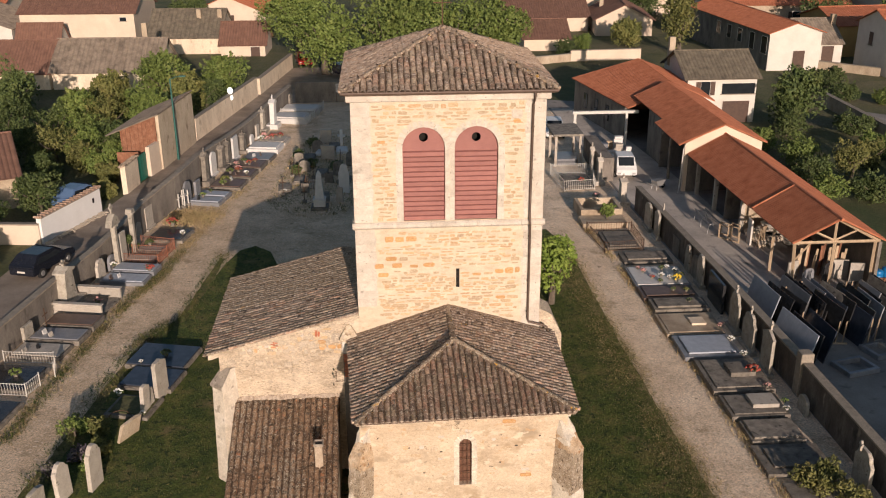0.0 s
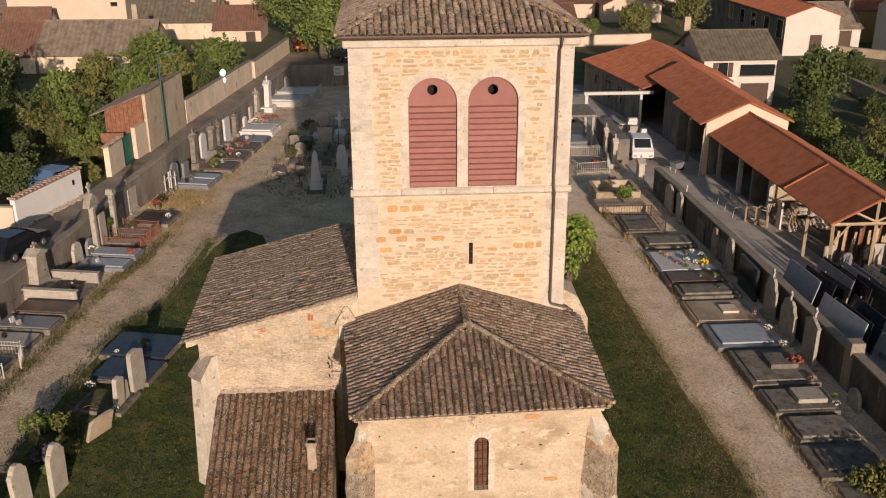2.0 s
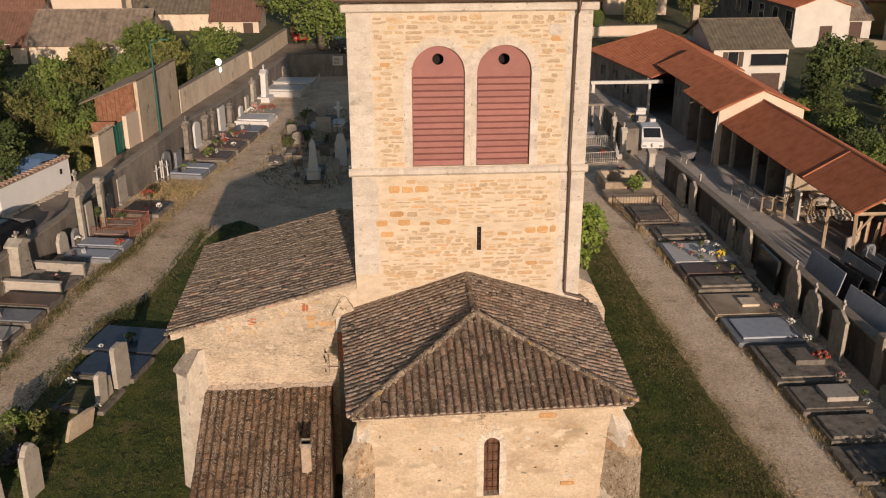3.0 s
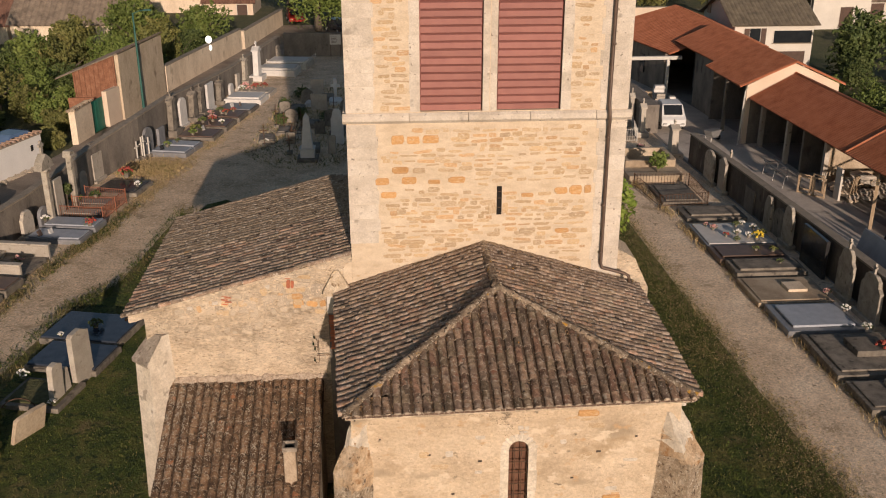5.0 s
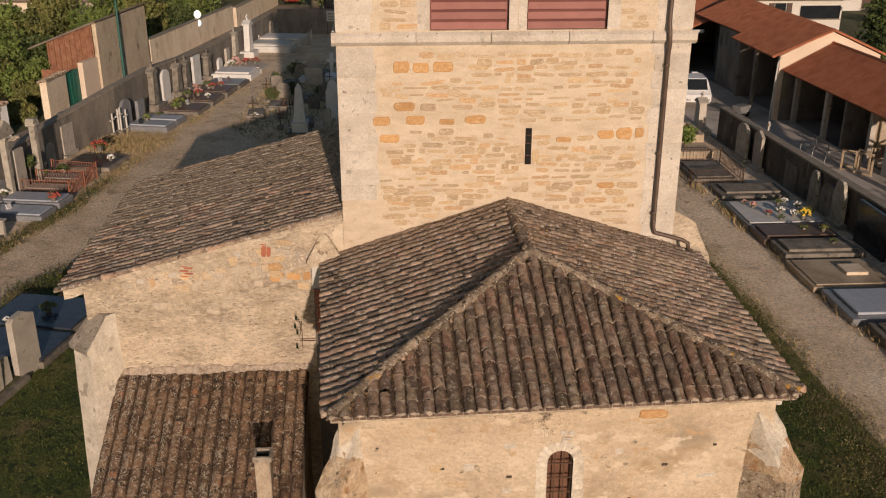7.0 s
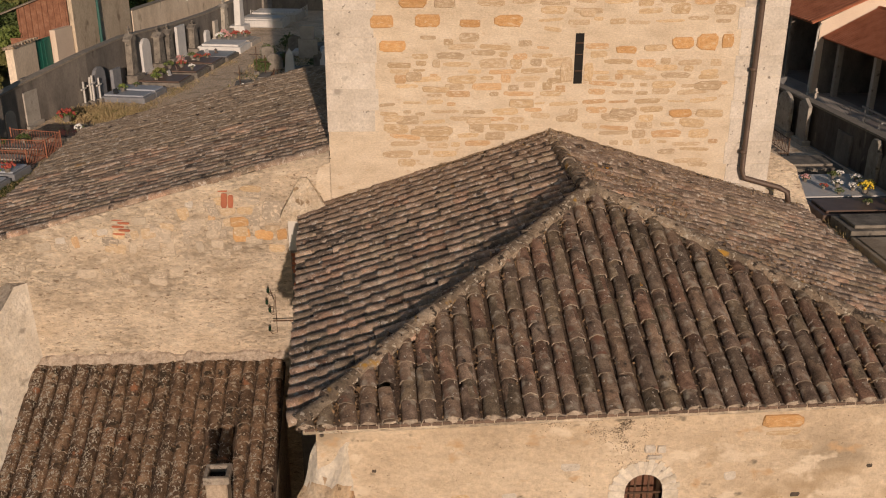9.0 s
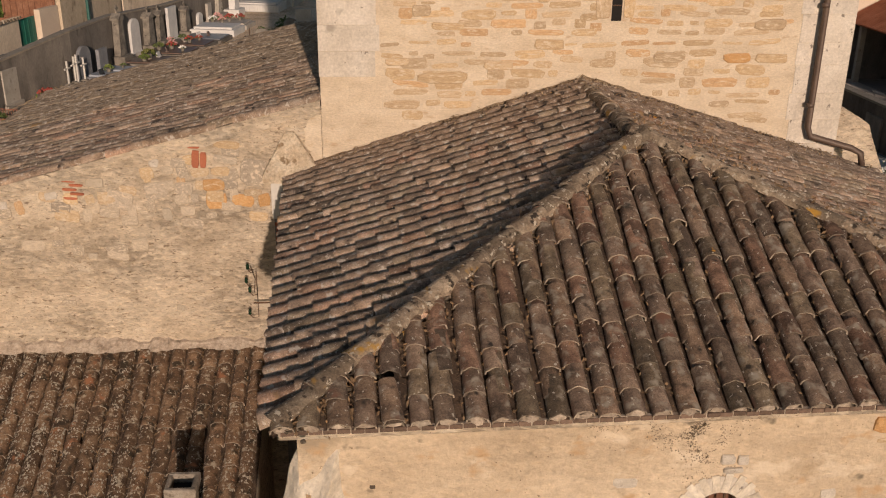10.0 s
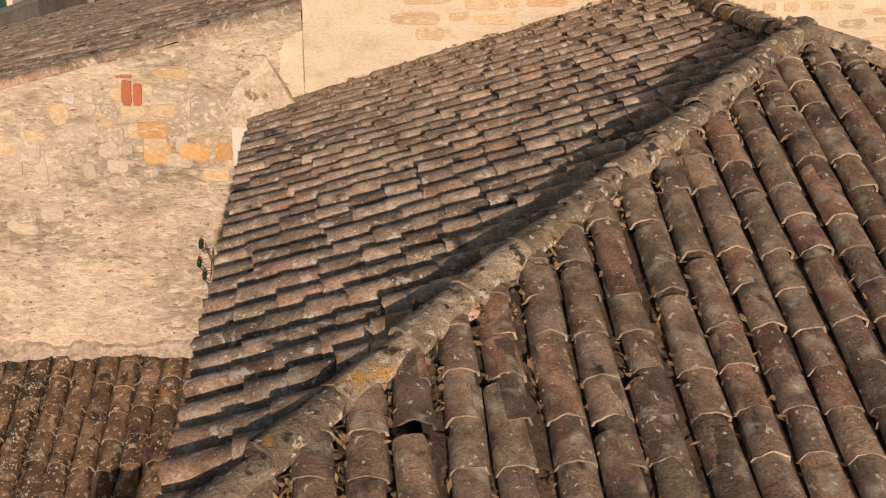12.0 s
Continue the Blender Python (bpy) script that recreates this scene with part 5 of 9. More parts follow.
while z < 5.40:
    x = -4.055 + random.uniform(0, 0.05)
    while x < -3.5:
        w = min(random.uniform(0.16, 0.22), -3.42 - x)
        part("pier_brick", boxed(x, -0.246, z, x + w - 0.012, -0.232, z + 0.058, bevel=0.003), M_RED, church)
        x += w
    z += 0.072

# --- low lean-to with its chimney ---
LX0, LX1 = -8.36, -4.28
lean_to = part("lean_to_wall", boxed(LX0 + 0.1, -4.05, 0, LX1 - 0.05, -3.6, 1.62), M_RENDER, church, "low lean-to wall in lime render")
part("lean_to_side_wall", prismed([(-3.59, 0), (-0.9, 0), (-0.9, 2.9), (-3.59, 1.7)], LX0 + 0.1, LX0 + 0.5, "x"), M_RENDER, church)
part("lean_to_side_wall", prismed([(-3.59, 0), (-0.01, 0), (-0.01, 3.2), (-3.59, 1.7)], LX1 - 0.45, LX1 - 0.05, "x"), M_RENDER, church)
TILE_LEAN = [canal_mesh("tile", 0.103 * k, 0.082 * k, 0.47, M_TILE_LEAN) for k in (0.96, 1.0, 1.03, 1.0)]
lean_roof = part("lean_to_roof", prismed([(-4.2, 1.56), (-0.01, 3.26), (-0.01, 3.32), (-4.2, 1.62)], LX0, LX1, "x"), M_CHANNEL, church, "mossy lean-to roof of brown canal tiles")
ldir = Vector((0, 4.30, 1.75))
slope("roof_plane", lean_roof, (LX0, -4.30, 1.66), (1, 0, 0), ldir, LX1 - LX0, lambda u: ldir.length, TILE_LEAN, pitch=0.226, show=0.33)
fillet((LX0 - 0.05, -0.02, 3.50), (LX1 + 0.1, -0.02, 3.50), lean_roof, M_PLUG, 0.085, "rough grey mortar flashing", 0.9)
bm = bmesh.new()
for _ in range(2600):
    u, f = random.uniform(0.1, LX1 - LX0 - 0.1), random.random() ** 0.7
    if noise.noise(Vector((u * 1.5, f * 4.0, 2.0))) < random.uniform(-0.35, 0.25):
        continue
    u = 0.2267 * round(u / 0.2267) + random.gauss(0, 0.035)
    p = Vector((LX0 + u, -4.30, 1.66)) + ldir * f + Vector((0, -0.02, 0.05 + 0.02 * random.random()))
    d = Vector((random.gauss(0, 1), random.gauss(0, 1), random.gauss(0, 0.5))).normalized() * random.uniform(0.012, 0.04)
    q = d.cross(Vector((random.gauss(0, 0.5), random.gauss(0, 0.5), 1))).normalized() * random.uniform(0.006, 0.014)
    bm.faces.new([bm.verts.new(p - d), bm.verts.new(p + q), bm.verts.new(p + d), bm.verts.new(p - q)])
tagged(part("leaf_litter", bm, M_LITTER, lean_roof, "dry leaf litter caught between the tiles"), kind="stuff")
bm = bmesh.new()
for _ in range(15000):
    u, f = random.uniform(0.02, LX1 - LX0 - 0.02), random.random()
    q = noise.noise(Vector((u * 1.1, f * 3.0, 6.0))) + 0.5 * noise.noise(Vector((u * 5.0, f * 14.0, 9.0)))
    if q < 0.5 * u / 4.0 - 0.12 + random.uniform(-0.25, 0.45):
        continue
    col = (int(u / 0.2267) + 0.5) * 0.2267
    a = math.pi * random.uniform(0.15, 0.85)
    p = Vector((LX0 + col + 0.098 * math.cos(a), -4.30, 1.66)) + ldir * f + Vector((0, -0.038, 0.093)) * math.sin(a) + Vector((0, 0, 0.022))
    w = random.uniform(0.006, 0.018)
    side = Vector((math.sin(a), 0, -math.cos(a))) * w
    up = Vector((0, 0.926, 0.377)) * w * random.uniform(0.6, 1.6)
    bm.faces.new([bm.verts.new(p - side * random.uniform(0.5, 1.2)), bm.verts.new(p - up), bm.verts.new(p + side * random.uniform(0.5, 1.2)), bm.verts.new(p + up)])
tagged(part("lichen_crust", bm, M_CRUST, lean_roof, "pale grey lichen crusts on the tiles"), kind="stuff")
chimney = part("chimney", boxed(-5.13, -3.07, 1.7, -4.83, -2.75, 3.13, bevel=0.02), M_CHIMNEY, church, "small plastered chimney with open top")
bm = bmesh.new()
for a in ((-5.15, -3.09, -4.79, -3.03), (-5.15, -2.79, -4.79, -2.73), (-5.15, -3.029, -5.09, -2.791), (-4.85, -3.029, -4.79, -2.791)):
    box(bm, a[0], a[1], 3.132, a[2], a[3], 3.25, bevel=0.012)
part("chimney_cap", bm, M_CAPGREY, chimney, "weathered grey rim of the chimney")
# black plate on the solid stack stands for the shade in the opening
part("flue", boxed(-5.11, -3.05, 3.132, -4.82, -2.77, 3.14), M_DARK, chimney)

# --- nave behind the tower ---
bm = boxed(-3.1, TY1 + 0.002, 0, 3.3, 26, 8.0)
part("nave_wall", bm, M_RENDER, church, "plain nave wall behind the tower")
bm = bmesh.new()
prism(bm, [(-3.3, 8.0), (3.5, 8.0), (0.1, 9.2)], TY1 + 0.01, 26.3, "y")
part("nave_roof", bm, M_TILE, church, "nave roof of canal tiles")
# buttress on the south side of the tower
bm = bmesh.new()
prism(bm, [(TX1 - 0.05, 0), (4.75, 0), (4.5, 5.75), (4.15, 6.55), (TX1 - 0.05, 6.95)], 0.25, 1.5, "y")
bmesh.ops.subdivide_edges(bm, edges=bm.edges[:], cuts=4, use_grid_fill=True)
for v in bm.verts:
    v.co += Vector((noise.noise(v.co * 2.1), noise.noise(v.co * 2.3 + Vector((7, 0, 0))), noise.noise(v.co * 1.9 + Vector((0, 7, 0))))) * 0.05
part("buttress", bm, M_RENDER, church, "weathered tower buttress")
# old insulators on iron hooks
hook = thing("insulator_bracket", label="rusty iron wall bracket with green ceramic insulators", category="bracket")
part("bar", tubed([(-4.05, -0.16, 4.2), (-4.42, -0.16, 4.2)], 0.012, 6), M_IRON, hook)
part("wire", tubed([(-4.40, -0.16, 4.36), (-4.38, -0.14, 4.55), (-4.44, -0.10, 4.72)], 0.005, 4), M_IRON, hook)
for x, z in ((-4.47, 4.70), (-4.50, 4.50), (-4.46, 4.36), (-4.48, 4.02)):
    part("arm", tubed([(-4.36, -0.16, 4.2), (-4.36, -0.16, z - 0.03), (x + 0.04, -0.16, z - 0.05), (x, -0.16, z)], 0.006, 5), M_IRON, hook)
    bm = bmesh.new()
    lathe(bm, [(0.015, 0), (0.026, 0.02), (0.02, 0.04), (0.026, 0.055), (0.012, 0.085)], 8, (x, -0.16, z))
    part("insulator", bm, M_GREENGLASS, hook, smooth=True)

# ---- cemetery walls ----
EAST = [(17.1, -16), (16.75, 4.3), (16.45, 15.0), (15.75, 30.5)]


def wall_run(name, line, thick, h, material, label, coping=True, over=0.05):
    bm, cp = bmesh.new(), bmesh.new()
    hs = h if isinstance(h, (list, tuple)) else [h] * len(line)
    for k0, ((x0, y0), (x1, y1)) in enumerate(zip(line, line[1:])):
        d = Vector((x1 - x0, y1 - y0)).normalized()
        n = Vector((d.y, -d.x)) * thick / 2
        e = d * 0.02
        tops = (hs[k0], hs[k0 + 1], hs[k0 + 1], hs[k0])
        prism(bm, [(x0 + n.x, y0 + n.y), (x1 + n.x, y1 + n.y), (x1 - n.x, y1 - n.y), (x0 - n.x, y0 - n.y)], -0.05, 1.0, "z")
        bm.verts.ensure_lookup_table()
        for i in range(4):
            bm.verts[len(bm.verts) - 4 + i].co.z = tops[i]
        k = (thick / 2 + over) / (thick / 2)
        pts = [(x0 + n.x * k, y0 + n.y * k), (x1 + n.x * k, y1 + n.y * k), (x1 - n.x * k, y1 - n.y * k), (x0 - n.x * k, y0 - n.y * k)]
        if coping:
            prism(cp, pts, 0.0, 1.0, "z")
            cp.verts.ensure_lookup_table()
            for i in range(4):
                cp.verts[len(cp.verts) - 4 + i].co.z = tops[i] + 0.09
                cp.verts[len(cp.verts) - 8 + i].co.z = tops[i] + 0.004
    w = tagged(part(name, bm, material), label, "wall", kind="structure")
    if coping:
        part("coping", cp, M_COPING, w)
    else:
        cp.free()
    return w


wall_run("wall_west", WEST, 0.32, [1.55, 1.55, 1.6, 1.65, 1.7, 1.8, 2.0, 2.4, 2.4, 2.0, 1.85, 1.85, 1.85], M_CEMWALL, "grey cement-rendered cemetery wall along the lane")
wall_run("wall_east", EAST, 0.34, 1.70, M_EASTWALL, "stained grey cemetery wall with worn coping")
wall_run("wall_south", [(-11.4, 66.8), (13.8, 66.8)], 0.3, 2.15, M_CEMWALL, "grey cement wall closing the cemetery", coping=False)
part("pillar", boxed(16.45, 4.2, 0, 17.05, 4.75, 2.2, bevel=0.03), M_COPING, bpy.data.objects["wall_east"], "cement pillar with flat cap")


# ---- tombs ----
def headstone(parent, x, y, w, h, t, shape, material, z=0.0, lean=0.0, name="headstone"):
    """An upright stone in the plane across x; shapes: square, round, shoulder, peak, cross, stele."""
    if shape == "round":
        pts = [(-w / 2, 0), (w / 2, 0), (w / 2, h - w * 0.4)] + [(w / 2 * math.cos(a), h - w * 0.4 + w * 0.4 * math.sin(a)) for a in [math.pi * k / 8 for k in range(1, 8)]] + [(-w / 2, h - w * 0.4)]
    elif shape == "shoulder":
        pts = [(-w / 2, 0), (w / 2, 0), (w / 2, h * 0.72), (w * 0.36, h * 0.80), (w * 0.34, h * 0.92), (w * 0.18, h), (-w * 0.18, h), (-w * 0.34, h * 0.92), (-w * 0.36, h * 0.80), (-w / 2, h * 0.72)]
    elif shape == "peak":
        pts = [(-w / 2, 0), (w / 2, 0), (w / 2, h * 0.84), (w * 0.58, h * 0.86), (0, h), (-w * 0.58, h * 0.86), (-w / 2, h * 0.84)]
    elif shape == "worn":
        k, q = random.uniform(0.04, 0.10), random.uniform(0.90, 0.97)
        pts = [(-w / 2, 0), (w / 2, 0), (w * 0.49, h * q), (w * 0.32, h * (q + 0.02)), (w * 0.1, h), (-w * 0.36, h * 0.985), (-w * 0.47, h * (1 - k))]
    elif shape == "notched":
        pts = [(-w / 2, 0), (w / 2, 0), (w / 2, h * 0.80), (w * 0.42, h * 0.84), (w * 0.36, h * 0.84), (w * 0.30, h * 0.93), (w * 0.12, h), (-w * 0.12, h), (-w * 0.30, h * 0.93), (-w * 0.36, h * 0.84), (-w * 0.42, h * 0.84), (-w / 2, h * 0.80)]
    elif shape == "cross":
        a = w * 0.16
        pts = [(-a, 0), (a, 0), (a, h * 0.55), (w / 2, h * 0.55), (w / 2, h * 0.55 + 2 * a), (a, h * 0.55 + 2 * a), (a, h), (-a, h), (-a, h * 0.55 + 2 * a), (-w / 2, h * 0.55 + 2 * a), (-w / 2, h * 0.55), (-a, h * 0.55)]
    else:
        pts = [(-w / 2, 0), (w / 2, 0), (w / 2, h), (-w / 2, h)]
    bm = prismed([(y + p, z + q) for p, q in pts], x - t / 2, x + t / 2, "x")
    bmesh.ops.bevel(bm, geom=bm.edges[:], offset=min(0.015, t * 0.15), segments=1, affect="EDGES")
    ob = part(name, bm, material, parent)
    if lean:
        ob.matrix_basis = pose(x, y, z, 0, lean, 0) @ Matrix.Translation((-x, -y, -z))
    return ob


def bouquet(x, y, z, r, material, label, leaves=True, pot=True, group="grave flowers"):
    b = thing("flower_pot", (x, y, z), random.uniform(0, 360), label, "flowers", group)
    if pot:
        bm = bmesh.new()
        lathe(bm, [(r * 0.34, 0), (r * 0.46, r * 0.7), (r * 0.5, r * 0.72), (r * 0.4, r * 0.7)], 8)
        part("pot", bm, M_TOMB, b)
    bm = bmesh.new()
    for _ in range(26):
        a, q = random.uniform(0, math.tau), r * math.sqrt(random.random())
        blob(bm, (q * math.cos(a), q * math.sin(a), r * (0.75 + 0.7 * (1 - (q / r) ** 2) * random.uniform(0.6, 1))), r * random.uniform(0.12, 0.22), 0.5, 1)
    part("blossom", bm, material, b)
    if leaves:
        bm = bmesh.new()
        for _ in range(40):
            a, q = random.uniform(0, math.tau), r * random.uniform(0.3, 1.1)
            c = Vector((q * math.cos(a), q * math.sin(a), r * random.uniform(0.5, 1.1)))
            d = Vector((random.gauss(0, 1), random.gauss(0, 1), random.gauss(0, 1))).normalized() * r * 0.22
            s = d.cross(Vector((0.3, 0.2, 1))).normalized() * r * 0.09
            bm.faces.new([bm.verts.new(c - d), bm.verts.new(c + s), bm.verts.new(c + d), bm.verts.new(c - s)])
        part("leaves", bm, M_LEAF, b)
    return b


def tomb(x0, y0, x1, y1, h, material, label, top=None, rim=0.16, slab_h=0.10, head=None, plinth=None, turn=0.0, group="cemetery tombs"):
    """A flat tomb: base kerb, covering slab, sometimes a raised panel, an upright stone and a plinth. head: x, y, width, height, thickness, shape, material."""
    cx, cy = (x0 + x1) / 2, (y0 + y1) / 2
    tb = thing("tomb", (cx, cy, 0), turn, label, "tomb", group)
    a, b = (x1 - x0) / 2, (y1 - y0) / 2
    part("base", boxed(-a, -b, -0.03, a, b, h, bevel=0.02), material, tb)
    if top:
        part("slab", boxed(-a + rim, -b + rim, h + 0.004, a - rim, b - rim, h + slab_h, bevel=0.02), top, tb)
    if plinth:
        px, py, pw, pd, ph, pm = plinth
        part("plinth", boxed(px - pw / 2, py - pd / 2, h + 0.006, px + pw / 2, py + pd / 2, h + ph, bevel=0.015), pm, tb)
    if head:
        hx, hy, w, hh, t, shape, hm = head
        headstone(tb, hx, hy, w, hh, t, shape, hm, 0.0)
    return tb


def railing(label, pts, h, material, gap=0.13, group="grave railings", closed=False):
    """A low iron railing: posts, two rails and upright bars."""
    r = thing("railing", (*pts[0], 0), 0, label, "railing", group)
    o = Vector((*pts[0], 0))
    for p in pts:
        q = Vector((*p, 0)) - o
        part("post", tubed([q, q + Vector((0, 0, h + 0.08))], 0.03, 6), material, r)
    for p0, p1 in zip(pts, pts[1:]):
        a, b = Vector((*p0, 0)) - o, Vector((*p1, 0)) - o
        for z in (0.12, h):
            part("rail", tubed([a + Vector((0, 0, z)), b + Vector((0, 0, z))], 0.016, 5), material, r)
        n = int((b - a).length / gap)
        for k in range(1, n):
            c = a.lerp(b, k / n)
            part("bar", tubed([c + Vector((0, 0, 0.1)), c + Vector((0, 0, h + 0.03))], 0.011, 4), material, r)
    return r


def monument(x, y, h, w, material, label, turn=0.0, group="upright monuments"):
    """A tall family monument: stepped base, shaft, moulded cap and a small cross."""
    m = thing("monument", (x, y, 0), turn, label, "monument", group)
    part("base", boxed(-w * 0.55, -w * 0.7, -0.03, w * 0.55, w * 0.7, h * 0.14, bevel=0.02), material, m)
    part("shaft", prismed([(-w * 0.52, h * 0.141), (w * 0.52, h * 0.141), (w * 0.44, h * 0.3), (w * 0.36, h * 0.74), (-w * 0.36, h * 0.74), (-w * 0.44, h * 0.3)], -w * 0.22, w * 0.22, "x", 0.015), material, m)
    part("cap", prismed([(-w * 0.46, h * 0.742), (w * 0.46, h * 0.742), (w * 0.46, h * 0.78), (0, h * 0.87), (-w * 0.46, h * 0.78)], -w * 0.3, w * 0.3, "x"), material, m)
    bm = bmesh.new()
    box(bm, -0.045, -0.045, h * 0.86, 0.045, 0.045, h)
    box(bm, -0.044, -w * 0.2, h * 0.925, 0.044, w * 0.2, h * 0.96)
    part("cross", bm, material, m)
    return m


# --- row along the east wall ---
tomb(12.35, 20.3, 15.4, 22.1, 0.22, M_TOMB, "weathered grey tomb with raised frame slab", M_TOMB, 0.3, 0.1)
tomb(12.15, 16.6, 15.4, 19.4, 0.26, M_GRANITE, "pale granite family tomb covered with flowers", M_MARBLE, 0.1, 0.06, (16.05 - 13.775, 0, 1.5, 1.45, 0.14, "round", M_TOMB))
tomb(12.15, 14.9, 15.3, 16.5, 0.28, M_BROWNSTONE, "brown granite tomb with stepped edge", M_BROWNSTONE, 0.18, 0.09)
tomb(12.3, 13.2, 15.4, 14.7, 0.34, M_TOMB, "stepped weathered stone tomb", M_TOMB, 0.2, 0.12)
tomb(12.2, 10.5, 15.3, 13.0, 0.22, M_TANWALL, "sandy stone tomb with small framed plaque", M_TANWALL, 0.14, 0.05, None, (0.4, 0, 0.8, 0.8, 0.16, M_LANEWALL))
tomb(12.35, 7.9, 15.3, 10.3, 0.26, M_GRANITE, "blue-grey polished granite tomb", M_SLABBLUE, 0.28, 0.1)
tomb(12.65, 4.5, 15.6, 7.6, 0.30, M_TOMB, "dark weathered tomb with raised plinth", M_TOMB, 0.22, 0.08, None, (0.3, 0.1, 1.2, 1.1, 0.3, M_TOMB))
tomb(12.75, 2.3, 15.4, 4.2, 0.28, M_TOMB, "weathered tomb with pale raised panel", M_TOMB, 0.15, 0.06, None, (0.4, 0.1, 1.2, 1.0, 0.24, M_TOMB_PALE))
tomb(12.95, 0.4, 15.3, 2.05, 0.24, M_TOMB, "plain grey stone tomb slab", M_TOMB, 0.12, 0.12)
tomb(12.75, -1.9, 15.6, 0.2, 0.20, M_TOMB, "wide grey tomb with inset slab", M_TOMB, 0.4, 0.1)
tomb(13.1, -6.0, 15.6, -2.4, 0.16, M_TOMB, "low stone grave kerb grown over with shrubs", None)
EAST_HEADS = ((15.95, 19.2, 0.8, 1.7, "shoulder", M_STELE, "grey cement panel against the wall"), (16.0, 17.0, 1.0, 1.95, "shoulder", M_STELE, "pale shouldered stele against the wall"), (16.0, 14.2, 2.3, 1.75, "square", M_GRANITE_DARK, "large dark framed memorial panel"), (15.95, 11.2, 1.2, 2.2, "shoulder", M_STELE, "tall grey shouldered stele with a small cross"), (15.95, 9.1, 1.5, 2.0, "shoulder", M_STELE, "grey stele with shoulders and pale statue"), (15.9, 6.6, 1.15, 2.35, "peak", M_STELE, "pedimented stele with side columns"), (16.2, 2.9, 0.9, 0.9, "round", M_STELE, "small arched plaque with pale frame"), (16.2, -2.6, 1.3, 1.7, "shoulder", M_STELE, "plain grey stele leaning on the wall"), (16.0, 21.7, 1.2, 1.3, "square", M_CEMWALL, "plain cement headstone against the wall"), (15.6, 24.8, 0.9, 2.0, "peak", M_TOMB_PALE, "pale carved stele with pointed top"), (15.5, 26.6, 1.4, 1.9, "round", M_STELE, "grey round-topped headstone beside the wall"))
for x, y, w, h, shape, m, label in EAST_HEADS:
    hs = thing("stele", (x, y, 0), 0, label, "gravestone", "stones along the east wall")
    headstone(hs, 0, 0, w, h, 0.16, shape, m, -0.03, name="slab")
    if h > 1.8:
        part("base", boxed(-0.2, -w * 0.6, -0.03, 0.2, w * 0.6, 0.2, bevel=0.02), m, hs)
for y, z in ((11.2, 2.15), (9.1, 1.95), (6.6, 2.3), (24.8, 1.95), (-2.6, 1.65)):
    st = thing("grave_cross", (15.95, y, z), 0, "small pale stone cross on top of a stele", "cross", "stone crosses")
    headstone(st, 0, 0, 0.26, 0.45, 0.09, "cross", M_TOMB_PALE, 0, name="cross")
for x, y, z, r, m, label in ((13.0, 18.4, 0.34, 0.20, M_FLOWER_PINK, "pink flowers in a pot"), (14.6, 17.0, 0.34, 0.30, M_FLOWER_YELLOW, "tall yellow flowers in a pot"), (13.9, 17.7, 0.34, 0.2, M_FLOWER_WHITE, "white flowers in a pot"), (14.9, 18.3, 0.34, 0.2, M_FLOWER_WHITE, "white flowers in a pot"), (13.6, 16.9, 0.34, 0.16, M_LEAF_DARK, "dark green plant in a pot"), (13.3, 17.5, 0.34, 0.16, M_FLOWER_RED, "red flowers in a pot"), (14.2, 18.7, 0.34, 0.2, M_LEAF_DARK, "dark green plant in a pot"), (14.3, 17.3, 0.34, 0.2, M_FLOWER_WHITE, "white flowers in a pot"), (15.0, 17.5, 0.34, 0.22, M_LEAF_YELLOW, "yellow leaved plant in a pot"), (12.8, 18.9, 0.34, 0.15, M_FLOWER_PINK, "pink flowers in a pot"), (14.6, 19.0, 0.34, 0.16, M_FLOWER_WHITE, "white flowers in a pot"), (15.2, 11.0, 0.3, 0.18, M_FLOWER_PINK, "pink flowers in a pot"), (14.4, 13.9, 0.46, 0.16, M_LEAF_DARK, "dark green plant in a pot"), (15.1, 9.3, 0.36, 0.2, M_FLOWER_WHITE, "white flowers in a pot"), (15.2, 7.7, 0.36, 0.2, M_FLOWER_WHITE, "white flowers in a pot"), (15.0, 5.9, 0.38, 0.34, M_FLOWER_RED, "bright red flowers in a stone trough"), (15.2, 4.6, 0.34, 0.18, M_FLOWER_PINK, "faded pink flowers in a pot"), (15.3, 2.6, 0.34, 0.16, M_FLOWER_WHITE, "white flowers in a pot"), (15.5, 3.3, 0.3, 0.16, M_LEAF, "green plant in a pot"), (14.7, 15.4, 0.38, 0.2, M_LEAF_YELLOW, "yellow-green plant in a pot"), (14.0, 15.6, 0.38, 0.16, M_LEAF_DARK, "dark green plant in a pot"), (13.0, 36.8, 0.1, 0.3, M_FLOWER_RED, "red flowers on a grave"), (13.4, 33.2, 0.0, 0.3, M_FLOWER_PINK, "pink and white flowers on a grave")):
    bouquet(x, y, z, r, m, label)
# railed plots and the vault farther along the path
railing("white painted iron grave railing", [(11.3, 34.9), (13.7, 35.2), (14.3, 39.0), (11.0, 39.0), (11.3, 34.9)], 0.85, M_WHITEIRON, 0.16)
railing("white painted iron grave railing", [(11.0, 39.4), (13.9, 39.3), (14.1, 42.0)], 0.85, M_WHITEIRON, 0.16)
railing("dark iron railing round a stone grave", [(11.6, 22.5), (11.2, 26.2), (14.2, 26.0), (14.2, 22.8), (11.6, 22.5)], 0.7, M_IRON, 0.16)
tomb(11.9, 22.9, 14.0, 25.8, 0.18, M_TOMB, "railed grave with old stone slab", M_TOMB, 0.2, 0.08)
tomb(11.5, 35.3, 13.8, 38.6, 0.2, M_TOMB, "railed grave with stone slab", M_TOMB, 0.2, 0.08)
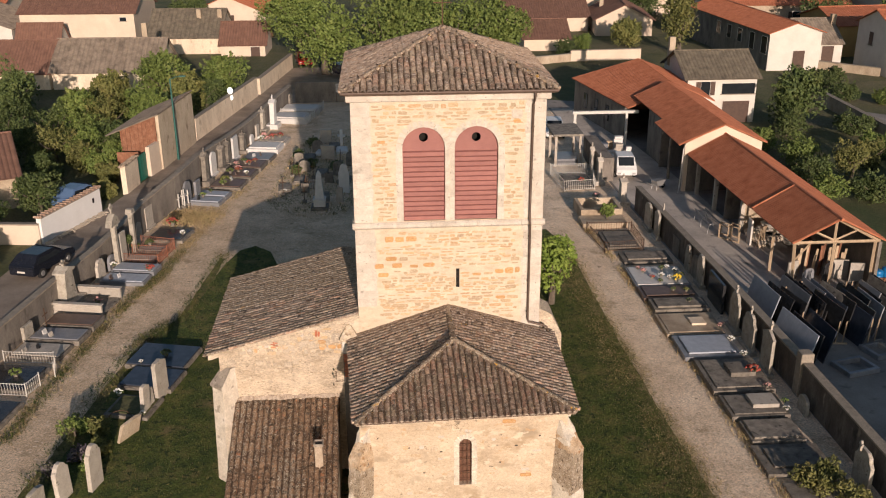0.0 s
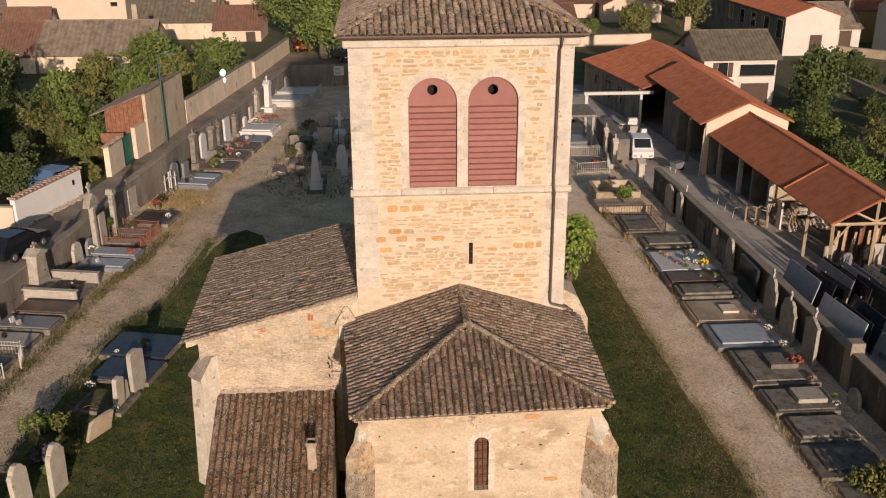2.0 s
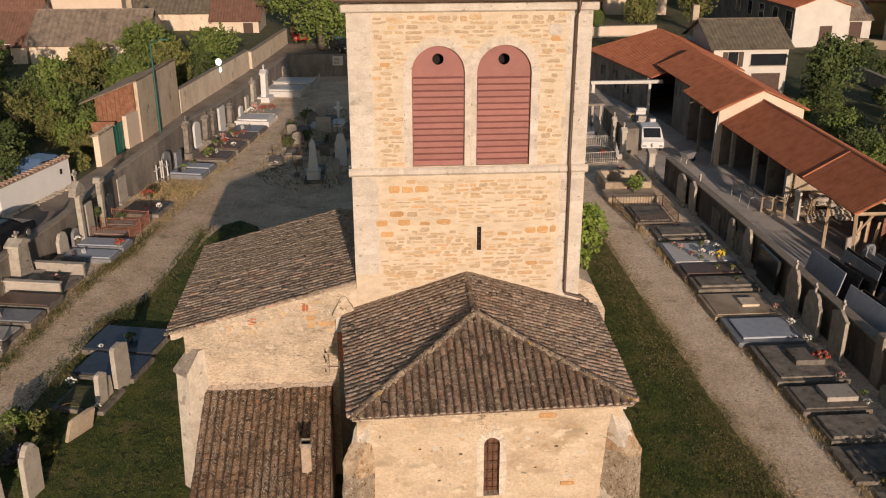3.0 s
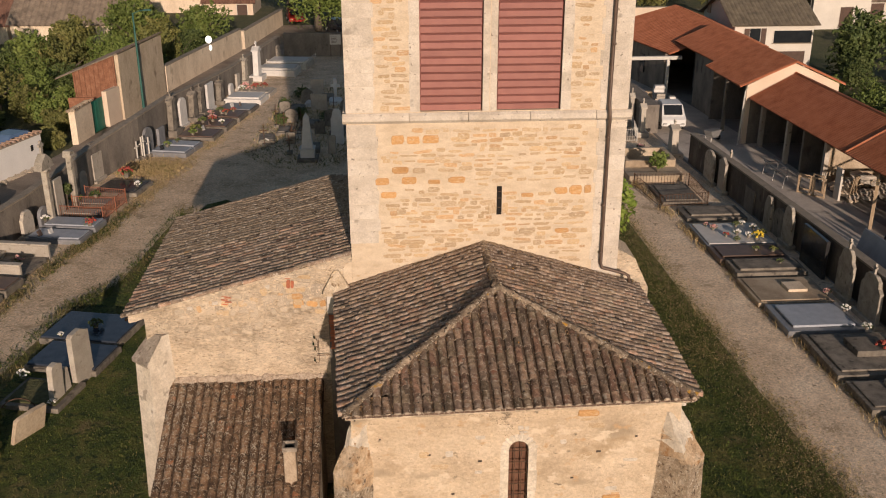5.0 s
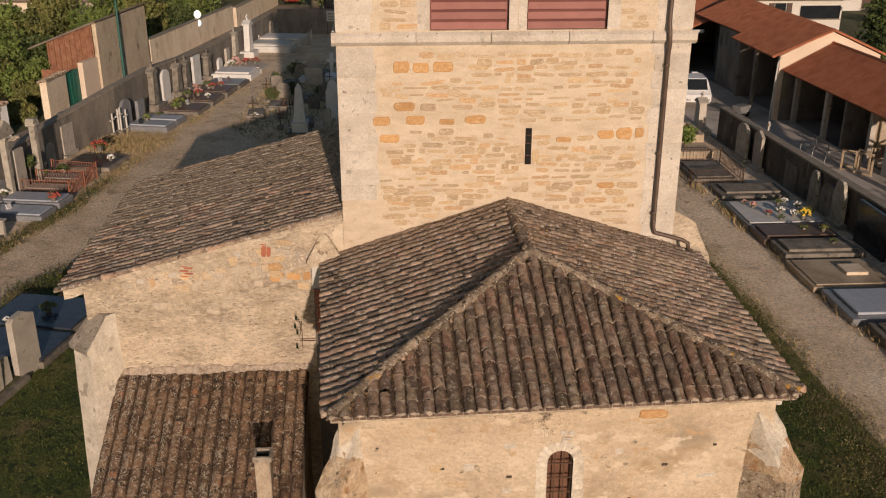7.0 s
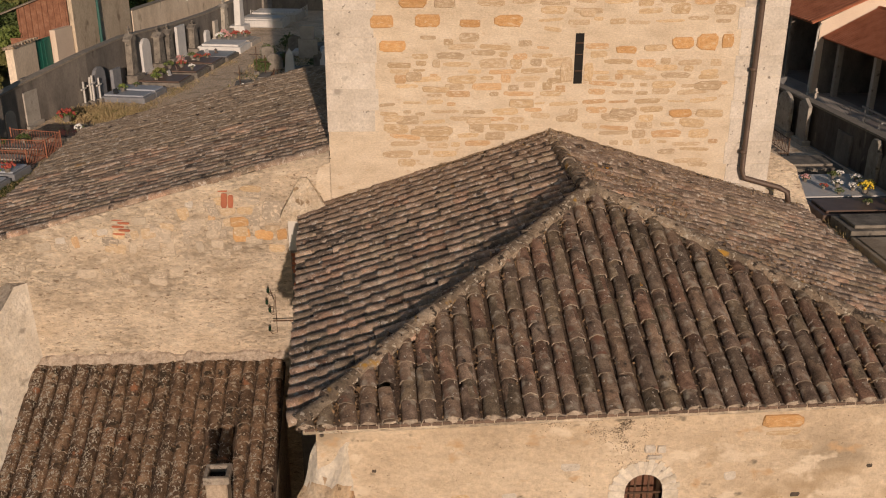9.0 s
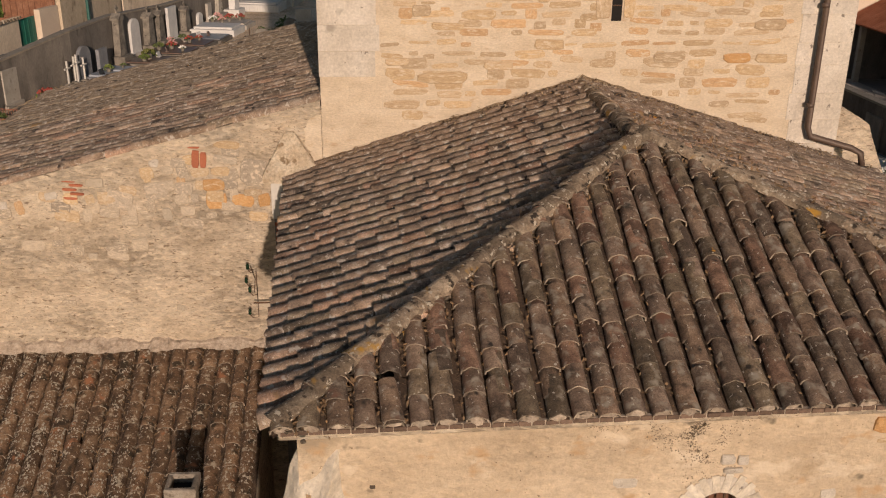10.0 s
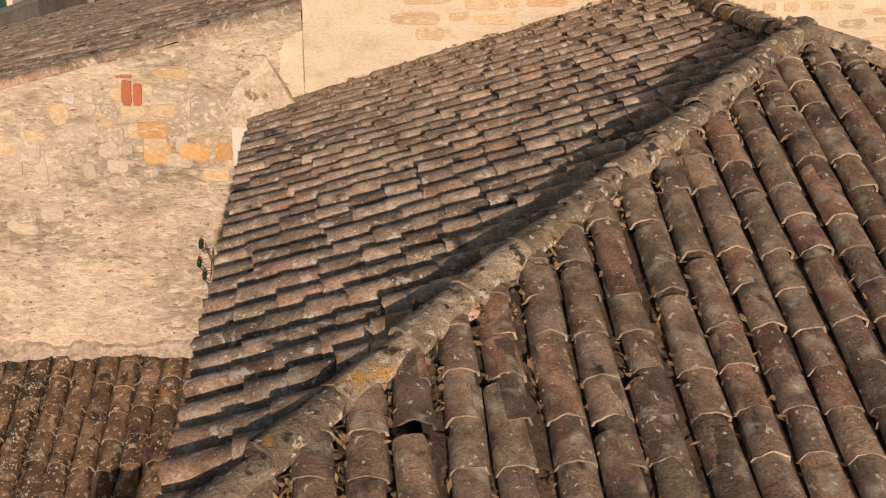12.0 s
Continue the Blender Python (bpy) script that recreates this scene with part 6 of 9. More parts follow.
planter = thing("masonry_plot", (0, 0, 0), 0, "ochre rendered masonry grave plot with low walls", "grave plot")
for x0, y0, x1, y1 in ((11.3, 31.1, 14.3, 31.35), (11.3, 28.6, 14.2, 28.85), (11.3, 28.86, 11.55, 31.09), (14.0, 28.86, 14.3, 31.09)):
    part("low_wall", boxed(x0, y0, -0.03, x1, y1, 0.75, bevel=0.02), M_TANWALL, planter)
part("kerb", boxed(11.1, 26.9, -0.03, 14.2, 28.59, 0.35, bevel=0.02), M_TANWALL, planter)
vault = thing("grave_canopy", (0, 0, 0), 0, "flat-roofed stone grave canopy on slim posts", "grave canopy")
part("roof", boxed(11.5, 41.2, 2.6, 14.0, 44.8, 2.78, bevel=0.03), M_TOMB, vault)
for x, y in ((11.8, 41.6), (13.8, 41.6), (11.8, 44.4), (13.8, 44.4)):
    part("post", boxed(x - 0.1, y - 0.1, -0.03, x + 0.1, y + 0.1, 2.598), M_TOMB_PALE, vault)
part("slab", boxed(12.0, 41.9, -0.03, 13.7, 44.2, 0.5, bevel=0.03), M_GRANITE, vault)
for x, y, h, w, m in ((15.0, 31.8, 2.3, 0.9, M_TOMB_PALE), (14.35, 36.6, 2.5, 0.7, M_TOMB_PALE), (14.3, 39.3, 2.6, 0.6, M_TOMB_PALE)):
    monument(x, y, h, w, m, "stone family monument with cross beside a grave plot")
part_wall = tagged(part("wall_vault", prismed([(15.6, 0), (15.6, 1.9), (14.6, 1.9), (14.6, 0)], 37.2, 44.0, "y"), M_CEMWALL), "grey rendered block of wall vaults", "wall", kind="structure")

# --- graves on the lawn ---
tomb(-15.1, 8.9, -12.0, 11.2, 0.24, M_TOMB, "wide blue-black polished granite tomb", M_GRANITE_BLUE, 0.06, 0.08, turn=-13)
tomb(-15.0, 6.9, -12.3, 8.8, 0.22, M_TOMB, "polished blue granite tomb with plaque", M_GRANITE_BLUE, 0.08, 0.08, turn=-13)
tomb(-15.0, 4.5, -12.9, 6.3, 0.18, M_TOMB, "old grave with planted soil", M_EARTH, 0.16, 0.05, turn=-13)
for x, y, w, h, shape, lean, m in ((-12.9, 6.4, 1.05, 2.0, "worn", 0, M_TOMB_PALE), (-13.33, 4.95, 0.6, 1.55, "worn", 3, M_TOMB_PALE), (-13.2, 5.5, 0.4, 1.05, "worn", -3, M_TOMB_PALE), (-14.1, -0.45, 0.85, 2.0, "notched", 2, M_TOMB_PALE), (-15.1, -1.15, 0.85, 1.65, "notched", -2, M_TOMB_PALE), (-16.0, -1.7, 0.9, 0.9, "worn", 2, M_STELE)):
    hs = thing("stele", (x, y, 0), -16, "leaning pale weathered gravestone in the grass", "gravestone", "stones on the lawn")
    headstone(hs, 0, 0, w, h, 0.20, shape, m, -0.03, lean, name="slab")
hs = thing("stele", (-13.7, 3.1, 0), -30, "broken brown stone slab leaning in the grass", "gravestone", "stones on the lawn")
headstone(hs, 0, 0, 1.2, 1.05, 0.14, "worn", M_TANWALL, -0.05, 18, name="slab")
hoop = thing("garden_hoop", (-14.2, 3.9, 0), 20, "thin bent iron hoop over a weedy grave", "hoop")
part("hoop", tubed([(0.6 * math.cos(a), 0.1 * math.cos(2 * a), 0.9 * math.sin(a)) for a in [math.pi * k / 10 for k in range(11)]], 0.018, 5), M_IRON, hoop)
bouquet(-13.4, 9.9, 0.3, 0.26, M_LEAF_DARK, "dark bouquet on a polished tomb")
bouquet(-14.85, 6.3, 0.25, 0.22, M_FLOWER_WHITE, "white flowers in a pot")
bouquet(-14.5, 9.3, 0.3, 0.12, M_FLOWER_WHITE, "white flowers in a pot")
bouquet(-13.35, 4.5, 0.25, 0.14, M_FLOWER_WHITE, "white flowers in a pot")

# --- row along the west wall ---
def plaque(x, y, z, w, turn, material, label="small memorial plaque standing on a tomb"):
    pq = thing("memorial_plaque", (x, y, z), turn, label, "plaque", "memorial plaques")
    ob = part("plate", boxed(-0.025, -w / 2, 0, 0.025, w / 2, w * 0.72, bevel=0.01), material, pq)
    ob.matrix_basis = pose(0, 0, 0, 0, -18, 0)
    part("foot", boxed(-0.12, -w * 0.3, 0, 0.08, w * 0.3, 0.03), material, pq)


railing("white painted grave railing", [(-21.4, 10.2), (-18.85, 9.9), (-18.45, 8.6)], 0.7, M_WHITEIRON, 0.14)
railing("white painted grave railing", [(-21.7, 7.2), (-20.5, 7.0), (-19.2, 6.8), (-18.9, 7.8)], 0.7, M_WHITEIRON, 0.14)
for x0, y0, x1, y1, h, m, top, label in ((-21.7, 7.2, -19.1, 9.6, 0.22, M_TOMB, M_GRANITE_DARK, "railed grave with dark slab"), (-22.0, 3.2, -19.3, 6.3, 0.22, M_TOMB, M_GRANITE_DARK, "low tomb of dark granite"), (-21.3, 10.5, -18.6, 12.0, 0.18, M_TOMB, M_TOMB_PALE, "old cracked stone grave"), (-20.9, 12.1, -18.1, 13.5, 0.28, M_TOMB, M_GRANITE, "grey granite tomb with pale rim"), (-20.6, 13.7, -17.8, 15.1, 0.32, M_TOMB, M_BROWNSTONE, "brown granite tomb slab")):
    tomb(x0, y0, x1, y1, h, m, label, top, 0.10, 0.07, turn=-10)
plot = thing("stone_plot", (-19.1, 16.8, 0), -11, "stone-walled grave plot with pale balustrade sides", "grave plot")
for x0, y0, x1, y1 in ((-1.5, -1.3, 1.4, -1.08), (-1.4, 1.05, 1.4, 1.27)):
    part("side_wall", boxed(x0, y0, -0.03, x1, y1, 0.66, bevel=0.05), M_TOMB_PALE, plot)
    part("coping", boxed(x0 - 0.05, y0 - 0.06, 0.664, x1 + 0.05, y1 + 0.06, 0.74, bevel=0.02), M_TOMB_PALE, plot)
part("floor", boxed(-1.5, -1.07, -0.03, 1.4, 1.04, 0.14), M_TOMB, plot)
tomb(-19.2, 19.5, -16.5, 20.8, 0.24, M_GRANITE, "grey granite tomb with red flowers", M_SLABBLUE, 0.10, 0.08, None, turn=-10)
tomb(-18.9, 20.95, -16.2, 22.2, 0.32, M_GRANITE, "grey polished granite tomb slab", M_SLABBLUE, 0.10, 0.08, None, turn=-10)
bouquet(-16.6, 20.9, 0.38, 0.30, M_FLOWER_RED, "bright red flowers on a tomb")
railing("rust-red iron grave railing", [(-18.9, 22.9), (-16.4, 22.4), (-15.95, 25.2), (-18.2, 25.9)], 0.75, M_RUSTFENCE, 0.12)
railing("rust-red iron grave railing", [(-18.4, 24.3), (-16.15, 23.9)], 0.75, M_RUSTFENCE, 0.12)
tomb(-18.6, 22.9, -16.6, 23.8, 0.22, M_TOMB, "old stone grave inside a railing", M_TOMB_PALE, 0.1, 0.06, turn=-10)
tomb(-18.3, 24.4, -16.3, 25.3, 0.22, M_TOMB, "old stone grave inside a railing", M_TOMB_PALE, 0.1, 0.06, turn=-10)
portico = thing("grave_portico", (-18.55, 23.3, 0), -11, "old stone grave portico of two pillars with cross", "monument")
for y in (-1.15, 1.25):
    part("pillar", boxed(-0.14, y - 0.14, -0.03, 0.14, y + 0.14, 2.75, bevel=0.02), M_STELE, portico)
    part("capital", boxed(-0.24, y - 0.24, 2.752, 0.24, y + 0.24, 2.9, bevel=0.04), M_STELE, portico)
part("pediment", prismed([(-1.75, 2.902), (-0.55, 2.902), (-0.75, 3.3), (-1.15, 3.62), (-1.55, 3.3)], -0.2, 0.2, "x"), M_STELE, portico)
part("cap_stone", prismed([(1.0, 2.902), (1.5, 2.902), (1.4, 3.1), (1.1, 3.1)], -0.2, 0.2, "x"), M_STELE, portico)
part("panel", boxed(-0.08, -0.62, -0.03, 0.06, 0.15, 2.1, bevel=0.02), M_TOMB_PALE, portico)
part("base", boxed(-0.3, -1.45, -0.03, 0.4, 1.55, 0.2, bevel=0.02), M_TOMB, portico)
headstone(portico, 0, -1.15, 0.45, 0.66, 0.1, "cross", M_STELE, 3.6, name="cross")
for x, y, h, w, m, label in ((-20.3, 17.1, 2.75, 1.25, M_STELE, "tall pale family monument with cross"), (-16.15, 38.9, 3.0, 0.8, M_TOMB, "tall peaked family monument with cross"), (-15.5, 42.8, 2.4, 0.85, M_TOMB, "weathered grey pillar monument"), (-15.25, 44.3, 2.3, 0.85, M_TOMB, "weathered grey pillar monument"), (-14.45, 48.0, 2.0, 0.85, M_TOMB, "weathered grey pillar monument"), (-13.55, 55.0, 2.4, 0.9, M_STELE, "pale stone monument with cross"), (-12.65, 56.3, 3.2, 1.0, M_MARBLE, "tall white marble monument with cross")):
    monument(x, y, h, w, m, label, -10)
for x, y, w, h, shape, m in ((-21.05, 12.7, 0.9, 1.0, "square", M_STELE), (-19.4, 20.6, 0.95, 1.35, "shoulder", M_TOMB_PALE), (-19.15, 22.2, 0.95, 1.0, "round", M_GRANITE), (-18.75, 27.4, 0.8, 1.2, "round", M_TOMB_PALE), (-18.45, 29.3, 1.15, 1.65, "square", M_TOMB_PALE), (-18.64, 29.5, 1.5, 2.2, "shoulder", M_TOMB), (-16.8, 34.6, 1.15, 1.7, "round", M_GRANITE), (-16.3, 35.9, 0.9, 1.35, "square", M_GRANITE), (-15.95, 41.3, 1.15, 2.0, "round", M_MARBLE), (-14.85, 45.9, 1.25, 2.0, "square", M_MARBLE), (-13.95, 50.0, 0.8, 1.1, "round", M_MARBLE), (-13.75, 52.4, 0.7, 1.35, "square", M_TOMB_PALE), (-11.7, 64.0, 0.8, 1.6, "round", M_TOMB)):
    hs = thing("stele", (x, y, 0), -11, {M_TOMB_PALE: "pale upright gravestone by the lane wall", M_MARBLE: "tall white marble panel by the lane wall", M_GRANITE: "grey granite gravestone by the lane wall"}.get(m, "weathered upright gravestone by the lane wall"), "gravestone", "stones along the lane wall")
    headstone(hs, 0, 0, w, h, 0.18, shape, m, -0.03, name="slab")
    if h > 1.3:
        part("base", boxed(-0.18, -w * 0.58, -0.03, 0.2, w * 0.58, 0.18, bevel=0.02), m, hs)


def iron_cross(x, y, h, turn, label, material, group, r=0.026):
    """A thin cross with small end knobs."""
    c = thing("grave_cross", (x, y, 0), turn, label, "cross", group)
    part("upright", tubed([(0, 0, -0.03), (0, 0, h)], r, 6), material, c)
    part("arm", tubed([(0, -h * 0.2, h * 0.72), (0, h * 0.2, h * 0.72)], r * 0.9, 6), material, c)
    part("foot", boxed(-0.14, -0.16, -0.03, 0.14, 0.16, 0.22, bevel=0.02), M_TOMB, c)


iron_cross(-20.5, 13.9, 1.3, -10, "thin rusty iron grave cross", M_IRON, "iron crosses")
tomb(-17.9, 26.4, -15.4, 28.5, 0.22, M_TOMB, "old grave planted with flowers", M_GRANITE_DARK, 0.16, 0.06, turn=-12)
bouquet(-16.8, 28.9, 0.3, 0.42, M_FLOWER_RED, "dusty red flowers on an old grave")
tomb(-16.55, 33.7, -14.2, 34.95, 0.28, M_GRANITE, "double tomb of blue-grey granite", M_SLABBLUE, 0.12, 0.10, turn=-13)
tomb(-16.25, 35.05, -13.9, 36.3, 0.28, M_GRANITE, "double tomb of blue-grey granite", M_SLABBLUE, 0.12, 0.10, turn=-13)
tomb(-15.6, 37.3, -13.1, 39.4, 0.24, M_TOMB, "stone tomb covered with plants", M_BROWNSTONE, 0.12, 0.08, turn=-10)
tomb(-15.1, 39.7, -12.6, 41.9, 0.3, M_TOMB, "pinkish granite tomb with many flowers", M_BROWNSTONE, 0.12, 0.08, turn=-10)
tomb(-14.6, 42.2, -12.1, 44.3, 0.3, M_TOMB, "brown granite tomb with plants", M_BROWNSTONE, 0.12, 0.08, turn=-10)
tomb(-14.1, 44.6, -11.6, 46.7, 0.24, M_TOMB, "low dark granite tomb", M_GRANITE, 0.12, 0.08, turn=-10)
tomb(-14.0, 47.3, -11.2, 49.5, 0.4, M_MARBLE, "white marble family tomb slab", M_MARBLE, 0.2, 0.14, turn=-10)
tomb(-13.6, 49.8, -10.8, 51.9, 0.3, M_TOMB_PALE, "pale tomb with wreaths", M_TOMB_PALE, 0.2, 0.1, turn=-9)
tomb(-12.9, 57.6, -9.5, 60.0, 0.5, M_MARBLE, "white tomb with balustrade", M_MARBLE, 0.2, 0.14, turn=-9)
tomb(-12.4, 60.6, -8.6, 63.4, 0.5, M_TOMB_PALE, "pale stone tomb with balustrade", M_MARBLE, 0.2, 0.14, turn=-9)
railing("white stone grave balustrade", [(-12.9, 57.6), (-9.6, 56.7), (-9.0, 60.0)], 0.8, M_WHITEIRON, 0.2)
railing("white stone grave balustrade", [(-12.4, 60.8), (-9.0, 60.2), (-8.3, 63.6)], 0.8, M_WHITEIRON, 0.2)
for x, y, r, m, z in ((-13.9, 40.8, 0.28, M_FLOWER_RED, 0.4), (-13.2, 40.2, 0.22, M_FLOWER_WHITE, 0.4), (-14.6, 38.4, 0.40, M_LEAF_YELLOW, 0.3), (-14.0, 41.4, 0.28, M_FLOWER_PINK, 0.4), (-14.7, 37.8, 0.28, M_LEAF, 0.3), (-13.3, 42.8, 0.28, M_FLOWER_RED, 0.4), (-14.5, 40.5, 0.3, M_LEAF_DARK, 0.4), (-14.3, 42.7, 0.26, M_FLOWER_PINK, 0.4), (-13.8, 43.5, 0.26, M_LEAF_DARK, 0.4), (-12.9, 43.6, 0.22, M_FLOWER_RED, 0.4), (-13.0, 51.2, 0.35, M_FLOWER_PINK, 0.4), (-12.2, 50.8, 0.35, M_FLOWER_RED, 0.4), (-11.6, 51.3, 0.3, M_FLOWER_RED, 0.4), (-13.2, 50.4, 0.3, M_FLOWER_WHITE, 0.4), (-12.6, 50.3, 0.25, M_FLOWER_PINK, 0.4), (-15.7, 34.7, 0.26, M_LEAF, 0.38), (-15.3, 35.8, 0.16, M_LEAF_DARK, 0.38), (-18.4, 24.9, 0.35, M_LEAF, 0.2), (-17.6, 25.6, 0.3, M_LEAF_DARK, 0.2), (-18.9, 21.6, 0.22, M_FLOWER_WHITE, 0.4), (-18.6, 16.9, 0.26, M_FLOWER_PINK, 0.14), (-15.8, 27.2, 0.22, M_FLOWER_WHITE, 0.28), (-20.2, 8.4, 0.3, M_LEAF, 0.28)):
    bouquet(x, y, z, r, m, "mixed grave flowers beside the lane wall")
for x, y, z, w, m in ((-18.6, 19.9, 0.32, 0.36, M_BROWNSTONE), (-18.2, 20.2, 0.32, 0.3, M_MARBLE), (-20.2, 12.8, 0.36, 0.34, M_MARBLE), (-19.8, 12.5, 0.36, 0.3, M_TOMB_PALE), (-14.2, 39.0, 0.32, 0.4, M_MARBLE), (-14.0, 40.2, 0.38, 0.4, M_BROWNSTONE), (-13.6, 43.2, 0.38, 0.4, M_TOMB_PALE), (-13.2, 45.4, 0.32, 0.4, M_MARBLE), (-12.7, 45.8, 0.32, 0.34, M_BROWNSTONE), (-15.9, 34.2, 0.38, 0.36, M_GRANITE_DARK), (-20.6, 10.9, 0.25, 0.36, M_TOMB_PALE), (-20.1, 11.4, 0.25, 0.3, M_GRANITE_DARK)):
    plaque(x, y, z, w, random.uniform(-25, 5), m)
for k in range(4):
    iron_cross(-17.1 + 0.16 * k, 32.9 + 0.35 * (k % 2) + 0.2 * k, 1.25 + 0.12 * (k % 3), -10, "slim pale wooden grave cross", M_WHITEIRON, "wooden crosses", 0.05)

# --- old graves in the middle, in the tower's shade ---
ob = thing("obelisk", (-7.0, 32.6, 0), 0, "pale stone obelisk on a stepped base", "obelisk")
part("base", boxed(-0.62, -0.62, -0.03, 0.62, 0.62, 0.22, bevel=0.03), M_TOMB, ob)
part("pedestal", boxed(-0.42, -0.42, 0.221, 0.42, 0.42, 0.72, bevel=0.03), M_MARBLE, ob)
part("moulding", boxed(-0.47, -0.47, 0.722, 0.47, 0.47, 0.80, bevel=0.03), M_MARBLE, ob)
bm = bmesh.new()
lo = [bm.verts.new((x, y, 0.801)) for x, y in ((-0.33, -0.33), (0.33, -0.33), (0.33, 0.33), (-0.33, 0.33))]
hi = [bm.verts.new((x * 0.5, y * 0.5, 2.6)) for x, y in ((-0.33, -0.33), (0.33, -0.33), (0.33, 0.33), (-0.33, 0.33))]
tip = bm.verts.new((0, 0, 2.9))
for i in range(4):
    bm.faces.new((lo[i], lo[(i + 1) % 4], hi[(i + 1) % 4], hi[i]))
    bm.faces.new((hi[i], hi[(i + 1) % 4], tip))
part("shaft", bm, M_MARBLE, ob)
for x, y, w, h, shape, m in ((-5.35, 36.0, 0.8, 2.3, "shoulder", M_MARBLE), (-6.0, 40.5, 0.8, 1.2, "round", M_TOMB), (-8.7, 41.8, 0.9, 1.0, "round", M_TOMB), (-7.0, 45.2, 1.2, 1.25, "square", M_TOMB_PALE), (-6.0, 49.4, 0.7, 1.5, "cross", M_MARBLE), (-8.0, 47.5, 0.9, 1.1, "round", M_TOMB), (-7.4, 50.3, 1.0, 1.3, "square", M_TOMB_PALE), (-8.3, 36.2, 0.6, 0.8, "square", M_TOMB), (-5.6, 33.8, 0.5, 1.2, "worn", M_TOMB_PALE), (-5.0, 43.0, 0.8, 1.3, "round", M_TOMB), (-9.3, 43.6, 0.8, 1.1, "worn", M_TOMB), (-6.6, 38.6, 0.7, 0.9, "worn", M_TOMB)):
    hs = thing("stele", (x, y, 0), 80, "old gravestone among weeds in the shade", "gravestone", "old stones in the middle")
    headstone(hs, 0, 0, w, h, 0.14, shape, m, -0.03, random.gauss(0, 2), name="slab")
for x, y, h in ((-9.9, 35.6, 1.5), (-9.6, 40.4, 1.6), (-9.0, 39.4, 1.3), (-8.2, 33.9, 1.2), (-7.9, 39.8, 1.4), (-5.9, 44.0, 1.2)):
    iron_cross(x, y, h, 80, "thin rusty iron cross on an old grave", M_IRON, "iron crosses")
for x, y, m in ((-7.6, 46.2, M_MARBLE), (-5.9, 46.6, M_MARBLE), (-8.9, 38.2, M_TOMB), (-9.9, 36.2, M_TOMB), (-6.6, 48.0, M_TOMB), (-8.6, 44.6, M_TOMB), (-6.9, 34.0, M_TOMB), (-7.3, 40.0, M_TOMB), (-5.4, 38.0, M_TOMB)):
    tomb(x - 0.5, y, x + 0.5, y + 1.7, 0.22, m, "old low grave in the shade", m, 0.1, 0.07, turn=random.uniform(-6, 6))
railing("dark iron railing round an old grave", [(-8.4, 36.9), (-7.2, 36.9), (-7.2, 38.3), (-8.4, 38.3), (-8.4, 36.9)], 0.7, M_IRON, 0.16)
bouquet(-9.8, 35.9, 0.25, 0.16, M_FLOWER_WHITE, "white flowers on an old grave")

# ---- stonemason's yard with its sheds ----
def ribbed(bm, a, b, c, d2, rib=0.30, depth=0.06, thick=0.05):
    """A tiled roof plane a-b (eave) to d2-c (ridge) with its rows of tiles as rounded ribs running up the slope."""
    a, b, c, d2 = (Vector(p) for p in (a, b, c, d2))
    n = max(2, int((b - a).length / rib))
    Nn = (b - a).cross(d2 - a).normalized()
    if Nn.z < 0:
        Nn = -Nn
    prev = None
    for i in range(4 * n + 1):
        f = i / (4 * n)
        lift = (0.0, 0.72, 1.0, 0.72)[i % 4] * max(depth, 0.2 * rib)
        p, q = a.lerp(b, f) + Nn * lift, d2.lerp(c, f) + Nn * lift
        cur = (bm.verts.new(p), bm.verts.new(q))
        if prev:
            bm.faces.new((prev[0], cur[0], cur[1], prev[1]))
        prev = cur
    lo = [bm.verts.new(p - Nn * thick) for p in (a, b, c, d2)]
    bm.faces.new(lo)
    up = [bm.verts.new(p) for p in (a, b, c, d2)]
    for i in range(4):
        bm.faces.new((lo[i], lo[(i + 1) % 4], up[(i + 1) % 4], up[i]))


def roofed(parent, name, a, b, c, d2, material, label="", rib=0.30):
    bm = bmesh.new()
    ribbed(bm, a, b, c, d2, rib)
    return part(name, bm, material, parent, label)


shed = thing("open_shed", label="long open shed with terracotta tile roof and timber truss", category="shed")
roofed(shed, "roof", (20.7, 15.7, 3.0), (20.3, 34.2, 2.95), (23.1, 34.2, 4.45), (23.2, 15.4, 4.5), M_ROOFRED, "terracotta tile roof slope", rib=0.235)
roofed(shed, "roof", (26.2, 15.7, 3.0), (26.2, 34.2, 2.95), (23.1, 34.2, 4.45), (23.2, 15.4, 4.5), M_ROOFRED, rib=0.235)
ridge_bm = bmesh.new()
tube(ridge_bm, [(23.2, 15.3, 4.5), (23.1, 34.2, 4.46)], 0.10, 8)
part("ridge", ridge_bm, M_ROOFRED, shed)
vb = bmesh.new()
tube(vb, [(20.6, 21.7, 3.06), (23.2, 21.7, 4.54)], 0.08, 6)
part("verge_tile", vb, M_ROOFRED, shed)
for x, y in ((21.2, 29.9), (21.6, 25.7), (21.1, 33.6)):
    part("column", boxed(x - 0.13, y - 0.13, 0, x + 0.13, y + 0.13, 2.95), M_TOMB_PALE, shed)
part("rear_wall", boxed(25.8, 15.8, 0, 26.0, 34.0, 2.9), M_CEMWALL, shed)
part("partition", boxed(21.74, 25.7, 0, 25.79, 25.9, 3.1), M_TANWALL, shed)
part("partition", boxed(21.3, 28.0, 0, 25.8, 28.2, 3.1), M_CEMWALL, shed)
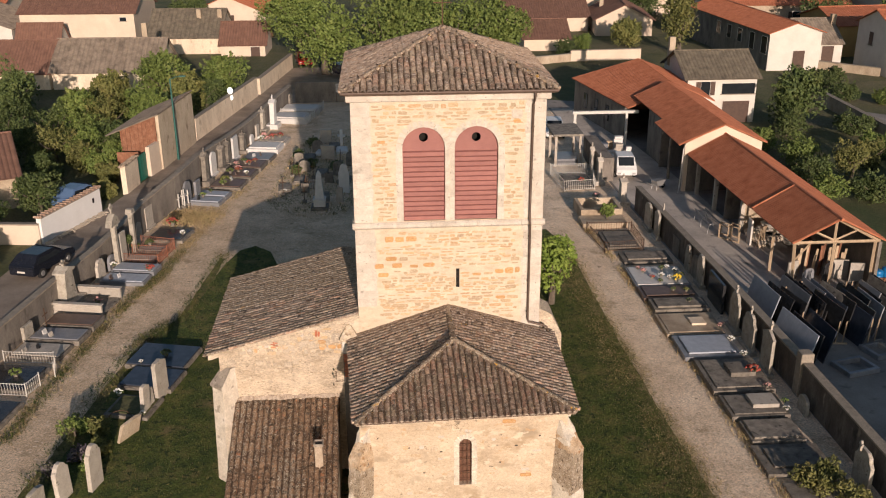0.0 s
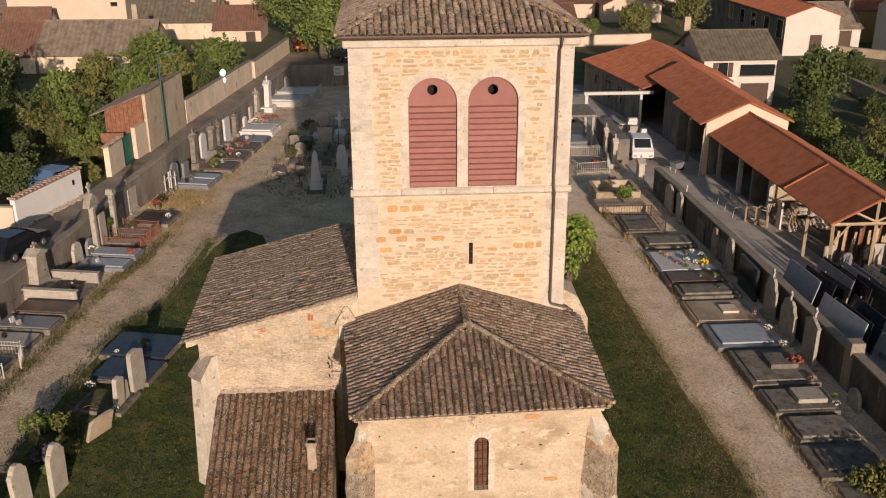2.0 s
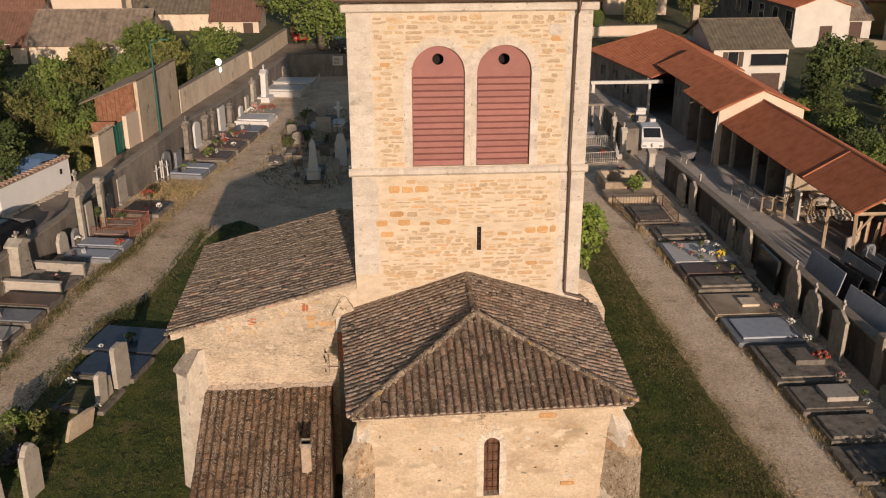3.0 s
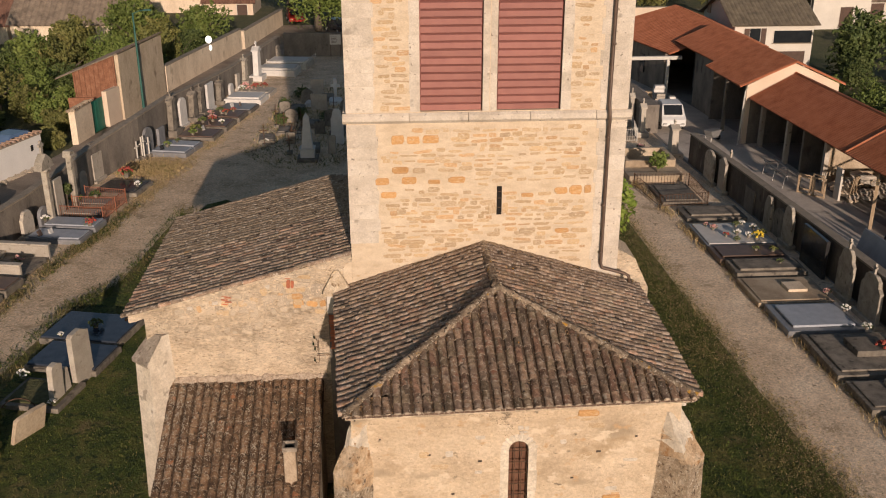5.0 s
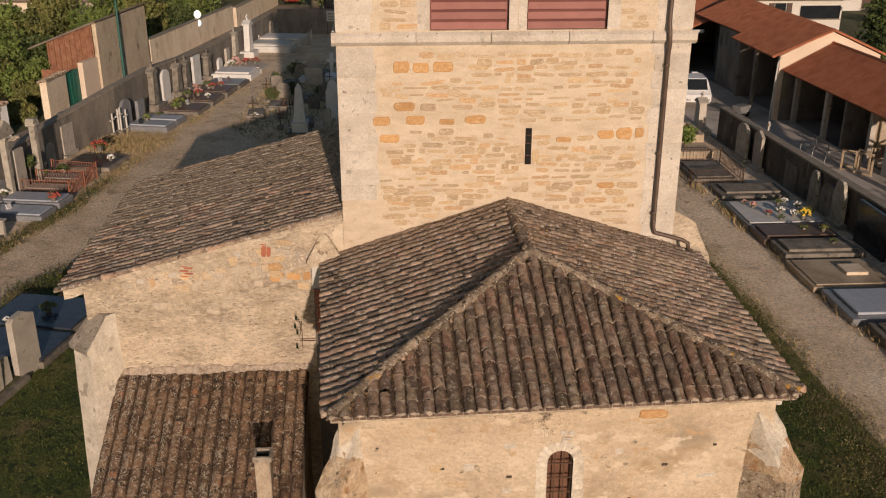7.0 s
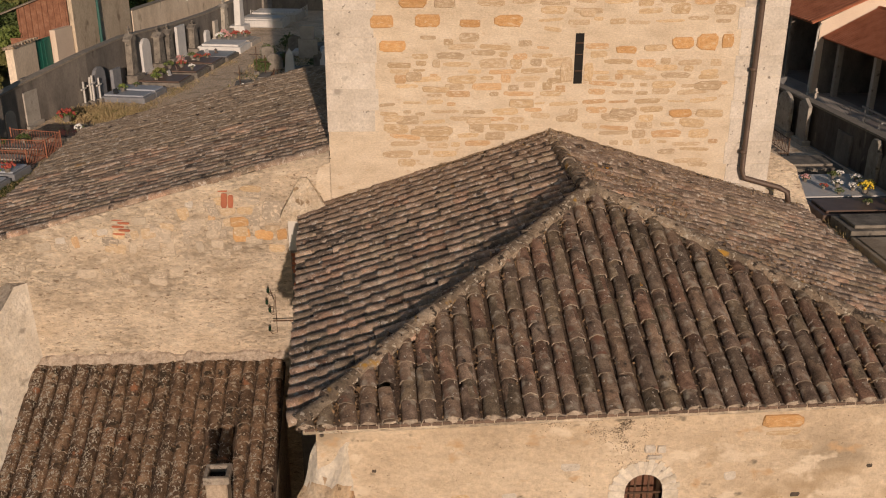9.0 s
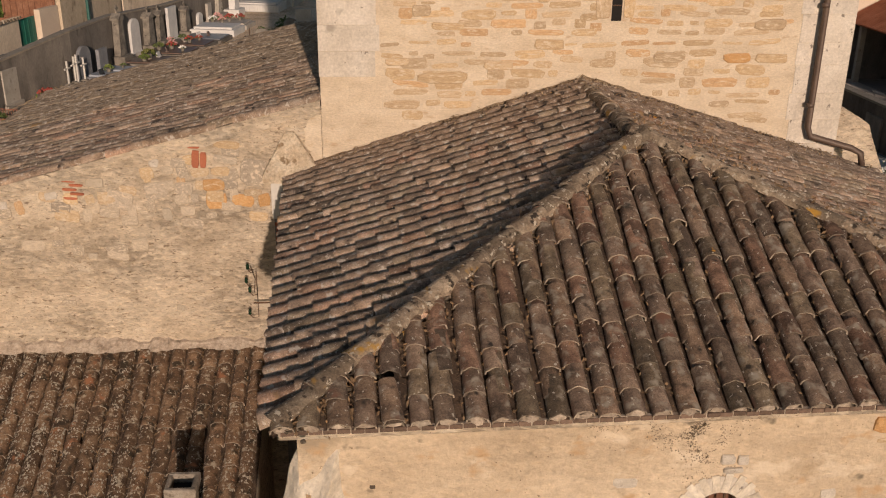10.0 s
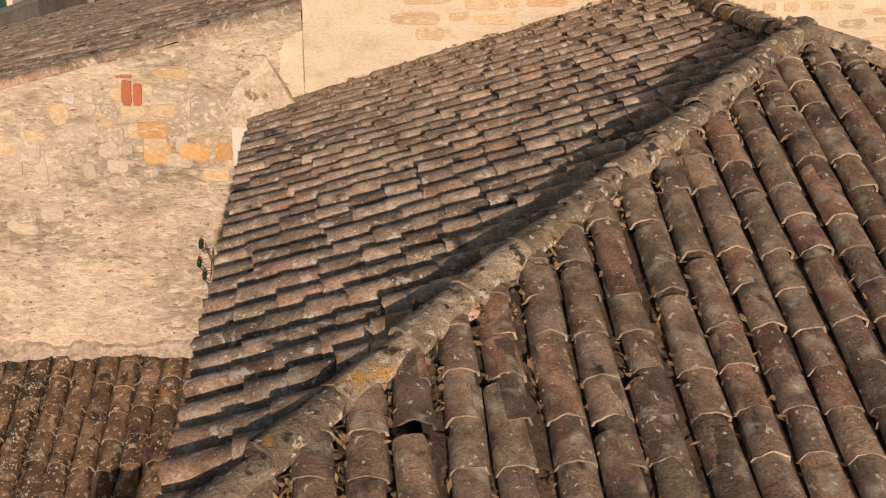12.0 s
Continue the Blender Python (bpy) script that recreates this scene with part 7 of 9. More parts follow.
for pts, r in (([(20.8, 15.9, 2.95), (25.9, 15.9, 2.95)], 0.09), ([(20.8, 15.9, 2.9), (23.2, 15.9, 4.35)], 0.08), ([(25.9, 15.9, 2.9), (23.2, 15.9, 4.35)], 0.08), ([(23.2, 15.9, 2.95), (23.2, 15.9, 4.3)], 0.08), ([(23.2, 15.9, 3.05), (22.0, 15.9, 3.6)], 0.06), ([(23.2, 15.9, 3.05), (24.4, 15.9, 3.6)], 0.06), ([(21.1, 16.0, 0), (20.95, 16.0, 2.9)], 0.10), ([(21.1, 16.0, 1.9), (21.9, 16.0, 2.9)], 0.06), ([(23.3, 16.0, 0), (23.3, 16.0, 2.9)], 0.10), ([(25.7, 16.0, 0), (25.7, 16.0, 2.9)], 0.10), ([(20.9, 18.8, 0), (20.9, 18.8, 2.95)], 0.09), ([(20.9, 16.0, 2.9), (20.9, 22.0, 2.9)], 0.08)):
    part("timber", tubed(pts, r, 4), M_WOOD, shed, "pale weathered truss timber")
tall = thing("workshop", label="cream gabled workshop with stepped terracotta roof", category="workshop")
part("gable_wall", prismed([(20.15, 2.95), (26.0, 2.95), (26.0, 3.75), (23.0, 5.1), (20.15, 3.75)], 34.25, 34.5, "y"), M_CREAM, tall, "cream plastered gable wall")
# darker grey wall stands for the shade in the opening under the roof
part("lower_wall", boxed(20.5, 34.3, 0, 26.0, 34.48, 2.948), M_CEMWALL, tall)
part("corner_pier", boxed(20.15, 34.25, 0, 20.45, 34.5, 2.948), M_CREAM, tall)
roofed(tall, "roof", (19.6, 34.0, 3.72), (19.6, 40.8, 3.72), (23.0, 40.8, 5.2), (23.0, 34.0, 5.2), M_ROOFRED, rib=0.42)
roofed(tall, "roof", (20.25, 40.8, 3.98), (20.1, 49.6, 3.92), (23.0, 49.6, 5.2), (23.0, 40.8, 5.2), M_ROOFRED, rib=0.42)
roofed(tall, "roof", (26.3, 34.0, 3.75), (26.3, 49.6, 3.75), (23.0, 49.6, 5.2), (23.0, 34.0, 5.2), M_ROOFRED, rib=0.42)
roofed(tall, "roof", (19.15, 47.6, 3.27), (16.75, 61.0, 3.27), (23.4, 61.0, 5.1), (23.6, 47.6, 4.95), M_ROOFRED, rib=0.42)
roofed(tall, "roof", (27.6, 49.6, 3.3), (28.0, 61.0, 3.3), (23.4, 61.0, 5.1), (23.6, 49.6, 4.97), M_ROOFRED, rib=0.42)
part("side_wall", boxed(20.4, 41.0, 0, 20.6, 45.2, 3.9), M_CEMWALL, tall)
part("side_wall", prismed([(19.25, 49.0), (19.45, 49.0), (17.3, 60.8), (17.1, 60.8)], 0, 3.2), M_CEMWALL, tall)
part("rear_wall", boxed(25.8, 34.6, 0, 26.0, 60.5, 3.7), M_TANWALL, tall)
part("partition", boxed(20.2, 40.6, 0, 25.8, 40.75, 3.7), M_CEMWALL, tall)
part("inner_wall", boxed(22.2, 40.8, 0, 22.4, 50.9, 3.7), M_GREYWALL, tall)
part("far_gable", prismed([(17.2, 0), (27.6, 0), (27.6, 3.3), (23.4, 4.95), (17.2, 3.2)], 60.6, 60.8, "y"), M_TANWALL, tall)
for k in range(3):
    part("window", boxed(18.50 - 0.475 * k, 52.2 + 2.6 * k, 1.0, 18.62 - 0.475 * k, 53.4 + 2.6 * k, 2.4), M_GLASS, tall)
for x, y in ((19.95, 37.4),):
    part("column", boxed(x, y, 0, x + 0.2, y + 0.2, 3.72), M_CEMWALL, tall)
part("rain_pipe", tubed([(20.05, 33.95, 3.7), (20.0, 34.1, 3.4), (19.9, 34.1, 0.4), (19.7, 33.7, 0.1)], 0.05, 6), M_WHITEIRON, tall)
gan = thing("crane_beam", label="pale painted steel crane beam on a post", category="crane beam")
part("beam", boxed(14.2, 47.1, 2.95, 20.0, 47.4, 3.2, bevel=0.01), M_WHITEIRON, gan)
part("post", boxed(14.3, 47.15, 0, 14.55, 47.35, 2.948), M_WHITEIRON, gan)
part("post", boxed(18.9, 47.15, 0, 19.1, 47.35, 2.948), M_WHITEIRON, gan)
# stone slabs stored on edge, leaning against steel racks
def stored_slab(x, y, w, h, turn, lean, material, label):
    s = thing("stone_slab", (x, y, 0), turn, label, "stone slab", "slabs in the yard")
    ob = part("slab", boxed(-0.03, -w / 2, -0.02, 0.03, w / 2, h, bevel=0.006), material, s)
    ob.matrix_basis = pose(0, 0, 0, 0, lean, 0)
    return s
SLABS = [(17.6, 12.5, 3.0, 2.0, M_SLABBLUE), (17.55, 8.1, 3.4, 2.0, M_SLABBLUE), (18.2, 12.0, 2.6, 1.9, M_GRANITE_DARK), (18.3, 8.4, 3.0, 1.7, M_GRANITE_DARK), (18.75, 11.6, 2.4, 1.8, M_GRANITE_DARK), (19.0, 8.6, 2.8, 1.8, M_GRANITE_BLUE), (19.3, 12.6, 3.0, 1.9, M_GRANITE), (19.6, 12.8, 3.0, 1.9, M_GRANITE_DARK), (20.0, 11.8, 3.0, 1.8, M_GRANITE_DARK), (20.4, 10.6, 2.8, 1.9, M_GRANITE_DARK), (20.9, 12.6, 2.6, 1.7, M_GRANITE), (21.3, 11.4, 2.8, 1.9, M_GRANITE_DARK), (21.8, 10.3, 2.6, 1.9, M_GRANITE_DARK), (22.3, 12.2, 2.6, 1.6, M_GRANITE_DARK), (22.8, 11.0, 2.6, 1.8, M_GRANITE), (23.4, 12.4, 2.6, 1.5, M_GRANITE_DARK), (24.0, 11.2, 2.6, 1.6, M_GRANITE_DARK), (24.7, 12.6, 2.4, 1.4, M_GRANITE), (25.4, 11.5, 2.4, 1.5, M_GRANITE_DARK)]
for k in range(15):
    SLABS.append((20.0 + 0.38 * k + random.uniform(-0.08, 0.08), random.choice((9.4, 11.4, 12.9)) + random.uniform(-0.6, 0.6), random.uniform(1.8, 2.8), random.uniform(1.3, 1.95), random.choice((M_GRANITE_DARK, M_GRANITE_DARK, M_GRANITE, M_GRANITE_BLUE, M_TOMB))))
for x, y, w, h, m in SLABS:
    stored_slab(x, y, w, h, random.uniform(2, 10), random.uniform(10, 18), m, {M_GRANITE: "grey granite slab stored on edge in the yard", M_GRANITE_BLUE: "blue-black slab stored on edge in the yard", M_SLABBLUE: "large pale blue-grey slab stored on edge in the yard", M_GRANITE_DARK: "dark polished slab stored on edge in the yard"}.get(m, "rough stone slab stored on edge in the yard"))
for k, (x, y) in enumerate(((18.6, 13.8), (20.2, 13.9), (21.6, 13.7), (23.0, 13.6), (24.4, 13.7), (19.0, 10.0), (20.6, 9.2), (22.2, 9.0), (23.6, 9.6), (19.4, 13.2), (20.0, 10.6), (21.0, 12.9), (21.9, 11.6), (22.6, 13.2), (25.2, 13.4), (24.0, 10.4), (18.4, 10.6))):
    rk = thing("slab_rack", (x, y, 0), random.uniform(-8, 8), "pale timber and steel rack for slabs", "rack", "slab racks")
    for dx in (0, 0.35):
        part("upright", tubed([(dx, 0, 0), (dx + 0.1, 0, 1.3 + 0.2 * (k % 2))], 0.035, 4), M_WOOD, rk)
    part("foot", boxed(-0.1, -0.05, 0, 0.6, 0.05, 0.08), M_WOOD, rk)
# finished headstones and leftovers standing under and before the shed
for x, y, w, h, m, shape in ((21.8, 17.6, 0.8, 1.1, M_TOMB_PALE, "square"), (22.5, 17.0, 0.9, 0.9, M_GRANITE, "round"), (23.8, 17.2, 1.0, 1.2, M_GRANITE_DARK, "round"), (24.6, 17.4, 0.9, 1.2, M_TOMB_PALE, "square"), (25.2, 16.6, 0.8, 1.3, M_TOMB_PALE, "square"), (22.0, 14.6, 0.7, 1.0, M_GRANITE_DARK, "round"), (24.0, 14.6, 0.7, 1.0, M_GRANITE_DARK, "square"), (25.6, 14.4, 0.8, 1.3, M_REDWOOD, "square"), (26.6, 13.6, 0.7, 0.9, M_GRANITE, "round"), (27.4, 12.8, 0.7, 1.0, M_GRANITE_DARK, "square"), (28.2, 12.2, 0.7, 0.9, M_TOMB_PALE, "round")):
    hs = thing("headstone_blank", (x, y, 0), random.uniform(60, 120), "unfinished headstone standing in the yard", "gravestone", "stock of headstones")
    headstone(hs, 0, 0, w, h, 0.12, shape, m, 0, name="slab")
for k in range(64):
    # a mound, highest in its middle
    a, q = random.uniform(0, math.tau), math.sqrt(random.random())
    x, y = 22.9 + 1.6 * q * math.cos(a), 23.9 + 1.5 * q * math.sin(a)
    rb = thing("stone_offcut", (x, y, 0.12 + 1.2 * (1 - q) * random.uniform(0.75, 1.0)), random.uniform(0, 360), "pale broken stone offcut in a heap under the shed", "stone", "heap of offcuts")
    bm = bmesh.new()
    blob(bm, (0, 0, 0), random.uniform(0.22, 0.38), 0.5, 1, (1.4, 1, 0.6))
    part("stone_block", bm, random.choice((M_LIMEMORTAR, M_TOMB_PALE, M_LANEWALL)), rb)
for x, y, w, d, h, m in ((16.9, 43.2, 1.0, 0.8, 0.7, M_WHITE), (17.6, 44.0, 0.7, 0.6, 1.1, M_TOMB_PALE), (16.5, 44.6, 0.8, 0.8, 0.9, M_GRANITE), (17.9, 45.3, 0.9, 0.5, 1.3, M_MARBLE), (17.2, 45.6, 0.6, 0.5, 0.8, M_WOOD), (18.3, 43.4, 0.5, 0.5, 0.9, M_MARBLE)):
    pk = thing("stacked_stone", (x, y, 0), random.uniform(-20, 20), "pale cut stone stacked on a pallet", "stone stack", "stacks in the yard")
    part("pallet", boxed(-w / 2, -d / 2, 0, w / 2, d / 2, 0.12), M_WOOD, pk)
    z = 0.124
    while z < h:
        g = random.uniform(0.10, 0.22)
        o = random.uniform(-0.06, 0.06)
        part("block", boxed(-w * 0.44 + o, -d * 0.42, z, w * 0.42 + o, d * 0.42, z + g, bevel=0.015), m, pk)
        z += g + 0.004
for k in range(14):
    pl = thing("plank", (22.2 + 0.22 * k, 17.9 + 0.3 * (k % 2), 0), 80 + 6 * (k % 3), "raw plank standing under the shed roof", "plank", "planks under the shed")
    ob = part("board", boxed(-0.02, -0.07, 0, 0.02, 0.07, 1.5 + 0.25 * (k % 4)), random.choice((M_WOOD, M_WOOD, M_REDWOOD)), pl)
    ob.matrix_basis = pose(0, 0, 0, 0, random.uniform(-14, 14), 0)
bench = thing("trestle_bench", (19.6, 26.6, 0), 0, "long galvanised steel trestle bench", "bench")
for x in (-0.35, 0.35):
    part("rail", boxed(x - 0.04, -1.6, 0.72, x + 0.04, 1.6, 0.8), M_STEEL, bench)
for y in (-1.4, 0, 1.4):
    part("leg_frame", tubed([(-0.45, y, 0), (-0.35, y, 0.72), (0.35, y, 0.72), (0.45, y, 0)], 0.03, 5), M_STEEL, bench)
for x, y, w, h, m in ((20.0, 24.2, 0.9, 1.0, M_WOOD), (20.4, 23.7, 0.8, 1.1, M_WOOD), (20.8, 24.5, 0.6, 1.0, M_WOOD), (20.3, 24.9, 0.7, 0.9, M_WOOD)):
    fr = thing("wooden_frame", (x, y, 0), random.uniform(20, 50), "pale wooden frame leaning by the shed", "frame", "wooden frames")
    for a in (-w / 2, w / 2):
        part("stile", boxed(-0.03, a - 0.04, 0, 0.03, a + 0.04, h), m, fr)
    for z in (0.02, h - 0.1):
        part("cross_bar", boxed(-0.02, -w / 2 + 0.05, z, 0.02, w / 2 - 0.05, z + 0.08), m, fr)
bd = thing("white_board", (21.3, 23.3, 0), 0, "tall white board leaning upright", "board")
part("board", boxed(-0.06, -0.3, 0, 0.06, 0.3, 1.7, bevel=0.01), M_WHITE, bd)
for k in range(5):
    pl = thing("plank", (21.6 + 0.12 * k, 22.7 + 0.05 * k, 0), 10 * k, "raw plank leaning against the shed post", "plank", "leaning planks")
    ob = part("board", boxed(-0.015, -0.06, 0, 0.015, 0.06, 1.3 + 0.1 * (k % 3)), M_WOOD, pl)
    ob.matrix_basis = pose(0, 0, 0, 0, 8, 0)
wb = thing("wheelbarrow", (18.5, 35.0, 0), 30, "pale metal wheelbarrow standing in the yard", "wheelbarrow")
bm = bmesh.new()
prism(bm, [(-0.45, 0.75), (0.55, 0.75), (0.3, 0.35), (-0.25, 0.35)], -0.3, 0.3, "y")
part("tray", bm, M_STEEL, wb)
for y in (-0.25, 0.25):
    part("handle", tubed([(0.6, y * 0.4, 0.2), (-0.3, y, 0.35), (-1.0, y, 0.6)], 0.02, 5), M_STEEL, wb)
    part("leg", tubed([(-0.3, y, 0.35), (-0.35, y, 0)], 0.02, 5), M_STEEL, wb)
bm = bmesh.new()
lathe(bm, [(0.17, -0.04), (0.19, 0), (0.17, 0.04)], 12)
bmesh.ops.rotate(bm, verts=bm.verts, matrix=Matrix.Rotation(radians(90), 3, "X"))
bmesh.ops.translate(bm, verts=bm.verts, vec=(0.62, 0, 0.19))
part("wheel", bm, M_RUBBER, wb)
for x, y in ((26.4, 16.4), (27.1, 16.7)):
    dr = thing("plastic_drum", (x, y, 0), 0, "bright blue plastic drum", "drum", "blue drums")
    bm = bmesh.new()
    lathe(bm, [(0.27, 0), (0.30, 0.05), (0.30, 0.3), (0.28, 0.33), (0.30, 0.36), (0.30, 0.6), (0.28, 0.63), (0.30, 0.66), (0.29, 0.85), (0.25, 0.9)], 14)
    part("body", bm, M_PLASTIC_BLUE, dr, smooth=True)
for x, y, m in ((20.4, 6.6, M_GRANITE), (22.6, 8.2, M_GRANITE), (23.6, 8.6, M_TOMB_PALE)):
    fl = thing("cut_stone_ring", (x, y, 0), 15, "grave frame of cut stone lying in the yard", "cut stone", "cut stone rings")
    for a in ((-0.9, -0.7, 0.9, -0.5), (-0.9, 0.5, 0.9, 0.7), (-0.9, -0.499, -0.7, 0.499), (0.7, -0.499, 0.9, 0.499)):
        part("kerb", boxed(a[0], a[1], 0, a[2], a[3], 0.25, bevel=0.015), m, fl)
tarp = thing("tarpaulin", (18.2, 14.6, 0), 20, "crumpled pale tarpaulin over stone", "tarpaulin")
bm = bmesh.new()
blob(bm, (0, 0, 0.2), 0.8, 0.5, 3, (1, 0.6, 0.5))
part("sheet", bm, M_WHITEIRON, tarp)


# ---- vehicles ----
def car(x, y, turn, paint, label, kind="car", z=0.0):
    c = thing(kind, (x, y, z), turn, label, "van" if kind == "van" else "car")
    if kind == "van":
        L, Wd, prof = 5.4, 0.92, [(-2.6, 0.45), (2.6, 0.45), (2.65, 0.95), (2.3, 1.15), (1.6, 1.95), (-0.1, 2.0), (-0.1, 1.05), (-2.6, 1.05)]
        glass = [(2.18, 1.22), (1.62, 1.86), (1.58, 1.86), (2.12, 1.22)]
        side = [(0.9, 1.25), (2.0, 1.25), (1.5, 1.85), (0.9, 1.85)]
    else:
        L, Wd, prof = 4.1, 0.86, [(-2.05, 0.35), (2.05, 0.35), (2.08, 0.65), (1.95, 0.80), (0.95, 0.92), (0.25, 1.40), (-1.25, 1.45), (-1.85, 1.0), (-2.08, 0.9)]
        glass = [(0.98, 0.94), (0.30, 1.38), (0.24, 1.36), (0.9, 0.93)]
        side = [(-1.6, 0.98), (0.75, 0.95), (0.2, 1.33), (-1.2, 1.37)]
    bm = prismed(prof, -Wd, Wd, "y")
    for v in bm.verts:
        if v.co.z > 1.2:
            v.co.y *= 0.84
    bmesh.ops.bevel(bm, geom=bm.edges[:], offset=0.05, segments=2, affect="EDGES")
    body = part("body", bm, paint, c, smooth=False)
    bm = bmesh.new()
    k = 0.05
    gw = [(p[0] + k, p[1] + k) for p in glass]
    prism(bm, gw, -Wd * 0.76, Wd * 0.76, "y")
    part("windscreen", bm, M_GLASS, body)
    for s in (-1, 1):
        bm = bmesh.new()
        lo, hi = [], []
        for px, pz in side:
            yy = s * Wd * (1.012 if pz < 1.2 else 0.86)
            lo.append(bm.verts.new((px, yy, pz)))
            hi.append(bm.verts.new((px, yy - s * 0.03, pz)))
        bm.faces.new(lo)
        bm.faces.new(hi)
        for i in range(4):
            bm.faces.new((lo[i], lo[(i + 1) % 4], hi[(i + 1) % 4], hi[i]))
        part("side_window", bm, M_GLASS, body)
        part("headlight", boxed(L / 2 - 0.12, s * Wd * 0.72 - 0.14, 0.58, L / 2 + 0.035, s * Wd * 0.72 + 0.14, 0.72, bevel=0.02), M_STEEL, body)
    for wx in (-L * 0.31, L * 0.31):
        for s in (-1, 1):
            bm = bmesh.new()
            lathe(bm, [(0.2, -0.1), (0.31, -0.09), (0.32, 0), (0.31, 0.09), (0.2, 0.1)], 14)
            bmesh.ops.rotate(bm, verts=bm.verts, matrix=Matrix.Rotation(radians(90), 3, "X"))
            bmesh.ops.translate(bm, verts=bm.verts, vec=(wx, s * (Wd - 0.08), 0.32))
            wh = part("wheel", bm, M_RUBBER, c)
            bm = bmesh.new()
            lathe(bm, [(0.19, -0.01), (0.17, 0.02), (0.05, 0.03)], 12)
            bmesh.ops.rotate(bm, verts=bm.verts, matrix=Matrix.Rotation(radians(-90 * s), 3, "X"))
            bmesh.ops.translate(bm, verts=bm.verts, vec=(wx, s * (Wd + 0.02), 0.32))
            part("rim", bm, M_STEEL, wh)
    if kind == "van":
        c.matrix_basis = c.matrix_basis @ Matrix.Diagonal((0.86, 0.86, 0.86, 1))
    if kind == "car":
        part("number_plate", boxed(-2.10, -0.26, 0.55, -2.075, 0.26, 0.66), M_WHITE, body)
    return c


car(-23.4, 22.6, 72, M_CARDARK, "dark hatchback parked by the lane")
car(-24.9, 35.4, 70, M_CARBLUE, "blue car parked behind a white wall")
car(16.9, 39.6, -95, M_CARWHITE, "white flatbed van parked in the yard", "van")
car(13.4, 51.5, -95, M_CARWHITE, "white car parked beyond the graves")
car(-12.0, 88.0, -80, M_CARRED, "red car parked under the trees")
car(-6.8, 80.5, -60, M_CARDARK, "dark car parked under the trees")

# ---- lane side: walls, shack, lamps ----
wall_run("wall_white", [(-24.9, 26.9), (-22.8, 33.2)], 0.35, 1.75, M_LIMEWASH, "whitewashed garden wall with tile coping")
wall_run("wall_garden", [(-24.9, 26.9), (-31.5, 27.6)], 0.3, 1.35, M_CREAM, "cream garden wall with tile coping")
wall_run("wall_garden_low", [(-26.6, 15.0), (-27.8, 4.0), (-29.5, -16.0)], 0.3, 0.9, M_CREAM, "low cream garden wall by the lane")
rub = bmesh.new()
for _ in range(260):
    f = random.random()
    blob(rub, (lerp(-24.55, -22.35, f) + random.gauss(0, 0.13), lerp(26.8, 33.0, f) + random.gauss(0, 0.1), 0.03), random.uniform(0.05, 0.14), 0.5, 1, (1, 1, 0.6))
tagged(part("rubble_strip", rub, M_LIMEMORTAR), "pale rubble along the foot of the white wall", "rubble", kind="stuff")
# dark block coloured as the shade in a small opening; nothing is cut
part("wall_hole", boxed(-22.92, 32.1, 1.0, -22.86, 32.35, 1.3), M_DARK, bpy.data.objects["wall_white"])
tc = bmesh.new()
for k in range(18):
    f = k / 17
    x, y = lerp(-24.9, -22.8, f), lerp(26.9, 33.2, f)
    tube(tc, [(x - 0.28, y + 0.09, 1.86), (x + 0.26, y - 0.08, 1.90)], 0.08, 6)
part("coping_tile", tc, M_TILE_WARM, bpy.data.objects["wall_white"], "old half-round coping tiles")
wall_run("wall_lane_far", [(-19.3, 52.2), (-15.9, 70.3)], 0.3, 2.0, M_LANEWALL, "long sunlit plaster wall along the lane")
gp = tagged(part("wall_gate", prismed([(-22.1, 37.0), (-21.75, 37.1), (-21.4, 39.6), (-21.75, 39.7)], -0.03, 2.15), M_LANEWALL), "plastered gate wall with tiled top", "wall", kind="structure")
bm = bmesh.new()
for k in range(9):
    f = k / 8
    x, y = lerp(-21.92, -21.58, f), lerp(37.0, 39.7, f)
    tube(bm, [(x - 0.30, y + 0.04, 2.14), (x + 0.30, y - 0.04, 2.26)], 0.09, 6)
part("coping_tile", bm, M_TILE_WARM, gp)
dr = tagged(thing("door_green", (-21.25, 40.7, 0), 0), "bright green painted metal yard door", "door", kind="structure")
part("door_leaf", prismed([(-0.3, -0.9), (-0.24, -0.9), (0.06, 0.7), (0.0, 0.7)], 0, 2.1), M_GREENDOOR, dr)
for k in range(4):
    part("door_rib", prismed([(-0.23 + 0.07 * k, -0.8 + 0.4 * k), (-0.20 + 0.07 * k, -0.8 + 0.4 * k), (-0.19 + 0.07 * k, -0.74 + 0.4 * k), (-0.22 + 0.07 * k, -0.74 + 0.4 * k)], 0.1, 2.0), M_GREENDOOR, dr)
shack = thing("garden_shack", (0, 0, 0), 0, "old plastered shack with rusty boarded gable", "shack")
part("lane_wall", prismed([(-20.6, 43.4), (-20.35, 43.4), (-19.15, 51.6), (-19.4, 51.6)], 0, 4.5), M_SHACK, shack, "stained plaster shack wall")
part("boarded_gable", prismed([(-22.0, 0), (-20.62, 0), (-20.62, 4.45), (-23.5, 3.4), (-23.5, 0)], 43.3, 43.4, "y"), M_REDWOOD, shack, "red-brown weathered boards")
for k in range(9):
    part("batten", boxed(-23.4 + 0.33 * k, 43.26, 1.4, -23.36 + 0.33 * k, 43.298, 3.4 + 0.11 * k), M_REDWOOD, shack)
part("fence_panel", boxed(-23.6, 42.0, 0, -21.9, 42.08, 1.9), M_REDWOOD, shack)
part("door_post_wall", prismed([(-21.2, 41.5), (-20.9, 41.5), (-20.5, 43.3), (-20.8, 43.3)], 0, 2.4), M_CREAM, shack)
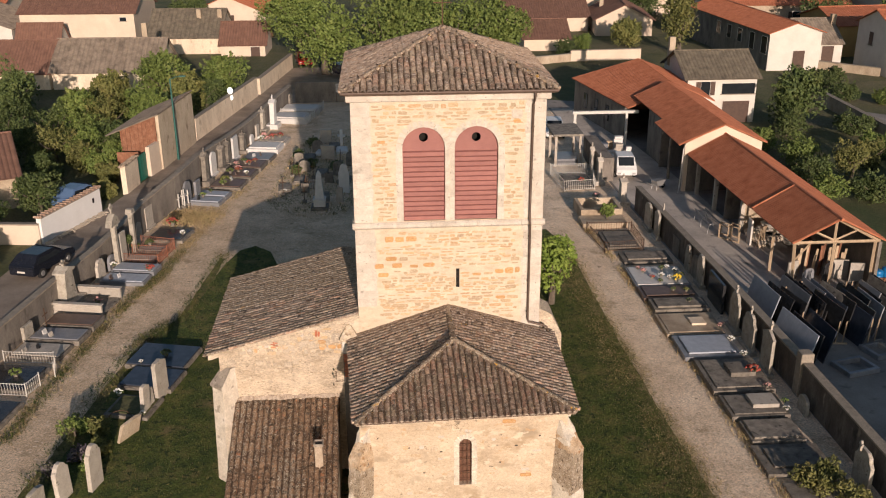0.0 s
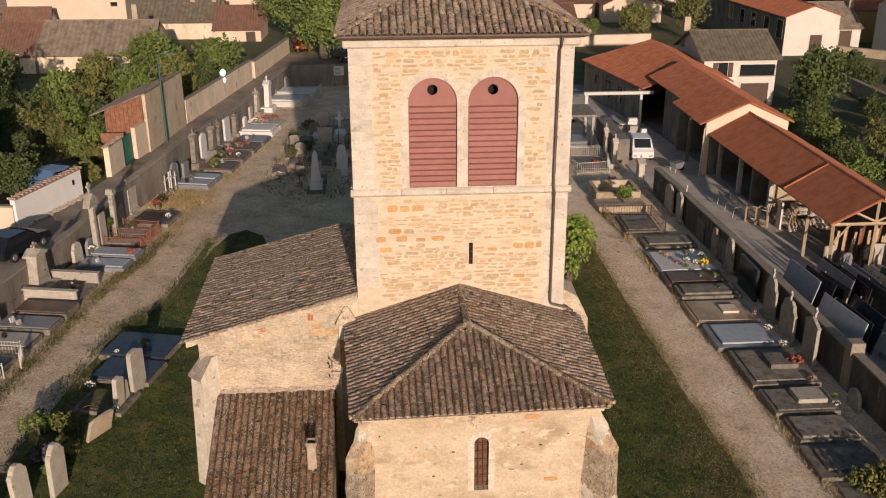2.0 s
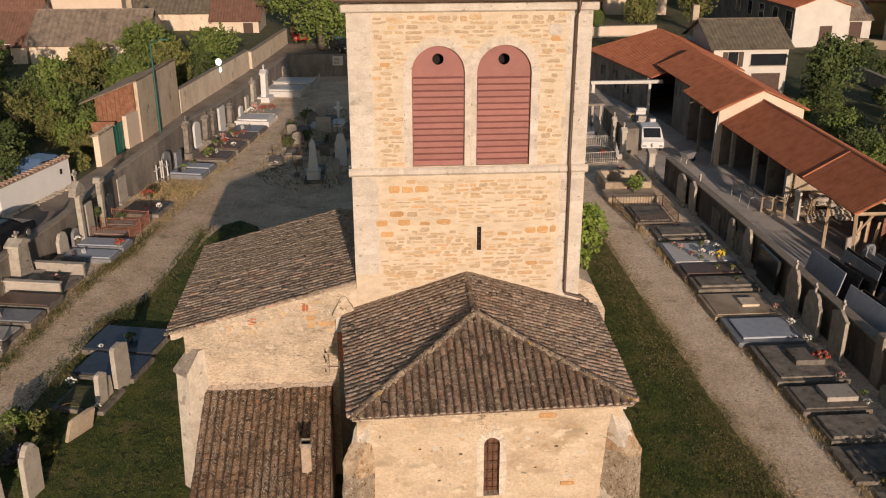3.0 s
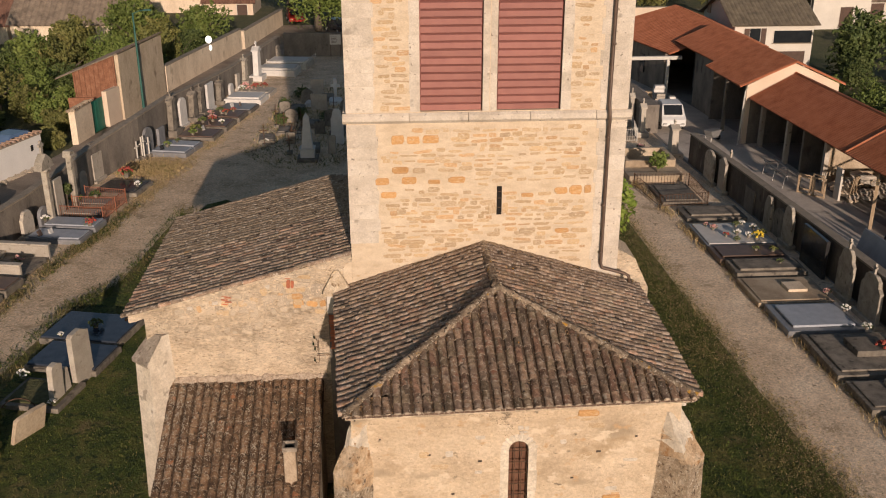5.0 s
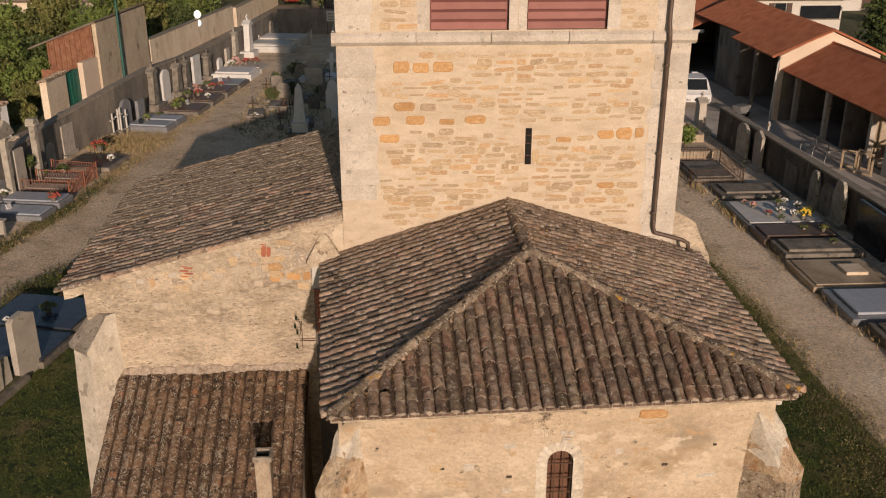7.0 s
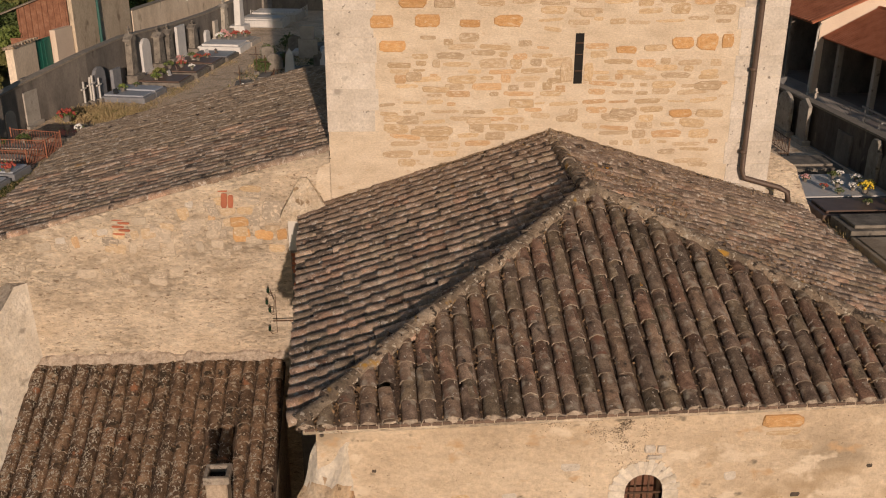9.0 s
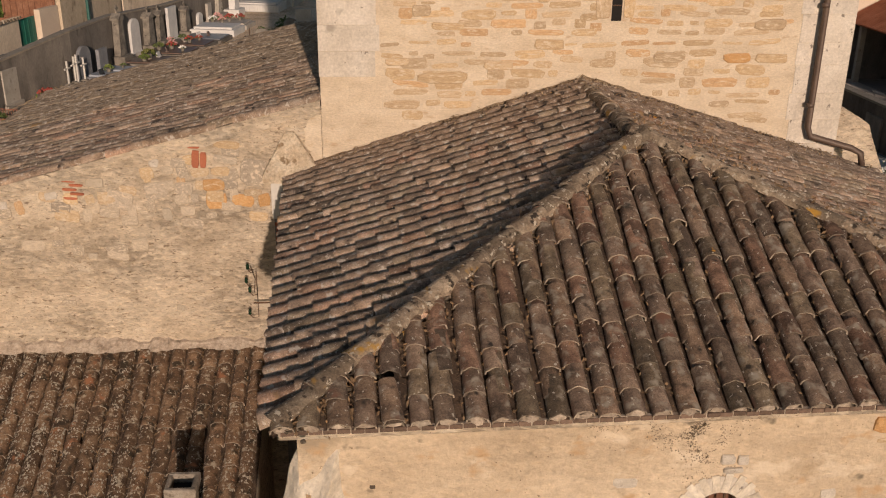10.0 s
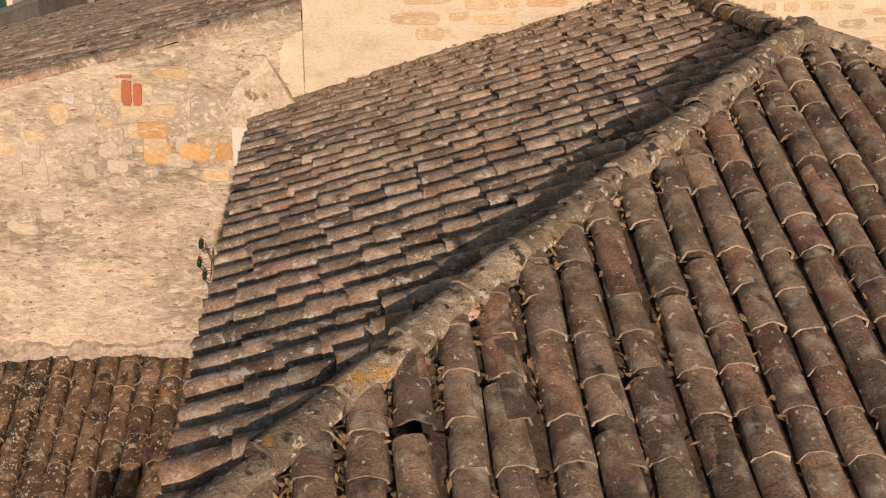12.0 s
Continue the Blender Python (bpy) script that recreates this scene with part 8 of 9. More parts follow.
roofed(shack, "roof", (-24.6, 43.0, 3.0), (-23.4, 51.8, 3.0), (-19.1, 51.8, 4.7), (-20.3, 43.0, 4.65), M_ROOFGREY, "sloping grey-brown roof")
part("rear_wall", prismed([(-23.4, 51.5), (-19.4, 51.5), (-19.4, 51.6), (-23.4, 51.6)], 0, 2.9), M_TANWALL, shack)
pole = thing("street_lamp", (-19.7, 46.2, 0), 0, "tall green steel street lamp", "street lamp")
part("pole", tubed([(0, 0, 0), (0, 0, 3.4), (0, 0, 6.9)], 0.10, 8, 0.06), M_GREENPOLE, pole)
part("arm", tubed([(0, 0, 6.85), (0.5, -0.1, 7.05), (1.0, -0.2, 7.1)], 0.035, 6), M_GREENPOLE, pole)
part("lamp_head", boxed(0.8, -0.32, 7.06, 1.35, -0.08, 7.18, bevel=0.03), M_GREENPOLE, pole)
lamp = thing("globe_lamp", (-17.4, 62.0, 0), 0, "low lamp post with two bright opal globes", "lamp")
part("pole", tubed([(0, 0, 0), (0, 0, 1.5)], 0.04, 6), M_ZINC, lamp)
for z, r in ((1.72, 0.27), (2.42, 0.30)):
    bm = bmesh.new()
    blob(bm, (0, 0, z), r, 0.0, 2, (1, 1, 1.15))
    part("globe", bm, M_LAMP, lamp, smooth=True)
sg = thing("notice_board", (-6.6, 65.9, 0), 0, "white notice board on two posts by the wall", "sign")
part("panel", boxed(-0.5, -0.03, 1.2, 0.5, 0.03, 2.1), M_WHITE, sg)
for x in (-0.45, 0.45):
    part("post", tubed([(x, 0.06, 0), (x, 0.06, 2.1)], 0.03, 6), M_ZINC, sg)
for k in range(5):
    part("text_bar", boxed(-0.38, -0.036, 1.35 + 0.13 * k, 0.1 + 0.06 * (k % 3), -0.031, 1.39 + 0.13 * k), M_ZINC, sg)


# ---- houses ----
def house(x0, y0, x1, y1, eave, ridge, wall, roof, label, along="x", turn=0.0, over=0.35, wins=(), chim=(), rib=0.35, z0=-0.3):
    """A gabled house about its middle. wins: side (s, n, e, w), place along, sill, width, height, shutters."""
    cx, cy = (x0 + x1) / 2, (y0 + y1) / 2
    a, b = (x1 - x0) / 2, (y1 - y0) / 2
    h = thing("house", (cx, cy, 0), turn, label, "house", "village houses")
    if along == "x":
        pts = [(-b, z0), (b, z0), (b, eave), (0, ridge), (-b, eave)]
        part("house_body", prismed(pts, -a, a, "x"), wall, h)
        r = (ridge - eave) / b
        for s in (-1, 1):
            e = (s * (b + over), eave - r * over + 0.05)
            q = [(-a - over, e[0], e[1]), (a + over, e[0], e[1]), (a + over, 0, ridge + 0.06), (-a - over, 0, ridge + 0.06)]
            roofed(h, "roof", *q, roof, rib=rib)
        part("ridge", tubed([(-a - over, 0, ridge + 0.06), (a + over, 0, ridge + 0.06)], 0.12, 6), roof, h)
    else:
        pts = [(-a, z0), (a, z0), (a, eave), (0, ridge), (-a, eave)]
        part("house_body", prismed(pts, -b, b, "y"), wall, h)
        r = (ridge - eave) / a
        for s in (-1, 1):
            e = (s * (a + over), eave - r * over + 0.05)
            q = [(e[0], -b - over, e[1]), (e[0], b + over, e[1]), (0, b + over, ridge + 0.06), (0, -b - over, ridge + 0.06)]
            roofed(h, "roof", *q, roof, rib=rib)
        part("ridge", tubed([(0, -b - over, ridge + 0.06), (0, b + over, ridge + 0.06)], 0.12, 6), roof, h)
    for side, p, sill, w, hh, sh in wins:
        k = {"s": (0, -b), "n": (0, b), "e": (a, 0), "w": (-a, 0)}[side]
        wd = thing("window")
        wd.parent = h
        t = {"s": 0, "n": 180, "e": 90, "w": -90}[side]
        wd.matrix_basis = pose(k[0] + (p if side in "sn" else 0), k[1] + (p if side in "ew" else 0), sill, 0, 0, t)
        part("pane", boxed(-w / 2, -0.02, 0, w / 2, 0.03, hh), M_SHUTTER if sh == 2 else M_GLASS, wd)
        for a0 in ((-w / 2 - 0.06, 0, -w / 2, hh), (w / 2, 0, w / 2 + 0.06, hh), (-w / 2 - 0.06, hh, w / 2 + 0.06, hh + 0.07)):
            part("frame", boxed(a0[0], -0.05, a0[1], a0[2], 0.02, a0[3]), M_WHITE, wd)
        part("sill", boxed(-w / 2 - 0.1, -0.12, -0.08, w / 2 + 0.1, 0.02, -0.003), M_COPING, wd)
        if sh == 1:
            for s in (-1, 1):
                part("shutter", boxed(s * (w * 0.78) - w * 0.24, -0.09, 0, s * (w * 0.78) + w * 0.24, -0.055, hh), M_SHUTTER, wd)
    for px, py, top in chim:
        part("chimney", boxed(px - 0.3, py - 0.3, eave, px + 0.3, py + 0.3, top, bevel=0.02), M_TANWALL, h)
    return h


house(26.6, 54.6, 33.3, 62.5, 4.4, 6.2, M_WHITE, M_ROOFMOSS, "white two-storey house with old grey tile roof", "x", 0, 0.4, [("s", -1.6, 2.7, 0.9, 1.3, 1), ("s", 1.6, 2.8, 3.2, 1.0, 0), ("s", 1.5, 0.0, 2.6, 2.1, 2), ("s", -1.6, 0.3, 0.9, 1.3, 0)], [(-3.2, 2.5, 7.2)])
long_house = house(43.2, 79.0, 49.8, 104.0, 4.5, 5.6, M_WHITE, M_ROOFRED, "long white house with red tile roof", "y", 4, 0.4, [("s", 0.6, 0.2, 1.5, 2.1, 2), ("w", -11.2, 1.9, 1.5, 2.0, 0), ("w", -7.8, 1.9, 1.3, 2.0, 0), ("w", -4.2, 2.2, 1.2, 1.6, 0), ("w", -1.0, 2.2, 1.2, 1.6, 0), ("w", 2.4, 2.2, 1.2, 1.6, 0)])
# thin sheet makes the west side darker grey than the white front
part("side_wall", boxed(-3.312, -12.4, -0.3, -3.30, 12.4, 4.4), M_CEMWALL, long_house, "dark grey west side wall")
house(50.1, 82.5, 55.0, 91.5, 2.5, 4.9, M_WHITE, M_ROOFGREY, "low white house with grey-brown roof", "x", 0, 0.3, [("s", 0.6, 0.2, 1.5, 2.0, 2), ("s", -2.4, 0.9, 0.9, 1.2, 0)], [(2.4, -1.0, 5.6)])
house(56.4, 73.0, 67.0, 82.0, 5.4, 7.2, M_WHITE, M_ROOFRED, "white house with dark shutters", "x", 0, 0.4, [("s", -4.4, 3.2, 1.0, 1.4, 1), ("s", -4.2, 0.4, 1.0, 2.0, 0), ("w", 1.0, 3.0, 1.0, 1.5, 2)])
house(56.0, 87.5, 74.0, 98.0, 4.0, 5.6, M_OCHRE, M_ROOFRED, "ochre house with red tile roof", "x", 4, 0.4, [("s", -4.0, 0.8, 1.0, 1.6, 2)])
house(29.8, 106.0, 38.0, 118.0, 2.4, 4.4, M_CREAM, M_ROOFBROWN, "cream gabled house with brown roof", "y", -6, 0.4, [("s", 0.4, 0.4, 2.6, 1.5, 0)], [(-2.5, 2.0, 5.0)])
house(17.0, 95.0, 23.0, 103.0, 1.7, 3.6, M_CREAM, M_ROOFBROWN, "small cream house with brown hip roof", "x", 0, 0.4)
house(16.5, 111.0, 29.0, 121.0, 2.2, 4.4, M_CREAM, M_ROOFBROWN, "cream bungalow with brown roof", "x", 0, 0.4, [("s", -1.5, 0.6, 1.2, 1.2, 2), ("s", 2.5, 0.6, 1.0, 1.2, 0)])
house(22.0, 126.0, 46.0, 138.0, 3.4, 5.8, M_CREAM, M_ROOFRED, "cream house with red roof behind gardens", "x", 3, 0.4, [("s", -6.0, 1.0, 1.2, 1.3, 1), ("s", 3.0, 1.0, 1.2, 1.3, 1)])
house(50.0, 112.0, 70.0, 124.0, 3.4, 5.6, M_TANWALL, M_ROOFRED, "tan house with red tile roof", "x", -5, 0.4, [("s", -5.0, 1.0, 1.2, 1.3, 1), ("s", 2.0, 1.0, 1.2, 1.3, 1)])
house(72.0, 108.0, 92.0, 122.0, 4.6, 6.6, M_CREAM, M_ROOFBROWN, "cream house with brown roof among trees", "x", 5, 0.4, [("s", -5.0, 1.0, 1.2, 1.3, 1), ("s", 2.0, 1.0, 1.2, 1.3, 1)])
house(44.0, 130.0, 62.0, 144.0, 4.4, 6.6, M_WHITE, M_ROOFRED, "white house with red roof far off", "x", 8, 0.4, [("s", -4.0, 1.0, 1.2, 1.3, 1), ("s", 2.0, 1.0, 1.2, 1.3, 1)])
house(-39.0, 75.5, -27.0, 84.0, 2.0, 4.9, M_LANEWALL, M_ROOFGREY, "old barn with long grey canal-tile roof", "x", -2, 0.35, [("s", 2.2, 1.1, 0.4, 0.4, 0)], [(3.2, 2.0, 6.4)], 0.55)
house(-47.5, 75.8, -39.3, 84.0, 1.9, 4.8, M_LANEWALL, M_ROOFBROWN, "old barn with brown tile roof", "x", -2, 0.3, [("s", 1.5, 0.0, 2.0, 2.0, 2)])
house(-52.5, 106.0, -36.6, 118.0, 4.4, 7.0, M_CREAM, M_ROOFBROWN, "large cream house with brown roof", "x", -2, 0.4, [("s", 6.4, 3.2, 0.9, 0.5, 0)])
house(-52.0, 101.0, -46.0, 105.6, 0.6, 3.4, M_WHITE, M_ROOFBROWN, "small white outbuilding with brown roof", "x", -2, 0.2)
house(-64.0, 104.0, -53.2, 116.0, 2.6, 4.6, M_WHITE, M_ROOFGREY, "bluish white house with grey roof", "y", 0, 0.3)
house(-33.0, 97.0, -23.4, 107.0, 2.2, 5.2, M_LANEWALL, M_ROOFMOSS, "old house with dark grey tile roof", "x", -2, 0.3, [], [(1.5, -1.5, 5.4), (4.3, -1.5, 5.4)], 0.55)
house(-23.2, 94.6, -17.4, 101.0, 1.6, 4.0, M_CREAM, M_ROOFBROWN, "cream outbuilding with brown canal tiles", "x", -2, 0.35, [("s", 1.6, -0.3, 1.2, 1.5, 2)])
house(-31.0, 119.0, -19.0, 131.0, 2.4, 4.8, M_CREAM, M_ROOFRED, "cream gabled house with red roof", "y", -8, 0.4, [("s", 0.0, 0.8, 1.0, 1.2, 1)], [(-2.0, 0.0, 6.0)])
wall_run("wall_lane_end", [(-15.7, 71.0), (-13.4, 86.0)], 0.35, 1.7, M_LANEWALL, "pinkish plaster wall with tile coping by the lane")
house(-46.0, 31.0, -30.2, 40.6, 2.5, 4.4, M_TANWALL, M_ROOFBROWN, "house with dark brown tile roof behind shrubs", "x", 24, 0.5)
house(-76.0, 118.0, -58.0, 132.0, 4.6, 7.0, M_CREAM, M_ROOFRED, "cream house with red roof far off", "x", -4, 0.4, [("s", -4.0, 1.0, 1.2, 1.3, 1), ("s", 2.0, 1.0, 1.2, 1.3, 1)])
# block out of view, added only to cast shade over the yard
house(20.6, -24.0, 42.0, -14.5, 5.2, 7.0, M_CREAM, M_ROOFRED, "unseen plain cream barn added to shade the yard", "x", 0, 0.4)
wall_run("wall_street_far", [(21.8, 87.2), (31.0, 87.8)], 0.3, 1.3, M_CREAM, "sunlit cream garden wall across the street")
wall_run("wall_street_near", [(14.6, 84.4), (21.8, 87.2)], 0.3, 0.9, M_TANWALL, "low garden wall across the street")
wall_run("wall_garden_east", [(43.2, 62.0), (43.0, 47.0), (42.0, 20.0)], 0.4, 1.2, M_TANWALL, "old garden wall with tile coping")
wall_run("wall_garden_gable", [(50.2, 80.2), (56.0, 74.5)], 0.3, 0.9, M_TANWALL, "tan wall between two gardens")
hedge_lawn = [(28.0, 20), (42.5, 20), (42.8, 60), (36.0, 60), (28.0, 50)]
sheet("lawn_garden", hedge_lawn, 0.0, M_EARTH, "rough garden grass behind the sheds", "grass")
sheet("lawn_far", [(43.6, 48), (70, 48), (70, 72), (43.6, 72)], 0.0, M_EARTH, "shaded lawn beside white houses", "grass")
sheet("path_garden", [(43.6, 46), (60, 40), (60, 44), (43.6, 60)], 0.006, M_YARD, "grey garden drive", "drive")


# ---- trees and shrubs ----
def crown_mesh(bm, centre, r, n, leaf, squash=1.0, lumps=9, droop=0.0):
    """Leaves on the skin of many uneven lumps, so that the outline is ragged and gaps stay open."""
    c = Vector(centre)
    balls = []
    for _ in range(lumps):
        d = Vector((random.gauss(0, 1), random.gauss(0, 1), random.gauss(0, 1))).normalized()
        balls.append((c + Vector((d.x * r * 0.62, d.y * r * 0.62, d.z * r * 0.62 * squash)) * random.uniform(0.6, 1.1), r * random.uniform(0.30, 0.52)))
    shoots = []
    for _ in range(lumps * 3):
        b, q = random.choice(balls)
        w = Vector((random.gauss(0, 0.8), random.gauss(0, 0.8), abs(random.gauss(0.5, 0.7)))).normalized()
        shoots.append((b + w * q * 0.8, w, r * random.uniform(0.12, 0.30)))
    for _ in range(n):
        b, q = random.choice(balls)
        d = Vector((random.gauss(0, 1), random.gauss(0, 1), random.gauss(0.25, 1))).normalized()
        p = b + Vector((d.x, d.y, d.z * squash)) * q * random.uniform(0.72, 1.12)
        if random.random() < 0.28:
            # a leafy shoot that stands out of the crown
            e, w, long = random.choice(shoots)
            f = random.random()
            p = e + w * long * f + d * leaf * (1.6 - 1.2 * f)
        a = (d + Vector((random.gauss(0, 0.7), random.gauss(0, 0.7), random.gauss(0, 0.7)))).normalized()
        u = a.cross(Vector((random.gauss(0, 1), random.gauss(0, 1), random.gauss(0, 1)))).normalized()
        v = a.cross(u)
        s = leaf * random.uniform(0.6, 1.3)
        p.z -= droop * random.random()
        m = bm.verts.new(p + a * s * 0.15)
        pts = [bm.verts.new(p - u * s), bm.verts.new(p + v * s * 0.55), bm.verts.new(p + u * s), bm.verts.new(p - v * s * 0.55)]
        for i in range(4):
            bm.faces.new((m, pts[i], pts[(i + 1) % 4]))


def tree(x, y, h, r, label, leafmat, trunk=0.35, n=1800, leaf=0.22, name="tree", squash=0.9, lumps=10, z=0.0, group="village trees"):
    t = thing(name, (x, y, z), random.uniform(0, 360), label, "tree" if name == "tree" else "shrub", group)
    squash = min(squash, 0.57 * h / r)
    cz = max(h - r * squash, r * squash * 0.75)
    bm = bmesh.new()
    base = 0.045 * h + 0.03
    tube(bm, [(0, 0, -0.1), (0.05 * r, 0, cz * 0.5), (0, 0.05 * r, cz)], base, 7, base * 0.5)
    for k in range(5):
        a = k * math.tau / 5 + random.uniform(-0.3, 0.3)
        tube(bm, [(0, 0, cz * random.uniform(0.45, 0.7)), (0.35 * r * math.cos(a), 0.35 * r * math.sin(a), cz * 0.95), (0.7 * r * math.cos(a), 0.7 * r * math.sin(a), cz + r * 0.25)], base * 0.45, 5, base * 0.1)
    part("trunk", bm, M_BARK, t)
    bm = bmesh.new()
    crown_mesh(bm, (0, 0, cz), r, n, leaf, squash, lumps)
    me = bpy.data.meshes.new("crown")
    bm.to_mesh(me)
    bm.free()
    me.materials.append(leafmat)
    me.polygons.foreach_set("use_smooth", [False] * len(me.polygons))
    ob = new("crown", me)
    ob.parent = t
    return t


for x, y, h, r in ((-9.0, 81.5, 9.5, 5.2), (-1.5, 84.0, 10.0, 5.6), (6.5, 83.0, 9.6, 5.4), (12.0, 85.5, 9.0, 4.6), (-13.0, 92.0, 10.5, 5.2), (2.0, 92.0, 11.0, 6.0)):
    tree(x, y, h, r, "broad leafy plane tree in full sun", M_LEAF, n=7500, leaf=0.20, lumps=20)
for x, y, h, r, m, label in ((-36.5, 55.5, 7.0, 2.8, M_LEAF_DARK, "tall dark tree in a garden"), (-30.5, 55.0, 4.6, 2.4, M_LEAF, "bright green tree in a garden"), (-39.0, 64.0, 4.4, 2.6, M_LEAF_DARK, "dark leafy tree in a garden"), (-25.2, 68.0, 5.8, 3.2, M_LEAF, "rounded green tree in a garden"), (-19.6, 73.0, 4.4, 2.8, M_LEAF, "rounded green tree in a garden"), (-29.5, 63.5, 4.2, 2.6, M_LEAF_YELLOW, "loose yellow green tree in a garden"), (-22.0, 64.0, 4.0, 2.4, M_LEAF_YELLOW, "small olive green tree in a garden"), (36.2, 52.5, 6.0, 2.9, M_LEAF_DARK, "dense rounded dark tree in a garden"), (37.0, 91.0, 8.0, 3.0, M_LEAF_YELLOW, "slender birch with pale leaves"), (31.5, 97.5, 3.8, 2.4, M_LEAF_YELLOW, "round yellowing tree beside a house"), (-44.0, 112.0, 9.0, 3.0, M_LEAF_DARK, "dark tree between houses"), (-30.5, 112.0, 6.5, 3.6, M_LEAF_DARK, "dark rounded tree between houses"), (40.5, 122.0, 8.0, 4.0, M_LEAF_DARK, "dark tree between houses"), (62.0, 104.0, 8.0, 3.6, M_LEAF_DARK, "dark tree behind houses"), (73.0, 102.0, 8.0, 4.0, M_LEAF, "green tree behind houses"), (-60.0, 96.0, 8.0, 4.0, M_LEAF_DARK, "dark leafy tree in a garden")):
    tree(x, y, h, r, label, m, n=5200, leaf=0.17, lumps=18, squash=1.2)
for x, y, h, r, m in ((-26.8, 32.6, 3.3, 1.9, M_LEAF_DARK), (-29.4, 30.0, 2.4, 1.6, M_LEAF_DARK), (-26.4, 43.6, 2.6, 1.8, M_LEAF_YELLOW), (-23.7, 45.5, 2.8, 1.7, M_LEAF), (-30.0, 24.4, 2.6, 1.9, M_LEAF_DARK), (-27.6, 21.5, 2.2, 1.5, M_LEAF), (-33.0, 48.0, 3.2, 2.2, M_LEAF_DARK), (-28.0, 50.0, 3.4, 2.2, M_LEAF), (-24.0, 56.0, 3.6, 2.2, M_LEAF), (-21.4, 58.0, 2.8, 1.8, M_LEAF), (22.0, 91.0, 2.2, 1.7, M_LEAF_DARK), (25.0, 95.0, 2.4, 1.6, M_LEAF), (34.5, 49.2, 2.6, 1.8, M_LEAF_DARK), (31.8, 40.5, 2.8, 1.9, M_LEAF), (34.2, 36.0, 3.2, 1.7, M_LEAF_YELLOW), (39.5, 42.0, 2.4, 1.8, M_LEAF), (37.2, 39.0, 2.6, 1.5, M_LEAF_YELLOW), (45.5, 68.0, 2.2, 1.8, M_LEAF_DARK), (48.5, 71.0, 2.0, 1.6, M_LEAF_DARK), (30.6, 44.8, 2.2, 1.6, M_LEAF), (-27.0, 46.0, 3.0, 2.2, M_LEAF), (-30.0, 46.5, 3.4, 2.6, M_LEAF_YELLOW), (-26.0, 49.0, 3.2, 2.0, M_LEAF_DARK), (-31.5, 52.0, 4.2, 2.8, M_LEAF_DARK), (-27.5, 54.0, 3.8, 2.4, M_LEAF_YELLOW), (-35.0, 50.0, 5.0, 2.8, M_LEAF_DARK), (-36.5, 45.0, 5.5, 2.6, M_LEAF_DARK), (-23.5, 60.0, 3.2, 2.2, M_LEAF_DARK), (-26.0, 62.0, 3.4, 2.4, M_LEAF), (-20.5, 66.0, 3.2, 2.0, M_LEAF_DARK), (-33.0, 40.5, 3.2, 2.2, M_LEAF), (-29.0, 41.0, 2.4, 1.8, M_LEAF_DARK), (31.0, 36.5, 2.2, 1.8, M_LEAF_DARK), (29.8, 31.0, 2.4, 1.8, M_LEAF), (33.5, 31.0, 2.2, 1.8, M_LEAF_DARK), (38.0, 33.5, 2.4, 1.9, M_LEAF), (40.5, 37.5, 2.2, 1.8, M_LEAF_DARK), (36.5, 28.5, 2.4, 1.8, M_LEAF_YELLOW), (41.0, 49.5, 2.2, 1.8, M_LEAF_DARK), (46.5, 63.0, 1.8, 1.6, M_LEAF_DARK), (49.5, 60.5, 1.8, 1.6, M_LEAF), (-24.9, 42.6, 2.7, 1.7, M_LEAF), (-24.0, 40.5, 1.6, 1.0, M_LEAF_YELLOW), (-23.2, 36.4, 1.4, 0.9, M_LEAF_YELLOW)):
    tree(x, y, h, r, {M_LEAF: "leafy green shrub in a garden", M_LEAF_DARK: "dense dark green shrub in a garden", M_LEAF_YELLOW: "loose yellow-green shrub in a garden"}[m], m, n=3600, leaf=0.10, name="shrub", lumps=13, group="garden shrubs")
tree(6.9, 15.2, 4.3, 1.5, "bright lime green laurel against the church", M_LAUREL, n=2600, leaf=0.13, name="shrub", squash=1.3, lumps=12, group="church shrubs")
tree(12.9, 27.7, 1.5, 0.55, "small green shrub in a grave plot", M_LEAF, n=700, leaf=0.10, name="shrub", group="grave shrubs")
for x, y, h, r, m in ((14.3, -3.0, 0.9, 0.7, M_LEAF_YELLOW), (15.0, -2.4, 1.1, 0.7, M_LEAF_YELLOW), (14.0, -2.4, 0.9, 0.6, M_LEAF_YELLOW), (15.3, -3.8, 1.0, 0.8, M_LEAF_YELLOW), (-16.0, 3.3, 1.0, 0.7, M_LEAF), (-15.3, 1.4, 0.7, 0.5, M_LAVENDER), (-15.0, 3.4, 0.8, 0.6, M_LEAF_YELLOW), (-15.9, 0.3, 0.7, 0.5, M_LAVENDER), (-14.5, 1.9, 0.7, 0.55, M_LEAF_YELLOW), (-14.6, 0.8, 0.8, 0.5, M_LEAF), (-9.4, 40.9, 0.9, 0.5, M_LEAF_DARK), (-8.3, 42.6, 0.8, 0.6, M_LEAF_DARK), (-9.6, 46.0, 0.7, 0.6, M_LEAF_DARK), (-6.2, 42.0, 0.7, 0.6, M_LEAF_DARK), (-8.4, 49.5, 0.8, 0.7, M_LEAF_DARK), (-18.55, 24.0, 1.5, 0.35, M_LEAF_DARK)):
    tree(x, y, h, r, "purple lavender clump growing among graves" if m is M_LAVENDER else "weedy shrub growing among graves", m, n=700, leaf=0.08, name="shrub", group="grave shrubs")

